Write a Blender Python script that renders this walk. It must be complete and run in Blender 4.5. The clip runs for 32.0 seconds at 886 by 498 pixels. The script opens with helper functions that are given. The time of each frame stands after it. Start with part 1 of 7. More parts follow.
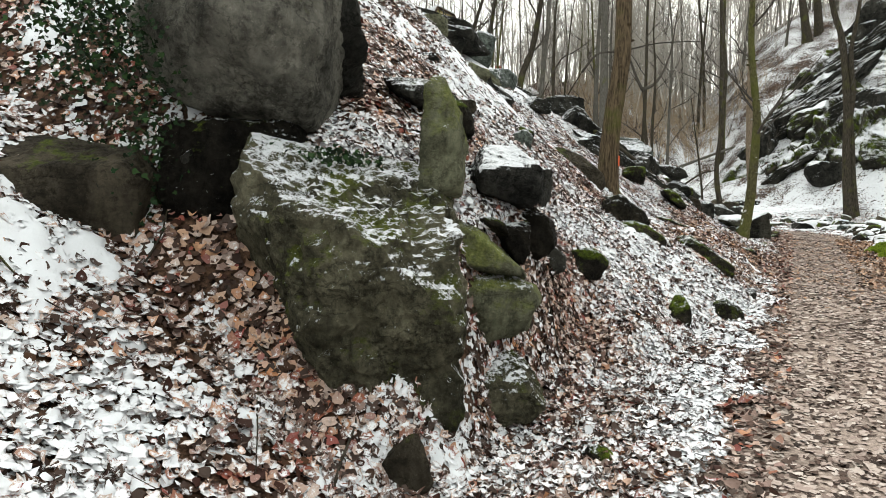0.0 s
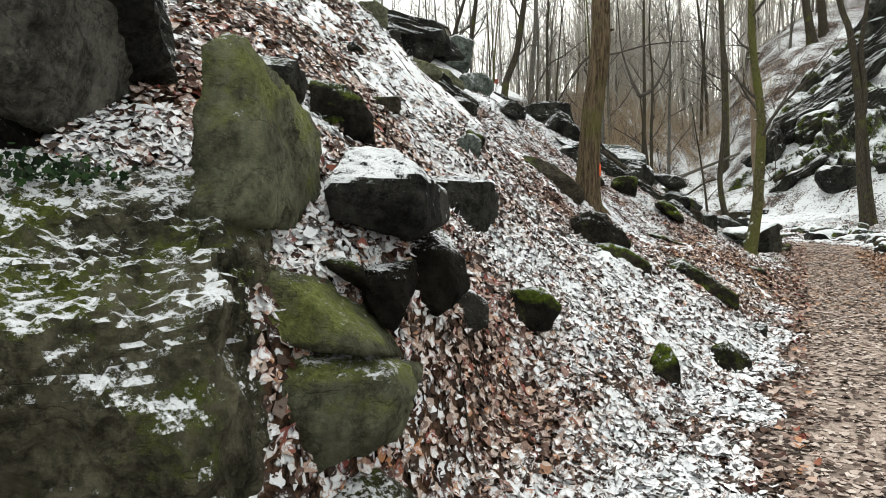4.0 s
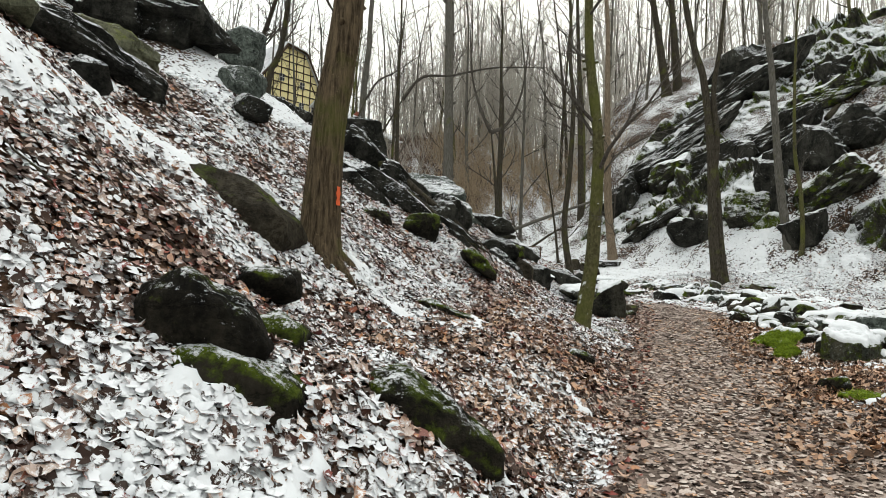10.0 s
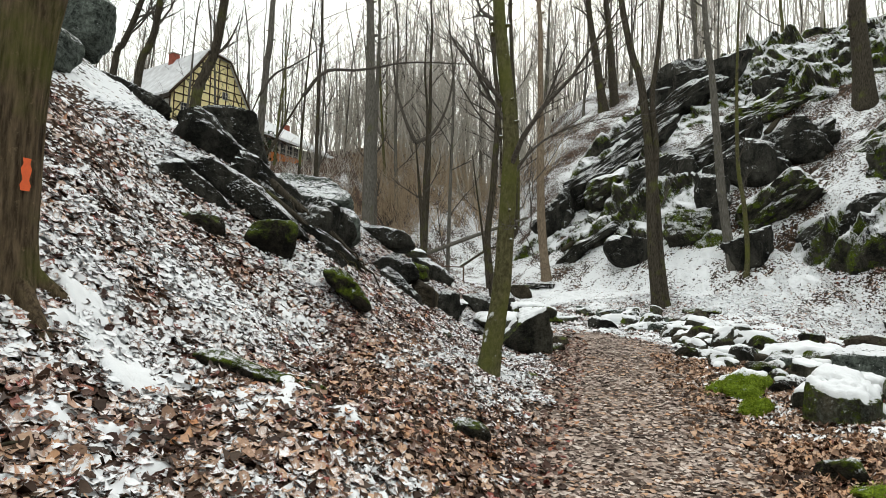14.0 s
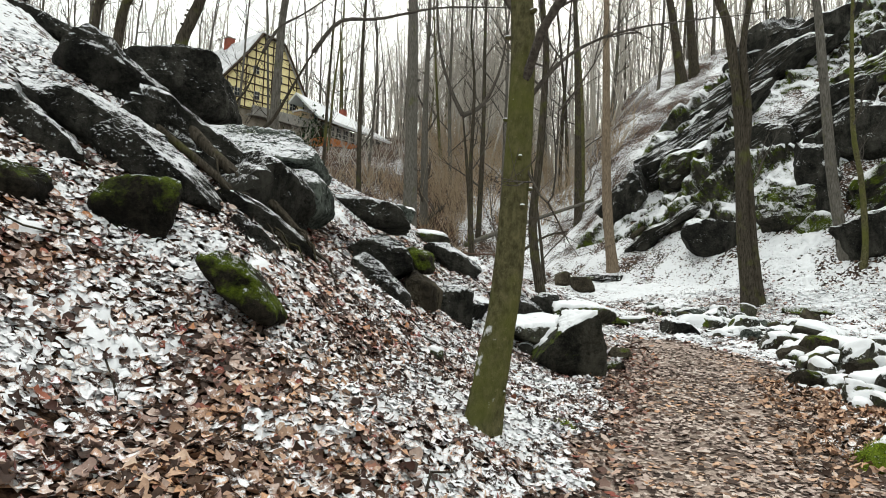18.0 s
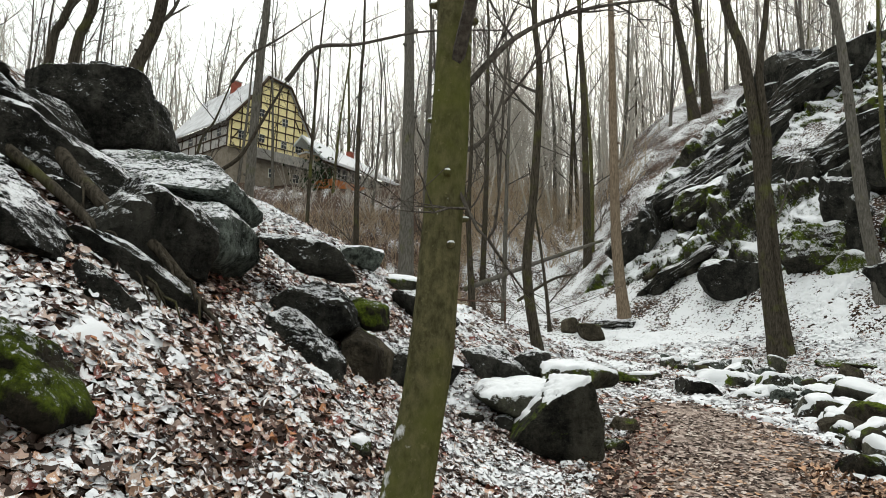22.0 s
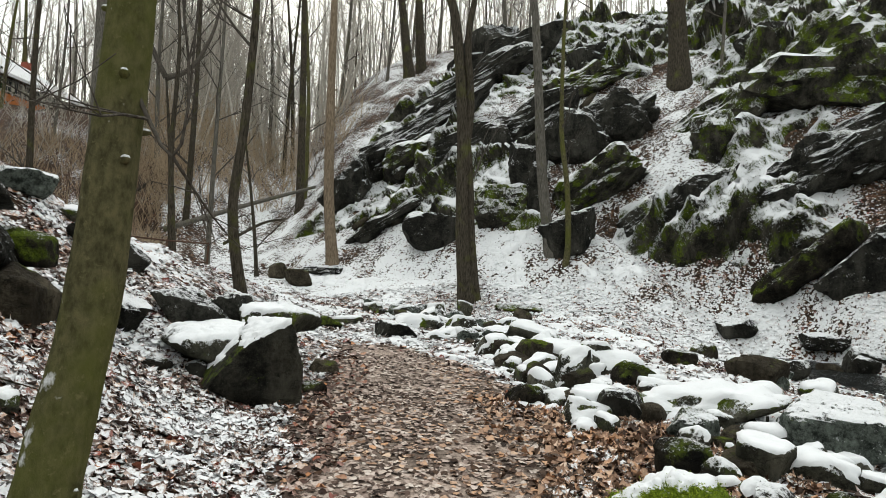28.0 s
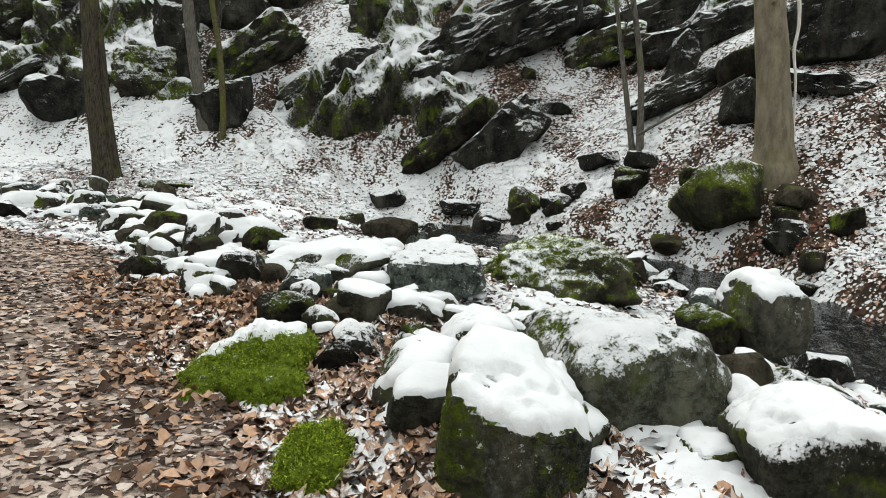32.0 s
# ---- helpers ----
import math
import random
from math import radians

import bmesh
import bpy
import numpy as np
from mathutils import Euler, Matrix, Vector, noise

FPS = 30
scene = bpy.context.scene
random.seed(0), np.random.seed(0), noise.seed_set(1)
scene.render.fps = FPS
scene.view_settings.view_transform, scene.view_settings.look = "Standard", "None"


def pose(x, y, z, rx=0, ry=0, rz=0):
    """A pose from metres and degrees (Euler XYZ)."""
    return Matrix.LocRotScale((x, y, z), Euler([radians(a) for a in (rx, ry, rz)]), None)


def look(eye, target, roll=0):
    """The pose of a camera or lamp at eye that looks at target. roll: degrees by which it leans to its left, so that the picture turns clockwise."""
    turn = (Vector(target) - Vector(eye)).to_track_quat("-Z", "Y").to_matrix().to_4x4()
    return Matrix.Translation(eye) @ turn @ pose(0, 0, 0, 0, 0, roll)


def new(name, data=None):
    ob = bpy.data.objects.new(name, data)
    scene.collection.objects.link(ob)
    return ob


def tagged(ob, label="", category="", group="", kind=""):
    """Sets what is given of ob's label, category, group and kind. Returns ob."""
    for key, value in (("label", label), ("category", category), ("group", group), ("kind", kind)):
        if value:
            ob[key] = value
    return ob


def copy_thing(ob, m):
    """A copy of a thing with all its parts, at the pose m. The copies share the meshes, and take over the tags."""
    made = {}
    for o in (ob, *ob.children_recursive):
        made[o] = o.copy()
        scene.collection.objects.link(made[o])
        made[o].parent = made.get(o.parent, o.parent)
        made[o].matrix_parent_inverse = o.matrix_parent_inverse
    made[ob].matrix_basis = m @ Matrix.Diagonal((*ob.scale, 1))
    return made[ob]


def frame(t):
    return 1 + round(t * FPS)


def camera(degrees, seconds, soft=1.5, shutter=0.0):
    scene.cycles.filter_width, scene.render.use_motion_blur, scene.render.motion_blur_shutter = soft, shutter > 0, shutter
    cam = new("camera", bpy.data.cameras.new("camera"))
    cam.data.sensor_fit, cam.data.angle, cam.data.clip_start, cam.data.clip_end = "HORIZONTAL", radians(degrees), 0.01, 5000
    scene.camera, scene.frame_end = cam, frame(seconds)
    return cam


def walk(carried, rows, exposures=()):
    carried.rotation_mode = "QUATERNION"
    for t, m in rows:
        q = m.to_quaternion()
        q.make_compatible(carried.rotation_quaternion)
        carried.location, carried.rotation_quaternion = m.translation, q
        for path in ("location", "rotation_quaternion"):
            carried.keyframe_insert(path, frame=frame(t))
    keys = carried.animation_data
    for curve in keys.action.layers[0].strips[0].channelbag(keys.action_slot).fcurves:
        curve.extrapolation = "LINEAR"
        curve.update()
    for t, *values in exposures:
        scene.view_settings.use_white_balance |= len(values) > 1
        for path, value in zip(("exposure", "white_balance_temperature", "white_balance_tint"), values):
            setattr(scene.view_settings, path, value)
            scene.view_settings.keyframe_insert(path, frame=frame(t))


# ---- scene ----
cam = camera(65.9, 32.0, 0.45, 0.06)
PATH = [
    (0, (-1.866, -3.454, 1.506), (-1.79, -1.457, 1.434), 1.6),
    (0.5, (-1.835, -3.243, 1.504), (-1.723, -1.246, 1.473), 1.5),
    (1, (-1.806, -2.906, 1.528), (-1.672, -0.91, 1.534), 0.8),
    (1.5, (-1.721, -2.65, 1.547), (-1.543, -0.658, 1.52), -0.0),
    (2, (-1.565, -2.417, 1.564), (-1.507, -0.418, 1.568), 0.8),
    (2.5, (-1.454, -2.213, 1.575), (-1.405, -0.213, 1.557), -0.2),
    (4.5, (-0.663, -1.26, 1.675), (-0.607, 0.74, 1.65), 0.3),
    (5, (-0.467, -0.897, 1.685), (-0.313, 1.096, 1.665), -0.1),
    (5.5, (-0.311, -0.498, 1.757), (-0.1, 1.491, 1.739), -0.7),
    (6, (-0.08, -0.114, 1.774), (0.19, 1.867, 1.825), 0.9),
    (6.5, (0.109, 0.246, 1.828), (0.392, 2.225, 1.907), 1.3),
    (7, (0.218, 0.602, 1.83), (0.574, 2.569, 1.899), 1.0),
    (7.5, (0.404, 0.946, 1.872), (0.856, 2.893, 1.922), -0.4),
    (8, (0.711, 1.293, 1.907), (1.06, 3.26, 2.009), 0.9),
    (8.5, (0.93, 1.579, 1.942), (1.308, 3.54, 2.043), 1.1),
    (9, (1.144, 1.979, 1.969), (1.562, 3.934, 2.028), 1.4),
    (9.5, (1.393, 2.362, 1.989), (1.867, 4.302, 2.1), 0.7),
    (10, (1.646, 2.608, 1.981), (2.047, 4.565, 2.078), 1.9),
    (10.5, (1.872, 2.93, 1.976), (2.333, 4.874, 2.063), 1.5),
    (11, (2.108, 3.4, 2.005), (2.596, 5.338, 2.076), 0.8),
    (11.5, (2.339, 3.693, 2.042), (2.825, 5.63, 2.158), 1.7),
    (12, (2.556, 3.939, 2.064), (2.991, 5.887, 2.179), 2.9),
    (12.5, (2.697, 4.304, 2.062), (3.15, 6.247, 2.191), 3.3),
    (13, (2.827, 4.609, 2.1), (3.349, 6.537, 2.2), 2.1),
    (13.5, (3.053, 4.971, 2.114), (3.607, 6.888, 2.239), 2.6),
    (14, (3.217, 5.183, 2.141), (3.775, 7.097, 2.304), 1.7),
    (14.5, (3.382, 5.521, 2.13), (3.911, 7.447, 2.246), 3.1),
    (16.5, (4.428, 7.358, 2.166), (5.014, 9.268, 2.249), 3.1),
    (17, (4.578, 7.647, 2.209), (5.177, 9.551, 2.324), 1.7),
    (17.5, (4.793, 8.027, 2.255), (5.252, 9.966, 2.43), 2.1),
    (18, (4.9, 8.146, 2.304), (5.256, 10.109, 2.431), 2.1),
    (18.5, (5.022, 8.456, 2.349), (5.352, 10.425, 2.466), 1.3),
    (19, (5.097, 8.624, 2.382), (5.447, 10.589, 2.517), -0.3),
    (19.5, (5.292, 8.894, 2.417), (5.654, 10.854, 2.581), 1.3),
    (20, (5.432, 9.084, 2.441), (5.787, 11.046, 2.597), 2.3),
    (20.5, (5.513, 9.312, 2.461), (5.891, 11.265, 2.666), 1.6),
    (21, (5.578, 9.475, 2.473), (5.984, 11.423, 2.667), 1.3),
    (21.5, (5.706, 9.64, 2.498), (6.078, 11.593, 2.718), 1.4),
    (22, (5.807, 9.655, 2.514), (6.111, 11.616, 2.763), 1.8),
    (22.5, (5.904, 9.712, 2.524), (6.219, 11.671, 2.775), 2.5),
    (23, (5.915, 9.744, 2.521), (6.24, 11.707, 2.731), 1.7),
    (23.5, (5.892, 9.786, 2.528), (6.27, 11.736, 2.759), 0.8),
    (24, (5.882, 9.867, 2.531), (6.289, 11.814, 2.734), 0.9),
    (24.5, (5.814, 9.899, 2.521), (6.283, 11.833, 2.722), 1.0),
    (25, (5.769, 9.938, 2.518), (6.286, 11.857, 2.736), 1.2),
    (25.5, (5.744, 9.955, 2.512), (6.308, 11.862, 2.726), 1.4),
    (26, (5.778, 9.975, 2.514), (6.507, 11.825, 2.724), 2.9),
    (26.5, (5.81, 9.971, 2.507), (6.667, 11.768, 2.694), 2.8),
    (28.5, (6.008, 9.839, 2.442), (7.163, 11.469, 2.538), 2.7),
    (29, (6.051, 9.829, 2.423), (7.286, 11.402, 2.464), 2.9),
    (29.5, (6.105, 9.8, 2.409), (7.412, 11.314, 2.415), 2.7),
    (30, (6.214, 9.773, 2.409), (7.628, 11.186, 2.45), 2.6),
    (30.5, (6.308, 9.72, 2.389), (7.78, 11.074, 2.405), 1.9),
    (31, (6.37, 9.666, 2.349), (7.86, 10.999, 2.289), 1.8),
    (31.5, (6.538, 9.679, 2.301), (8.157, 10.846, 2.174), 0.8),
    (32, (6.605, 9.68, 2.264), (8.315, 10.701, 2.08), 1.2),
]
walk(cam, [(t, look(e, g, r)) for t, e, g, r in PATH], [(0.0, 0.4), (2.4, 0.4), (6.0, 0.25), (9.0, 0.1), (14.0, 0.12), (17.0, 0.28), (20.0, 0.2), (22.0, 0.1), (25.0, 0.0), (28.5, 0.1), (32.0, 0.16)])

# ---- world and light ----
world = bpy.data.worlds.new("overcast_sky")
scene.world = world
world.use_nodes = True
wn = world.node_tree.nodes
wn.clear()
w_out = wn.new("ShaderNodeOutputWorld")
w_bg = wn.new("ShaderNodeBackground")
w_sky = wn.new("ShaderNodeTexSky")
w_mix = wn.new("ShaderNodeMix")
w_sky.sky_type, w_sky.sun_disc = "NISHITA", False
w_sky.sun_elevation, w_sky.sun_rotation = radians(38), radians(20)
w_sky.air_density, w_sky.dust_density = 2.0, 4.0
w_mix.data_type = "RGBA"
w_mix.inputs["Factor"].default_value = 0.9
w_mix.inputs[7].default_value = (13.6, 14.1, 13.6, 1)
w_bg.inputs["Strength"].default_value = 0.105
world.node_tree.links.new(w_sky.outputs["Color"], w_mix.inputs[6])
world.node_tree.links.new(w_mix.outputs[2], w_bg.inputs["Color"])
world.node_tree.links.new(w_bg.outputs["Background"], w_out.inputs["Surface"])

sun_data = bpy.data.lights.new("sun", "SUN")
sun_data.energy, sun_data.angle, sun_data.color = 1.0, radians(40), (1.0, 0.98, 0.95)
sun = new("sun", sun_data)
sun.matrix_world = look((10, 40, 60), (4, 12, 0))

# ---- land ----
DS = (0.486, 0.874)


def smooth(a, b, v):
    t = np.clip((v - a) / (b - a), 0.0, 1.0)
    return t * t * (3 - 2 * t)


def wob(x, y, f, seed):
    """Cheap smooth ripples of about unit height, 1/f metres apart."""
    a = np.sin(x * f * 5.1 + 1.7 * seed + 1.3 * np.sin(y * f * 3.7 + seed))
    b = np.sin(y * f * 4.3 - 2.1 * seed + 1.6 * np.sin(x * f * 2.9 + 0.6 * seed))
    c = np.sin((x + y) * f * 7.7 + seed) * np.sin((x - y) * f * 6.1 - seed)
    return (a + b + 0.8 * c) / 2.4


def pick(i, j):
    v = np.sin(i * 127.1 + j * 311.7) * 43758.5453
    return v - np.floor(v)


def cloud(x, y, f, seed, octaves=4, fade=0.55):
    """Fractal noise about 0, mostly within 1, with shapes 1/f metres wide."""
    x, y = np.asarray(x, float), np.asarray(y, float)
    total, amp, norm = 0.0, 1.0, 0.0
    for k in range(octaves):
        c, s = math.cos(0.7 * k + 0.3), math.sin(0.7 * k + 0.3)
        px, py = (x * c - y * s) * f + 17.3 * seed + 5.1 * k, (x * s + y * c) * f - 9.7 * seed
        i, j = np.floor(px), np.floor(py)
        u, v = px - i, py - j
        u, v = u * u * (3 - 2 * u), v * v * (3 - 2 * v)
        top = pick(i, j) * (1 - u) + pick(i + 1, j) * u
        low = pick(i, j + 1) * (1 - u) + pick(i + 1, j + 1) * u
        total = total + amp * (top * (1 - v) + low * v - 0.5)
        norm += amp * amp
        f, amp = f * 2.07, amp * fade
    return total * 3.3 / norm ** 0.5


def path_z(s):
    return -0.02 + 0.072 * s + 0.0006 * np.maximum(s - 26, 0) ** 2


def brook_u(s):
    return 9.0 + 1.5 * np.exp(-((s - 19.6) / 2.4) ** 2) - 0.7 * np.exp(-((s - 13.8) / 1.8) ** 2) - 0.055 * np.maximum(s - 26, 0) ** 2


def land(x, y):
    """Height of the ground."""
    x, y = np.asarray(x, float), np.asarray(y, float)
    s, u = DS[0] * x + DS[1] * y, DS[1] * x - DS[0] * y
    s1 = np.clip(s, -60, 48)
    z = path_z(s1)
    # slope on the left of the path
    toe = smooth(5.0, 7.5, s) * (1 - smooth(12.5, 16, s))
    foot = -0.75 - 1.1 * (1 - smooth(0.3, 3.8, s)) + 0.52 * np.exp(-((s - 14.6) / 2.2) ** 2) + 0.42 * toe
    a = np.maximum(foot - u + 0.10 * np.sin(s * 1.3), 0)
    dip = 0.64 * smooth(7.5, 15, s)
    hill = 40 * (1 - np.exp(-0.77 * a / 40)) - dip * (1 - np.exp(-a / 1.0))
    hill = hill - 0.45 * toe * smooth(0.9, 2.5, a) + 0.2 * np.clip(a - 1, 0, 4) * smooth(1.5, 3.5, s) * (1 - smooth(6, 8.5, s))
    north = y - (20.3 + 0.10 * (x - 5) + 0.5 * np.sin(x * 0.7))
    hill = hill * (1 - 0.93 * smooth(-0.5, 6.5, north))
    hill = hill + 1.15 * smooth(-0.9, 0.3, s) * (1 - smooth(1.5, 4.0, s)) * (1 - smooth(-2.1, -1.65, u))
    hill = hill + 0.10 * np.minimum(a, 1.2) * wob(x, y, 0.35, 3) + 0.35 * np.minimum(a / 6, 1) * wob(x, y, 0.12, 5)
    hill = hill - 0.42 * np.exp(-((x + 0.65) ** 2 + (y - 3.25) ** 2) / 0.22)
    # bank and brook on the right
    b = np.maximum(u - 2.1, 0)
    near = 1 - smooth(27, 31, s)
    bank = (0.10 * smooth(0, 0.6, b) - 0.50 * smooth(2.2, 5.2, b)) * near
    groove = np.abs(u - brook_u(s))
    bank = bank - 0.75 * (1 - smooth(0.7, 1.7, groove)) * (1 - smooth(30, 34, s))
    # far bank and rocky hill on the right
    d1 = u - 11.4 - 0.4 * np.sin(s * 0.5)
    d2 = (x - 21.2) * 0.90 + (y - 17.8) * 0.435
    d = np.logaddexp(1.2 * d1, 1.2 * d2) / 1.2
    up = np.maximum(d, 0)
    rise = 34 * (1 - np.exp(-0.86 * up / 34)) + 0.6 * smooth(-3.0, 0.5, d)
    rise = rise + np.minimum(up / 4, 1) * (0.35 * wob(x, y, 0.16, 9) + 0.16 * wob(x, y, 0.45, 4))
    # the valley goes on between the rocky hill and the hill of the house
    bearing = (x - 5.9) / np.maximum(y - 9.9, 8)
    rise = rise * (1 - 0.62 * np.exp(-((bearing - 0.30) / 0.13) ** 2) * smooth(24, 36, y))
    # hillside beyond, with the house on it
    v = y - 31 - 8.0 * (1 - smooth(9, 16, x)) + 0.16 * np.minimum(x, 0)
    far = 25 * (1 - np.exp(-(0.44 + 0.05 * smooth(9, 16, x)) * np.maximum(v - 4.0 * smooth(9, 16, x), 0) / 25)) * (1 - 0.38 * smooth(0.22, 0.42, bearing) * smooth(30, 40, y))
    back = 30 * (1 - np.exp(-0.25 * np.maximum(-30 - s, 0) / 30))
    z = z + hill + bank + np.maximum(rise, far * 0.999) + back
    z = z + 0.025 * wob(x, y, 0.6, 1) * smooth(0.0, 1.5, np.abs(u - 0.7) - 0.9) + 0.008 * wob(x, y, 1.3, 2)
    return z


def along(x, y):
    """Metres along the path, and to its right."""
    return DS[0] * x + DS[1] * y, DS[1] * x - DS[0] * y


def ground(x, y):
    return float(land(x, y))


def path_share(x, y):
    """1 on the trodden path, 0 beside it."""
    s, u = along(x, y)
    mid = 0.87 + 0.05 * np.sin(s * 0.8) - 0.24 * smooth(13, 17, s)
    mid = mid - 0.16 * np.maximum(s - 20.5, 0) ** 2
    half = 1.14 - 0.12 * smooth(13, 17, s) + 0.06 * np.sin(s * 1.9 + 1) + 0.05 * np.sin(s * 4.3)
    half = half - 0.55 * smooth(19, 24, s)
    edge = np.abs(u - mid) - half + 0.17 * cloud(x, y, 1.3, 6)
    return (1 - smooth(-0.24, 0.22, edge)) * (1 - smooth(21.6, 23.2, s))


def snow_share(x, y):
    """How much snow lies on and between the leaves."""
    s, u = along(x, y)
    n = 0.62 * cloud(x, y, 0.9, 11, 5, 0.72)
    up_hill = (x - 21.2) * 0.90 + (y - 17.8) * 0.435
    flat = smooth(20, 24, s) * smooth(-10, -5, u) * (1 - smooth(0, 3, up_hill)) * (1 - smooth(34, 42, s))
    lay = 0.02 * smooth(12.8, 14.5, s) * (1 - smooth(18, 20, s)) - 0.24 * smooth(8.6, 10.2, s) * (1 - smooth(12.6, 13.8, s)) * smooth(-3.2, -1.6, u)
    base = 0.46 + 0.22 * (1 - smooth(6.5, 8.5, s)) * smooth(-4.6, -2.4, u) * np.maximum(smooth(0.2, 1.4, s), smooth(-2.4, -1.9, u)) - 0.10 * (1 - smooth(-0.2, 1.0, s)) * (1 - smooth(-2.4, -1.9, u)) + lay + 0.27 * flat + 0.05 * smooth(2.4, 4, u) - 0.12 * smooth(6.5, 9, u) * (1 - smooth(20, 24, s)) - 0.07 * smooth(-6, -3, up_hill) * smooth(4, 7, u) - 0.12 * smooth(1, 5, up_hill) - 0.10 * smooth(7, 11, up_hill) - 0.60 * np.maximum(smooth(34, 40, y) * (1 - smooth(-2, 2, x - 6 - 0.2 * (y - 10))), 0.3 * smooth(40, 46, y) * (1 - smooth(-2, 2, x - 6 - 0.32 * (y - 10))))
    extra = 0.0
    for px, py, r in FIRN:
        extra = np.maximum(extra, 0.38 * np.exp(-((x - px) ** 2 + (y - py) ** 2) / (1.6 * r) ** 2))
    for px, py, r, less in BARE:
        base = base - less * np.exp(-((x - px) ** 2 + (y - py) ** 2) / r ** 2)
    base = base + extra - 0.12 * (1 - smooth(1.1, 2.2, np.abs(u - brook_u(s)))) * (1 - smooth(24, 27, s)) - 0.34 * smooth(1.0, 1.5, u) * (1 - smooth(2.4, 3.2, u)) * smooth(9, 11, s) * (1 - smooth(18, 19, s))
    return n * 0.62 + base - 2.0 * smooth(0.35, 0.9, path_share(x, y))


# the larger patches of lying snow on the slope: x, y, radius
FIRN = ((-3.85, 0.85, 0.17), (-3.5, 0.32, 0.19), (-3.25, -0.15, 0.19), (-2.76, 0.29, 0.27), (-2.3, 0.34, 0.31), (-3.07, 0.89, 0.14), (-2.83, 0.68, 0.17),
        (-1.18, 1.16, 0.3), (-1.48, 0.56, 0.3), (-4.2, 2.6, 0.32), (1.36, 5.95, 0.42), (0.4, 5.01, 0.23), (4.2, 9.15, 0.5), (-0.98, 7.7, 0.49), (-0.16, 7.91, 0.36), (1.35, 4.8, 0.18),
        (0.59, 9.26, 0.39), (1.1, 9.72, 0.43), (1.29, 8.22, 0.33), (1.33, 6.18, 0.25), (3.78, 9.62, 0.47), (2.51, 9.62, 0.28), (4.79, 13.09, 0.31), (6.72, 13.57, 0.25),
        (4.52, 13.79, 0.35), (5.36, 14.91, 0.32))


# leaves that lie bare of snow: x, y, radius, how bare
BARE = ((-0.6, 3.0, 0.6, 0.34), (-2.99, 1.06, 0.2, 0.4), (-2.72, 0.90, 0.2, 0.45), (-2.45, 0.72, 0.2, 0.45), (-3.4, 1.2, 0.25, 0.3), (-3.2, 0.62, 0.2, 0.25), (-1.0, 1.75, 0.16, 0.25), (-0.75, 2.45, 0.15, 0.2), (-2.2, 2.4, 0.32, 0.4),
        (1.5, 7.2, 0.55, 0.5), (2.1, 6.8, 0.4, 0.4), (2.9, 7.75, 0.42, 0.42), (0.2, 3.7, 0.4, 0.25), (0.9, 4.6, 0.3, 0.3),
        (0.61, 6.74, 0.55, 0.4), (1.35, 7.34, 0.45, 0.4), (1.00, 6.31, 0.4, 0.3), (0.53, 5.86, 0.35, 0.35), (2.39, 6.45, 0.3, 0.3), (-1.09, 4.04, 0.5, 0.2), (2.94, 13.88, 0.6, 0.3), (3.56, 13.81, 0.5, 0.25), (3.12, 12.87, 0.5, 0.3), (3.45, 12.6, 0.55, 0.3), (2.55, 8.76, 0.4, 0.12), (4.44, 12.44, 0.45, 0.3))


def litter_share(x, y):
    """1 where loose leaves lie thick on the slope."""
    s, u = along(x, y)
    return smooth(-5, -4, s) * (1 - smooth(19, 21, s)) * smooth(-7.4, -6.2, u) * (1 - smooth(-0.5, 0.2, u))


def drift(x, y):
    """Height of the loose snow that lies in patches; below 0 there is none."""
    s, u = along(x, y)
    n = 1.15 * cloud(x, y, 0.75, 31, 5, 0.68) + 0.85 * cloud(x, y, 4.5, 34, 4, 0.8)
    flat = smooth(23, 27, s) * (1 - smooth(30, 38, s))
    stones = smooth(2.3, 3.2, u) * (1 - smooth(6, 8, u)) * smooth(9, 12, s)
    low = 0.92 + 0.15 * flat - 0.5 * stones - 0.1 * smooth(1, -3, s) + 0.35 * smooth(9.5, 10.5, s) * (1 - smooth(12, 13, s))
    best = 0.0
    for px, py, r in FIRN:
        best = np.maximum(best, 1.9 * np.exp(-((x - px) ** 2 + (y - py) ** 2) / (1.1 * r) ** 2))
    for px, py, r, less in BARE:
        low = low + 2.0 * less * np.exp(-((x - px) ** 2 + (y - py) ** 2) / (1.3 * r) ** 2)
    low = low - best + 0.45 * smooth(5.0, 6.0, u) * (1 - smooth(20, 24, s)) + 3.0 * (1 - smooth(0.9, 1.9, np.abs(u - brook_u(s))))
    return n * (1 - 0.06 * best) - low - 4 * path_share(x, y)


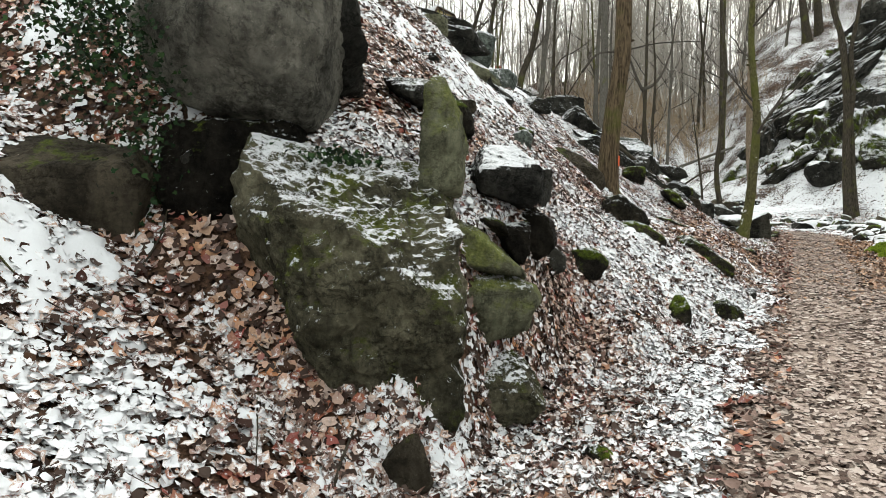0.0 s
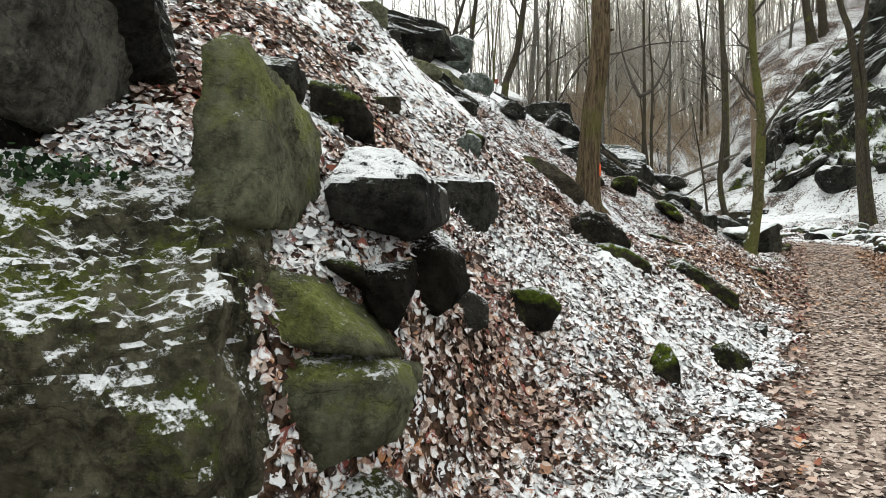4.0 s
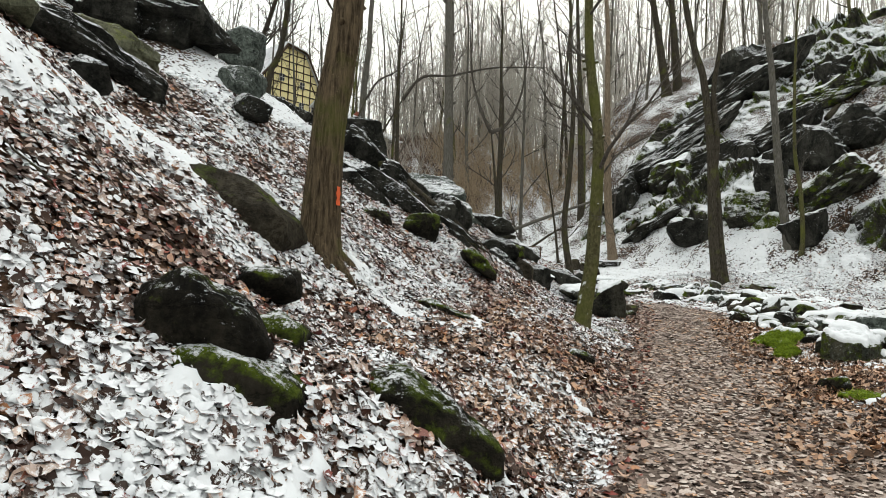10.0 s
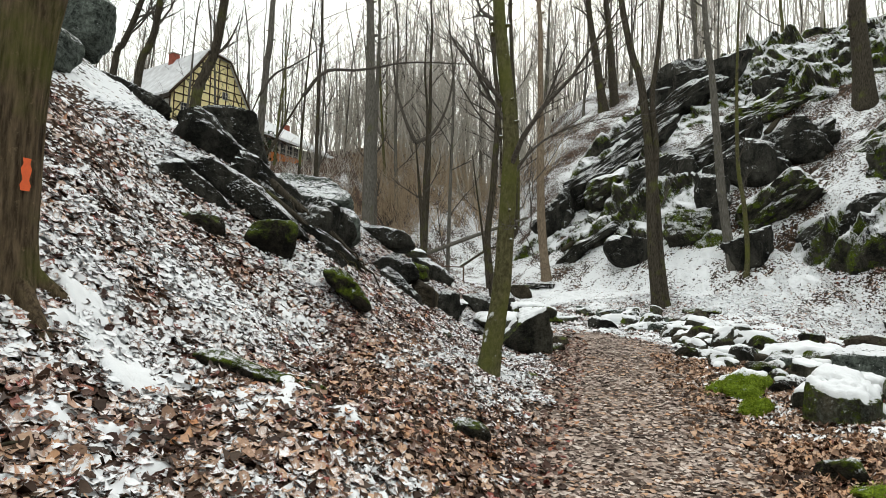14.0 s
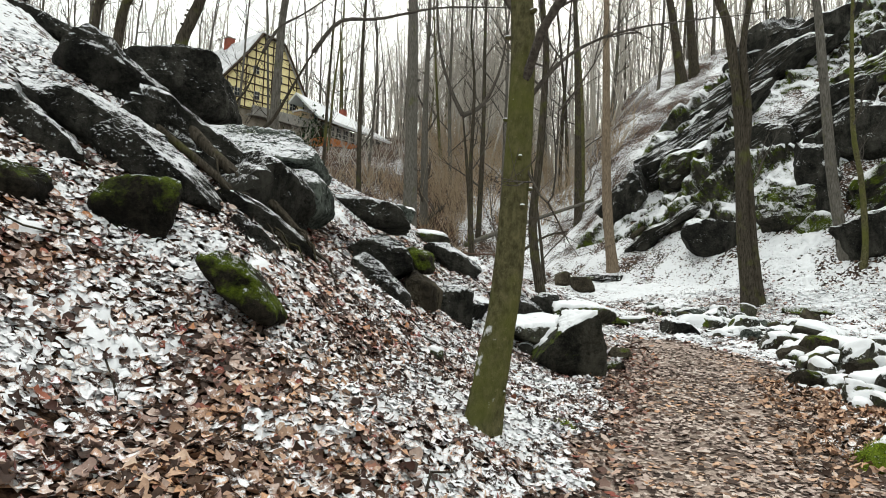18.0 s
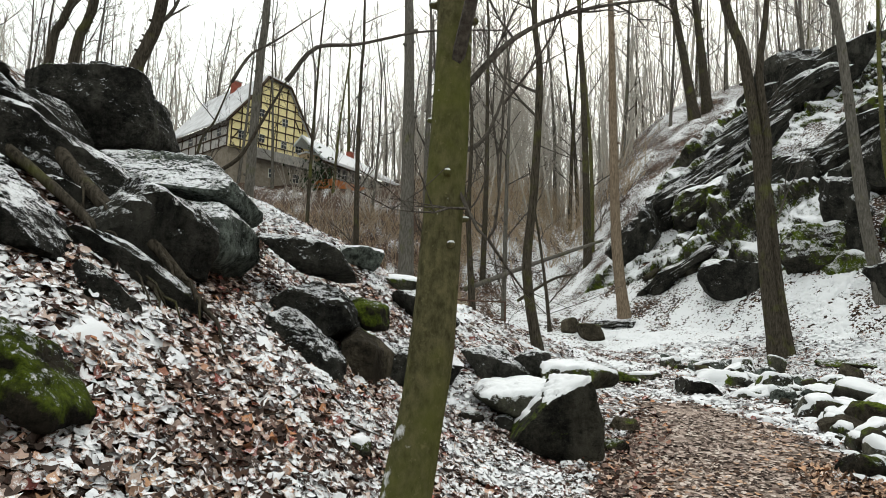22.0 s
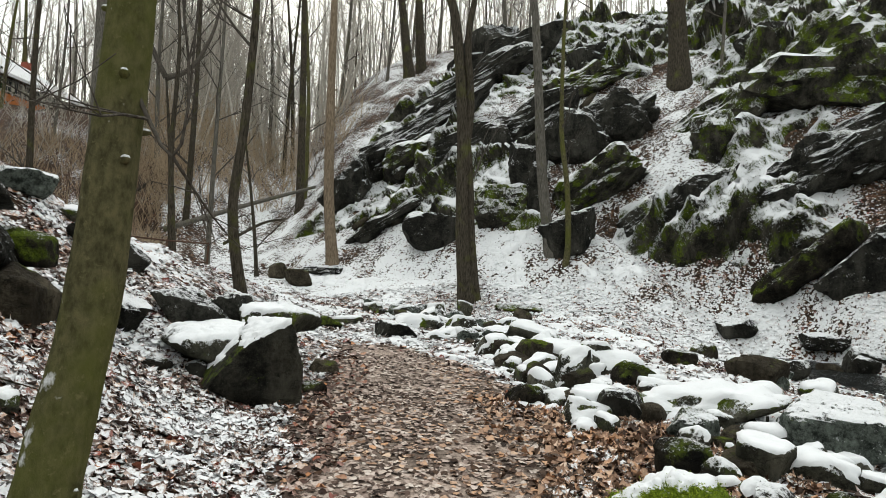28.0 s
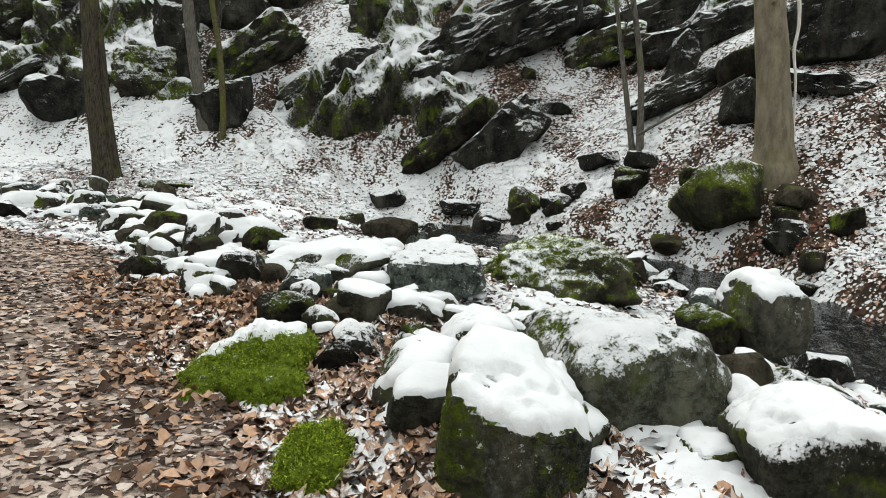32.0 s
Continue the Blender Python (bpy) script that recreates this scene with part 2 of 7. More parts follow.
# ---- materials ----
class Mat:
    """A node material in the making."""

    def __init__(self, name, rough=0.8, metal=0.0):
        self.mat = bpy.data.materials.new(name)
        self.mat.use_nodes = True
        self.t = self.mat.node_tree
        self.bsdf = self.t.nodes["Principled BSDF"]
        self.bsdf.inputs["Roughness"].default_value = rough
        self.bsdf.inputs["Metallic"].default_value = metal
        self.bsdf.inputs["Specular IOR Level"].default_value = 0.5 if rough < 0.4 else 0.05
        self.pos = None

    def put(self, kind, **values):
        n = self.t.nodes.new(kind)
        for k, v in values.items():
            n.inputs[k.replace("_", " ")].default_value = v
        return n

    def link(self, a, b):
        self.t.links.new(a, b)

    def coords(self):
        if self.pos is None:
            self.pos = self.put("ShaderNodeNewGeometry").outputs["Position"]
        return self.pos

    def noise(self, scale, detail=4.0, rough=0.6, stretch=None, local=False):
        n = self.put("ShaderNodeTexNoise", Scale=scale, Detail=detail, Roughness=rough)
        src = self.put("ShaderNodeTexCoord").outputs["Object"] if local else self.coords()
        if stretch:
            m = self.put("ShaderNodeMapping")
            m.inputs["Scale"].default_value = stretch
            self.link(src, m.inputs["Vector"])
            src = m.outputs["Vector"]
        self.link(src, n.inputs["Vector"])
        return n.outputs["Fac"]

    def cells(self, scale, what="Color", feature="F1", rand=1.0):
        n = self.put("ShaderNodeTexVoronoi", Scale=scale, Randomness=rand)
        n.feature = feature
        self.link(self.coords(), n.inputs["Vector"])
        return n.outputs[what]

    def ramp(self, fac, *stops, ease="LINEAR"):
        r = self.put("ShaderNodeValToRGB")
        r.color_ramp.interpolation = ease
        e = r.color_ramp.elements
        while len(e) < len(stops):
            e.new(0.5)
        for el, (p, c) in zip(e, stops):
            el.position = p
            el.color = (c, c, c, 1) if isinstance(c, (int, float)) else (*c, 1)
        self.link(fac, r.inputs["Fac"])
        return r.outputs["Color"]

    def mix(self, fac, a, b, mode="MIX"):
        m = self.put("ShaderNodeMix")
        m.data_type, m.blend_type = "RGBA", mode
        for sock, v in ((m.inputs["Factor"], fac), (m.inputs[6], a), (m.inputs[7], b)):
            if isinstance(v, (int, float)):
                sock.default_value = v
            elif isinstance(v, tuple):
                sock.default_value = (*v, 1)
            else:
                self.link(v, sock)
        return m.outputs[2]

    def calc(self, op, a, b=0.0):
        m = self.put("ShaderNodeMath")
        m.operation = op
        for sock, v in zip(m.inputs, (a, b)):
            if isinstance(v, (int, float)):
                sock.default_value = v
            else:
                self.link(v, sock)
        return m.outputs[0]

    def attr(self, name):
        n = self.put("ShaderNodeAttribute")
        n.attribute_name = name
        return n.outputs["Fac"]

    def up(self):
        g = self.put("ShaderNodeNewGeometry")
        x = self.put("ShaderNodeSeparateXYZ")
        self.link(g.outputs["Normal"], x.inputs[0])
        return x.outputs["Z"]

    def island(self):
        return self.put("ShaderNodeNewGeometry").outputs["Random Per Island"]

    def each(self):
        return self.put("ShaderNodeObjectInfo").outputs["Random"]

    def done(self, color, height=None, strength=0.5, dist=0.02, rough=None):
        if isinstance(color, tuple):
            self.bsdf.inputs["Base Color"].default_value = (*color, 1)
        else:
            self.link(color, self.bsdf.inputs["Base Color"])
        if rough is not None:
            self.link(rough, self.bsdf.inputs["Roughness"])
        if height is not None:
            b = self.put("ShaderNodeBump", Strength=strength, Distance=dist)
            self.link(height, b.inputs["Height"])
            self.link(b.outputs["Normal"], self.bsdf.inputs["Normal"])
        return self.mat


SNOW = (0.66, 0.675, 0.685)


def ground_material():
    m = Mat("leaf_litter_soil", 0.85)
    cell = m.cells(14.0)
    tone = m.put("ShaderNodeSeparateColor")
    m.link(cell, tone.inputs[0])
    leaf = m.ramp(tone.outputs[0], (0.0, (0.008, 0.006, 0.005)), (0.3, (0.03, 0.02, 0.014)), (0.6, (0.08, 0.05, 0.034)), (0.85, (0.12, 0.06, 0.034)), (1.0, (0.20, 0.145, 0.10)))
    soil = m.mix(m.ramp(m.noise(2.2, 6), (0.35, 0), (0.62, 1)), (0.028, 0.02, 0.014), leaf)
    # dark humus below the loose leaves, blackened further for the shade between them
    soil = m.mix(m.attr("litter"), soil, m.mix(m.ramp(m.noise(16, 7, 0.7), (0.4, 0), (0.6, 1)), (0.007, 0.005, 0.004), (0.10, 0.058, 0.036)))
    # trodden path
    trod = m.ramp(m.noise(24, 10, 0.85), (0.32, (0.05, 0.041, 0.035)), (0.43, (0.19, 0.15, 0.125)), (0.54, (0.37, 0.295, 0.245)), (0.70, (0.58, 0.49, 0.42)))
    wet = m.ramp(m.noise(1.1, 7, 0.7), (0.47, 0.0), (0.62, 0.85))
    trod = m.mix(wet, trod, m.mix(m.noise(30, 6, 0.8), (0.02, 0.015, 0.012), (0.12, 0.09, 0.072)))
    base = m.mix(m.attr("path"), soil, trod)
    # snow between the leaves, with dark gaps
    lay = m.calc("ADD", m.attr("snow"), m.calc("MULTIPLY", m.calc("SUBTRACT", m.noise(9.0, 8, 0.78), 0.5), 2.1))
    lay = m.calc("ADD", lay, m.calc("MULTIPLY", m.calc("SUBTRACT", tone.outputs[1], 0.5), 0.55))
    lay = m.calc("SUBTRACT", lay, m.calc("MULTIPLY", m.attr("litter"), 0.42))
    lay = m.calc("SUBTRACT", lay, m.calc("MULTIPLY", m.calc("SUBTRACT", m.cells(17.0, "Distance"), 0.42), 1.3))
    snow = m.ramp(lay, (0.18, 0), (0.36, 1))
    col = m.mix(snow, base, SNOW)
    rest = m.calc("SUBTRACT", 1.0, m.calc("MULTIPLY", m.attr("path"), 0.9))
    bump = m.calc("ADD", m.calc("MULTIPLY", m.cells(14.0, "Distance"), rest), m.calc("MULTIPLY", m.noise(30, 6, 0.7), 0.6))
    return m.done(col, bump, 0.7, 0.03)


def rock_material(name, dark, light, moss=0.0, dust=0.5, pale=0.0, moss_col=((0.035, 0.055, 0.006), (0.16, 0.21, 0.02)), stains=0.65):
    m = Mat(name, 0.78)
    shift = m.calc("MULTIPLY", m.each(), 0.35)
    body = m.mix(m.ramp(m.noise(3.1, 10, 0.72), (0.36, 0), (0.62, 1)), dark, light)
    body = m.mix(m.ramp(m.noise(22, 8, 0.75), (0.38, 0.75), (0.56, 0.0)), body, tuple(v * 0.35 for v in dark))
    body = m.mix(m.ramp(m.noise(1.6, 6, 0.65, (1.4, 1.4, 0.3)), (0.48, 0.0), (0.72, 0.7)), body, tuple(v * 1.9 for v in light))
    spots = m.ramp(m.noise(38, 7, 0.85), (0.58, 0.0), (0.65, 0.35))
    body = m.mix(spots, body, tuple(v * 2.6 for v in light))
    if pale:
        body = m.mix(m.ramp(m.noise(11, 9, 0.8), (0.52 - 0.10 * pale, 0), (0.74 - 0.10 * pale, 0.7)), body, (0.27, 0.31, 0.27))
    crack = m.ramp(m.noise(1.7, 7, 0.58, (1, 1, 1.7)), (0.49, 0.0), (0.5, 0.5), (0.51, 0.0))
    body = m.mix(crack, body, tuple(v * 0.2 for v in dark))
    pits = m.ramp(m.noise(9, 8, 0.8), (0.55, 0.0), (0.63, 0.55))
    body = m.mix(pits, body, tuple(v * 0.4 for v in dark))
    up = m.up()
    if moss:
        where = m.calc("ADD", m.noise(2.4, 8, 0.72), m.calc("MULTIPLY", up, 0.16))
        where = m.calc("ADD", where, m.calc("MULTIPLY", shift, 0.25))
        cover = m.ramp(where, (0.80 - 0.42 * moss, 0), (0.92 - 0.42 * moss, 1))
        green = m.mix(m.ramp(m.noise(30, 6, 0.75), (0.35, 0), (0.68, 1)), *moss_col)
        body = m.mix(cover, body, green)
    stain = m.ramp(m.noise(1.9, 7, 0.7, (1, 1, 0.6)), (0.44, 0.0), (0.62, stains))
    body = m.mix(stain, body, tuple(v * 0.8 for v in dark))
    if dust:
        where = m.calc("ADD", m.calc("MULTIPLY", up, 0.55), m.calc("MULTIPLY", m.noise(13, 8, 0.8), 1.5))
        where = m.calc("ADD", where, m.calc("MULTIPLY", m.noise(2.0, 3), 0.6))
        where = m.calc("ADD", where, m.calc("MULTIPLY", m.calc("SUBTRACT", m.noise(55, 6, 0.8), 0.5), 1.1))
        scaled = m.calc("MULTIPLY", where, 0.42)
        cover = m.ramp(scaled, (0.64 - 0.13 * dust, 0), (0.67 - 0.13 * dust, 1.0))
        body = m.mix(cover, body, SNOW)
    bump = m.calc("ADD", m.noise(7, 9, 0.75), m.calc("MULTIPLY", m.noise(60, 6, 0.75), 0.4))
    bump = m.calc("SUBTRACT", bump, m.calc("MULTIPLY", crack, 0.35))
    if dust:
        bump = m.calc("MULTIPLY", bump, m.calc("SUBTRACT", 1.0, m.calc("MULTIPLY", cover, 0.7)))
    return m.done(body, bump, 1.0, 0.07)


def snow_material():
    m = Mat("fresh_snow", 0.6)
    dirt = m.ramp(m.noise(38, 6, 0.8), (0.66, 0), (0.70, 0.7))
    col = m.mix(dirt, (0.67, 0.685, 0.695), (0.20, 0.15, 0.11))
    height = m.calc("ADD", m.noise(11, 6, 0.6), m.calc("MULTIPLY", m.noise(90, 4, 0.7), 0.15))
    return m.done(col, height, 0.45, 0.03)


def leaf_material(name, *stops, gloss=0.5, dust=None):
    """Leaves of many colours; dust sets how readily the snow lies on them."""
    m = Mat(name, gloss)
    col = m.ramp(m.island(), *stops)
    col = m.mix(m.ramp(m.noise(60, 4), (0.45, 0.0), (0.8, 0.4)), col, (0.045, 0.024, 0.016))
    if dust is not None:
        # near-black leaves at random: decayed ones, also painting the shade of gaps
        gap_dark = m.ramp(m.calc("FRACT", m.calc("MULTIPLY", m.island(), 91.7)), (0.26, 1.0), (0.30, 0.0))
        col = m.mix(m.calc("MULTIPLY", gap_dark, 0.9), col, m.mix(m.noise(25, 4), (0.006, 0.004, 0.0035), (0.035, 0.02, 0.014)))
        pick_one = m.calc("FRACT", m.calc("MULTIPLY", m.island(), 37.3))
        lay = m.calc("ADD", m.attr("snow"), m.calc("MULTIPLY", m.calc("SUBTRACT", m.noise(5, 6, 0.7), 0.5), 2.6))
        lay = m.calc("ADD", lay, m.calc("MULTIPLY", m.calc("SUBTRACT", m.noise(46, 7, 0.85), 0.5), 3.8))
        lay = m.calc("ADD", lay, m.calc("MULTIPLY", m.calc("SUBTRACT", pick_one, 0.5), 0.8))
        lay = m.calc("ADD", lay, m.calc("MULTIPLY", m.up(), 0.35))
        lay = m.calc("SUBTRACT", lay, m.calc("MULTIPLY", m.calc("SUBTRACT", m.attr("rim"), 0.55), 0.75))
        lay = m.calc("SUBTRACT", lay, m.calc("MULTIPLY", gap_dark, 0.75))
        col = m.mix(m.ramp(lay, (0.36 - dust, 0), (0.52 - dust, 0.6), (0.80 - dust, 1.0)), col, (0.70, 0.71, 0.72))
    return m.done(col, m.noise(90, 3), 0.3, 0.004)


def bark_material(name, dark, light, moss, stripe=(9, 9, 1.6), dist=0.03, dust=0.0):
    m = Mat(name, 0.9)
    ridges = m.noise(4.5, 7, 0.65, stripe)
    col = m.mix(m.ramp(ridges, (0.35, 0), (0.66, 1)), dark, light)
    if moss:
        col = m.mix(m.ramp(m.noise(1.7, 5), (0.60 - 0.3 * moss, 0), (0.80 - 0.3 * moss, 0.8)), col, (0.085, 0.092, 0.022))
    col = m.mix(m.ramp(m.noise(23, 5, 0.7), (0.6, 0), (0.72, 0.5)), col, tuple(v * 1.7 for v in light))
    if dust:
        col = m.mix(m.ramp(m.calc("ADD", m.noise(8, 4), m.calc("MULTIPLY", m.up(), 0.5)), (0.85 - dust, 0), (0.95 - dust, 0.9)), col, SNOW)
    return m.done(col, ridges, 0.9, dist)


GROUND = ground_material()
ROCK_DARK = rock_material("dark_basalt", (0.008, 0.0083, 0.0075), (0.055, 0.053, 0.044), 0.16, 0.50, stains=0.4)
ROCK_BROWN = rock_material("brown_stone", (0.026, 0.022, 0.016), (0.10, 0.085, 0.06), 0.22, 0.0)
ROCK_CLIFF = rock_material("stratified_cliff_rock", (0.008, 0.008, 0.007), (0.078, 0.072, 0.056), 0.68, 1.0)
ROCK_FACE = rock_material("weathered_boulder_stone", (0.024, 0.023, 0.015), (0.16, 0.148, 0.098), 0.56, 0.24, 0.0, ((0.045, 0.055, 0.012), (0.15, 0.17, 0.04)), 0.4)
ROCK_MOSS = rock_material("mossy_stone", (0.006, 0.006, 0.005), (0.042, 0.036, 0.026), 0.46, -0.1)
ROCK_GREEN = rock_material("algae_green_stone", (0.075, 0.076, 0.05), (0.22, 0.22, 0.14), 0.46, -0.25, 0.0, ((0.10, 0.115, 0.032), (0.28, 0.30, 0.10)), 0.38)
ROCK_LICHEN = rock_material("lichen_dusted_stone", (0.018, 0.022, 0.019), (0.07, 0.08, 0.068), 0.25, 0.5, 1.0, stains=0.3)
ROCK_SNOWY = rock_material("snow_dusted_stone", (0.024, 0.025, 0.018), (0.12, 0.115, 0.088), 0.46, 0.62)
ROCK_TALL = rock_material("damp_mossy_stone", (0.018, 0.018, 0.013), (0.085, 0.08, 0.058), 0.74, 0.42, 0.25, stains=0.45)
FERN_MOSS = rock_material("bright_moss", (0.04, 0.045, 0.02), (0.09, 0.08, 0.05), 1.0, -0.7, 0.0, ((0.05, 0.075, 0.008), (0.26, 0.36, 0.03)), 0.2)
ROCK_OLIVE = rock_material("olive_grey_stone", (0.055, 0.058, 0.04), (0.19, 0.187, 0.13), 0.46, 0.62, 0.45, stains=0.4)
MOSS_CUSHION = rock_material("moss_cushion", (0.02, 0.022, 0.014), (0.07, 0.065, 0.045), 0.66, 0.36, 0.0, ((0.05, 0.07, 0.008), (0.20, 0.24, 0.035)), 0.4)
ROCK_CROWN = rock_material("grey_brown_boulder_stone", (0.055, 0.052, 0.043), (0.23, 0.218, 0.18), 0.26, 0.05, stains=0.25)
ROCK_POWDER = rock_material("snow_powdered_stone", (0.012, 0.012, 0.011), (0.06, 0.058, 0.05), 0.1, 0.66)
ROCK_BLOCK = rock_material("dark_block_stone", (0.010, 0.0102, 0.009), (0.062, 0.06, 0.05), 0.14, 0.26, stains=0.35)
ROCK_EDGE = rock_material("dark_mossy_edge_stone", (0.008, 0.008, 0.007), (0.05, 0.047, 0.036), 0.40, 0.0, stains=0.4)
# near-black colour includes the shade of recesses; also on some naturally dark stones
ROCK_HOLLOW = rock_material("shade_black_stone", (0.003, 0.003, 0.0026), (0.022, 0.019, 0.014), 0.22, -0.1)
SNOW_MAT = snow_material()
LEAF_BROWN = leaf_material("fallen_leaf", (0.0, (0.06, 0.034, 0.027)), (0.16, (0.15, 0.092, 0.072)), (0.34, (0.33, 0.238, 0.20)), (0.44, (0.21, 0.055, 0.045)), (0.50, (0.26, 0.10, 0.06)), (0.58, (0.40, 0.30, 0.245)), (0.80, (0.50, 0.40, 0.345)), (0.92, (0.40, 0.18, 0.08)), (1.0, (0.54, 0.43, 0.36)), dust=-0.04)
LEAF_PATH = leaf_material("trodden_leaf", (0.0, (0.02, 0.014, 0.011)), (0.26, (0.10, 0.066, 0.052)), (0.45, (0.355, 0.275, 0.235)), (0.78, (0.47, 0.388, 0.335)), (1.0, (0.60, 0.525, 0.465)))
LEAF_TAN = leaf_material("tan_leaf", (0.0, (0.12, 0.07, 0.045)), (0.3, (0.30, 0.19, 0.13)), (0.6, (0.45, 0.30, 0.21)), (0.8, (0.48, 0.27, 0.15)), (1.0, (0.56, 0.43, 0.33)), dust=-0.3)
FROND = leaf_material("moss_frond", (0.0, (0.06, 0.09, 0.008)), (0.5, (0.19, 0.27, 0.02)), (1.0, (0.36, 0.46, 0.04)), gloss=0.7)
LEAF_IVY = leaf_material("ivy_leaf", (0.0, (0.005, 0.012, 0.006)), (0.7, (0.011, 0.028, 0.010)), (1.0, (0.03, 0.065, 0.02)), gloss=0.6)
BARK_GREEN = bark_material("green_algae_bark", (0.04, 0.038, 0.018), (0.115, 0.105, 0.052), 0.5, (5, 5, 3), 0.015, 0.15)
BARK_RIDGED = bark_material("ridged_oak_bark", (0.028, 0.02, 0.013), (0.155, 0.115, 0.07), 0.2, (7, 7, 0.9), 0.06)
BARK_DARK = bark_material("dark_bark", (0.018, 0.015, 0.011), (0.075, 0.064, 0.048), 0.2, (8, 8, 1.5), 0.02)
BARK_PALE = bark_material("pale_bark", (0.10, 0.075, 0.05), (0.25, 0.195, 0.14), 0.0, (8, 8, 1.5), 0.02)
BARK_GREY = bark_material("grey_bark", (0.055, 0.05, 0.042), (0.15, 0.14, 0.12), 0.1, (7, 7, 1.5), 0.02)
BARK_SMOOTH = bark_material("smooth_beech_bark", (0.10, 0.085, 0.06), (0.21, 0.18, 0.13), 0.15, (1.4, 1.4, 0.5), 0.006)
TWIG = bark_material("twig_bark", (0.035, 0.03, 0.025), (0.11, 0.098, 0.082), 0.0, (6, 6, 6), 0.005)


# ---- builders ----
def mesh_of(name, verts, faces, material, smooth_shade=True):
    me = bpy.data.meshes.new(name)
    me.from_pydata([tuple(v) for v in verts], [], faces)
    me.materials.append(material)
    if smooth_shade:
        me.shade_smooth()
    return me


def part(name, bm, material, parent, label=""):
    """Links a bmesh, or (verts, faces), as one mesh under parent."""
    if isinstance(bm, tuple):
        me = mesh_of(name, bm[0], bm[1], material)
    else:
        me = bpy.data.meshes.new(name)
        bm.to_mesh(me)
        bm.free()
        me.materials.append(material)
    ob = new(name, me)
    ob.parent = parent
    if label:
        tagged(ob, label)
    return ob


def root(name, x, y, z, label, category, group="", yaw=0.0, kind=""):
    ob = new(name)
    ob.empty_display_size = 0.1
    ob.matrix_world = pose(x, y, z, 0, 0, yaw)
    return tagged(ob, label, category, group, kind)


class Soup:
    """Gathers tubes and boxes into one mesh."""

    def __init__(self):
        self.v, self.f = [], []

    def tube(self, pts, radii, sides=6, cap=True):
        pts = [Vector(p) for p in pts]
        n0 = len(self.v)
        side = Vector((1, 0, 0))
        for i, p in enumerate(pts):
            ahead = (pts[min(i + 1, len(pts) - 1)] - pts[max(i - 1, 0)])
            ahead = ahead.normalized() if ahead.length > 1e-6 else Vector((0, 0, 1))
            a = side - ahead * side.dot(ahead)
            if a.length < 0.05:
                a = Vector((0, 1, 0)) - ahead * ahead.y
            a.normalize()
            side = a
            b = ahead.cross(a)
            for k in range(sides):
                t = 2 * math.pi * k / sides
                self.v.append(p + (a * math.cos(t) + b * math.sin(t)) * radii[i])
        for i in range(len(pts) - 1):
            for k in range(sides):
                k2 = (k + 1) % sides
                q = n0 + i * sides
                self.f.append((q + k, q + k2, q + sides + k2, q + sides + k))
        if cap:
            self.f.append(tuple(n0 + k for k in reversed(range(sides))))
            q = n0 + (len(pts) - 1) * sides
            self.f.append(tuple(q + k for k in range(sides)))

    def box(self, lo, hi, m=None):
        n0 = len(self.v)
        for x in (lo[0], hi[0]):
            for y in (lo[1], hi[1]):
                for z in (lo[2], hi[2]):
                    p = Vector((x, y, z))
                    self.v.append(m @ p if m else p)
        for q in ((0, 1, 3, 2), (4, 6, 7, 5), (0, 4, 5, 1), (2, 3, 7, 6), (0, 2, 6, 4), (1, 5, 7, 3)):
            self.f.append(tuple(n0 + i for i in q))

    def pair(self):
        return self.v, self.f


def ball(levels):
    bm = bmesh.new()
    bmesh.ops.create_icosphere(bm, subdivisions=levels, radius=1.0)
    v = np.array([x.co[:] for x in bm.verts])
    f = [tuple(q.index for q in x.verts) for x in bm.faces]
    bm.free()
    return v / np.linalg.norm(v, axis=1)[:, None], f


BALLS = {k: ball(k) for k in (3, 4, 5, 6)}


def stone_shape(w, d, h, seed, levels, block=0.5, planes=11, rough=0.05, cuts=()):
    """An angular stone round the origin: a solid cut by planes, with worn edges and chips."""
    rng = np.random.default_rng(seed)
    dirs, faces = BALLS[levels]
    ax = np.array([(1, 0, 0), (-1, 0, 0), (0, 1, 0), (0, -1, 0), (0, 0, 1), (0, 0, -1)], float)
    ax = ax + rng.normal(0, 0.30 - 0.12 * block, ax.shape)
    more = rng.normal(0, 1, (planes, 3))
    chips = rng.normal(0, 1, (26, 3))
    n = np.vstack([ax, more, chips])
    n /= np.linalg.norm(n, axis=1)[:, None]
    r = np.concatenate([rng.uniform(0.72, 0.98, 6), rng.uniform(0.84, 1.14, planes) + 0.08 * block, rng.uniform(1.08, 1.4, 26)])
    for cx, cy, cz, far in cuts:
        c = np.array([[cx, cy, cz]], float)
        n, r = np.vstack([n, c / np.linalg.norm(c)]), np.append(r, far)
    q = np.maximum(dirs @ n.T, 1e-3) / r
    k = 110.0 if block > 0.25 else 26.0
    rad = 1.0 / (np.sum(q ** k, axis=1) ** (1 / k))
    p = dirs * rad[:, None]
    size = np.array([w, d, h])
    out = p * size * 0.58
    wide = max(w, h)
    off = Vector((seed * 3.7 % 50, seed * 1.3 % 50, seed * 2.9 % 50))
    bump = np.array([noise.fractal(Vector(v) * (2.2 / wide ** 0.5) + off, 0.75, 2.1, 5) for v in out])
    crack = np.array([noise.ridged_multi_fractal(Vector((v[0], v[1], v[2] * 2.2)) * (1.5 / wide ** 0.5) + off, 0.9, 2.0, 4, 1.0, 2.0) for v in out])
    return out + dirs * ((bump * 1.3 - 0.35 * (crack - 1.0)) * rough * wide * 0.5)[:, None], faces


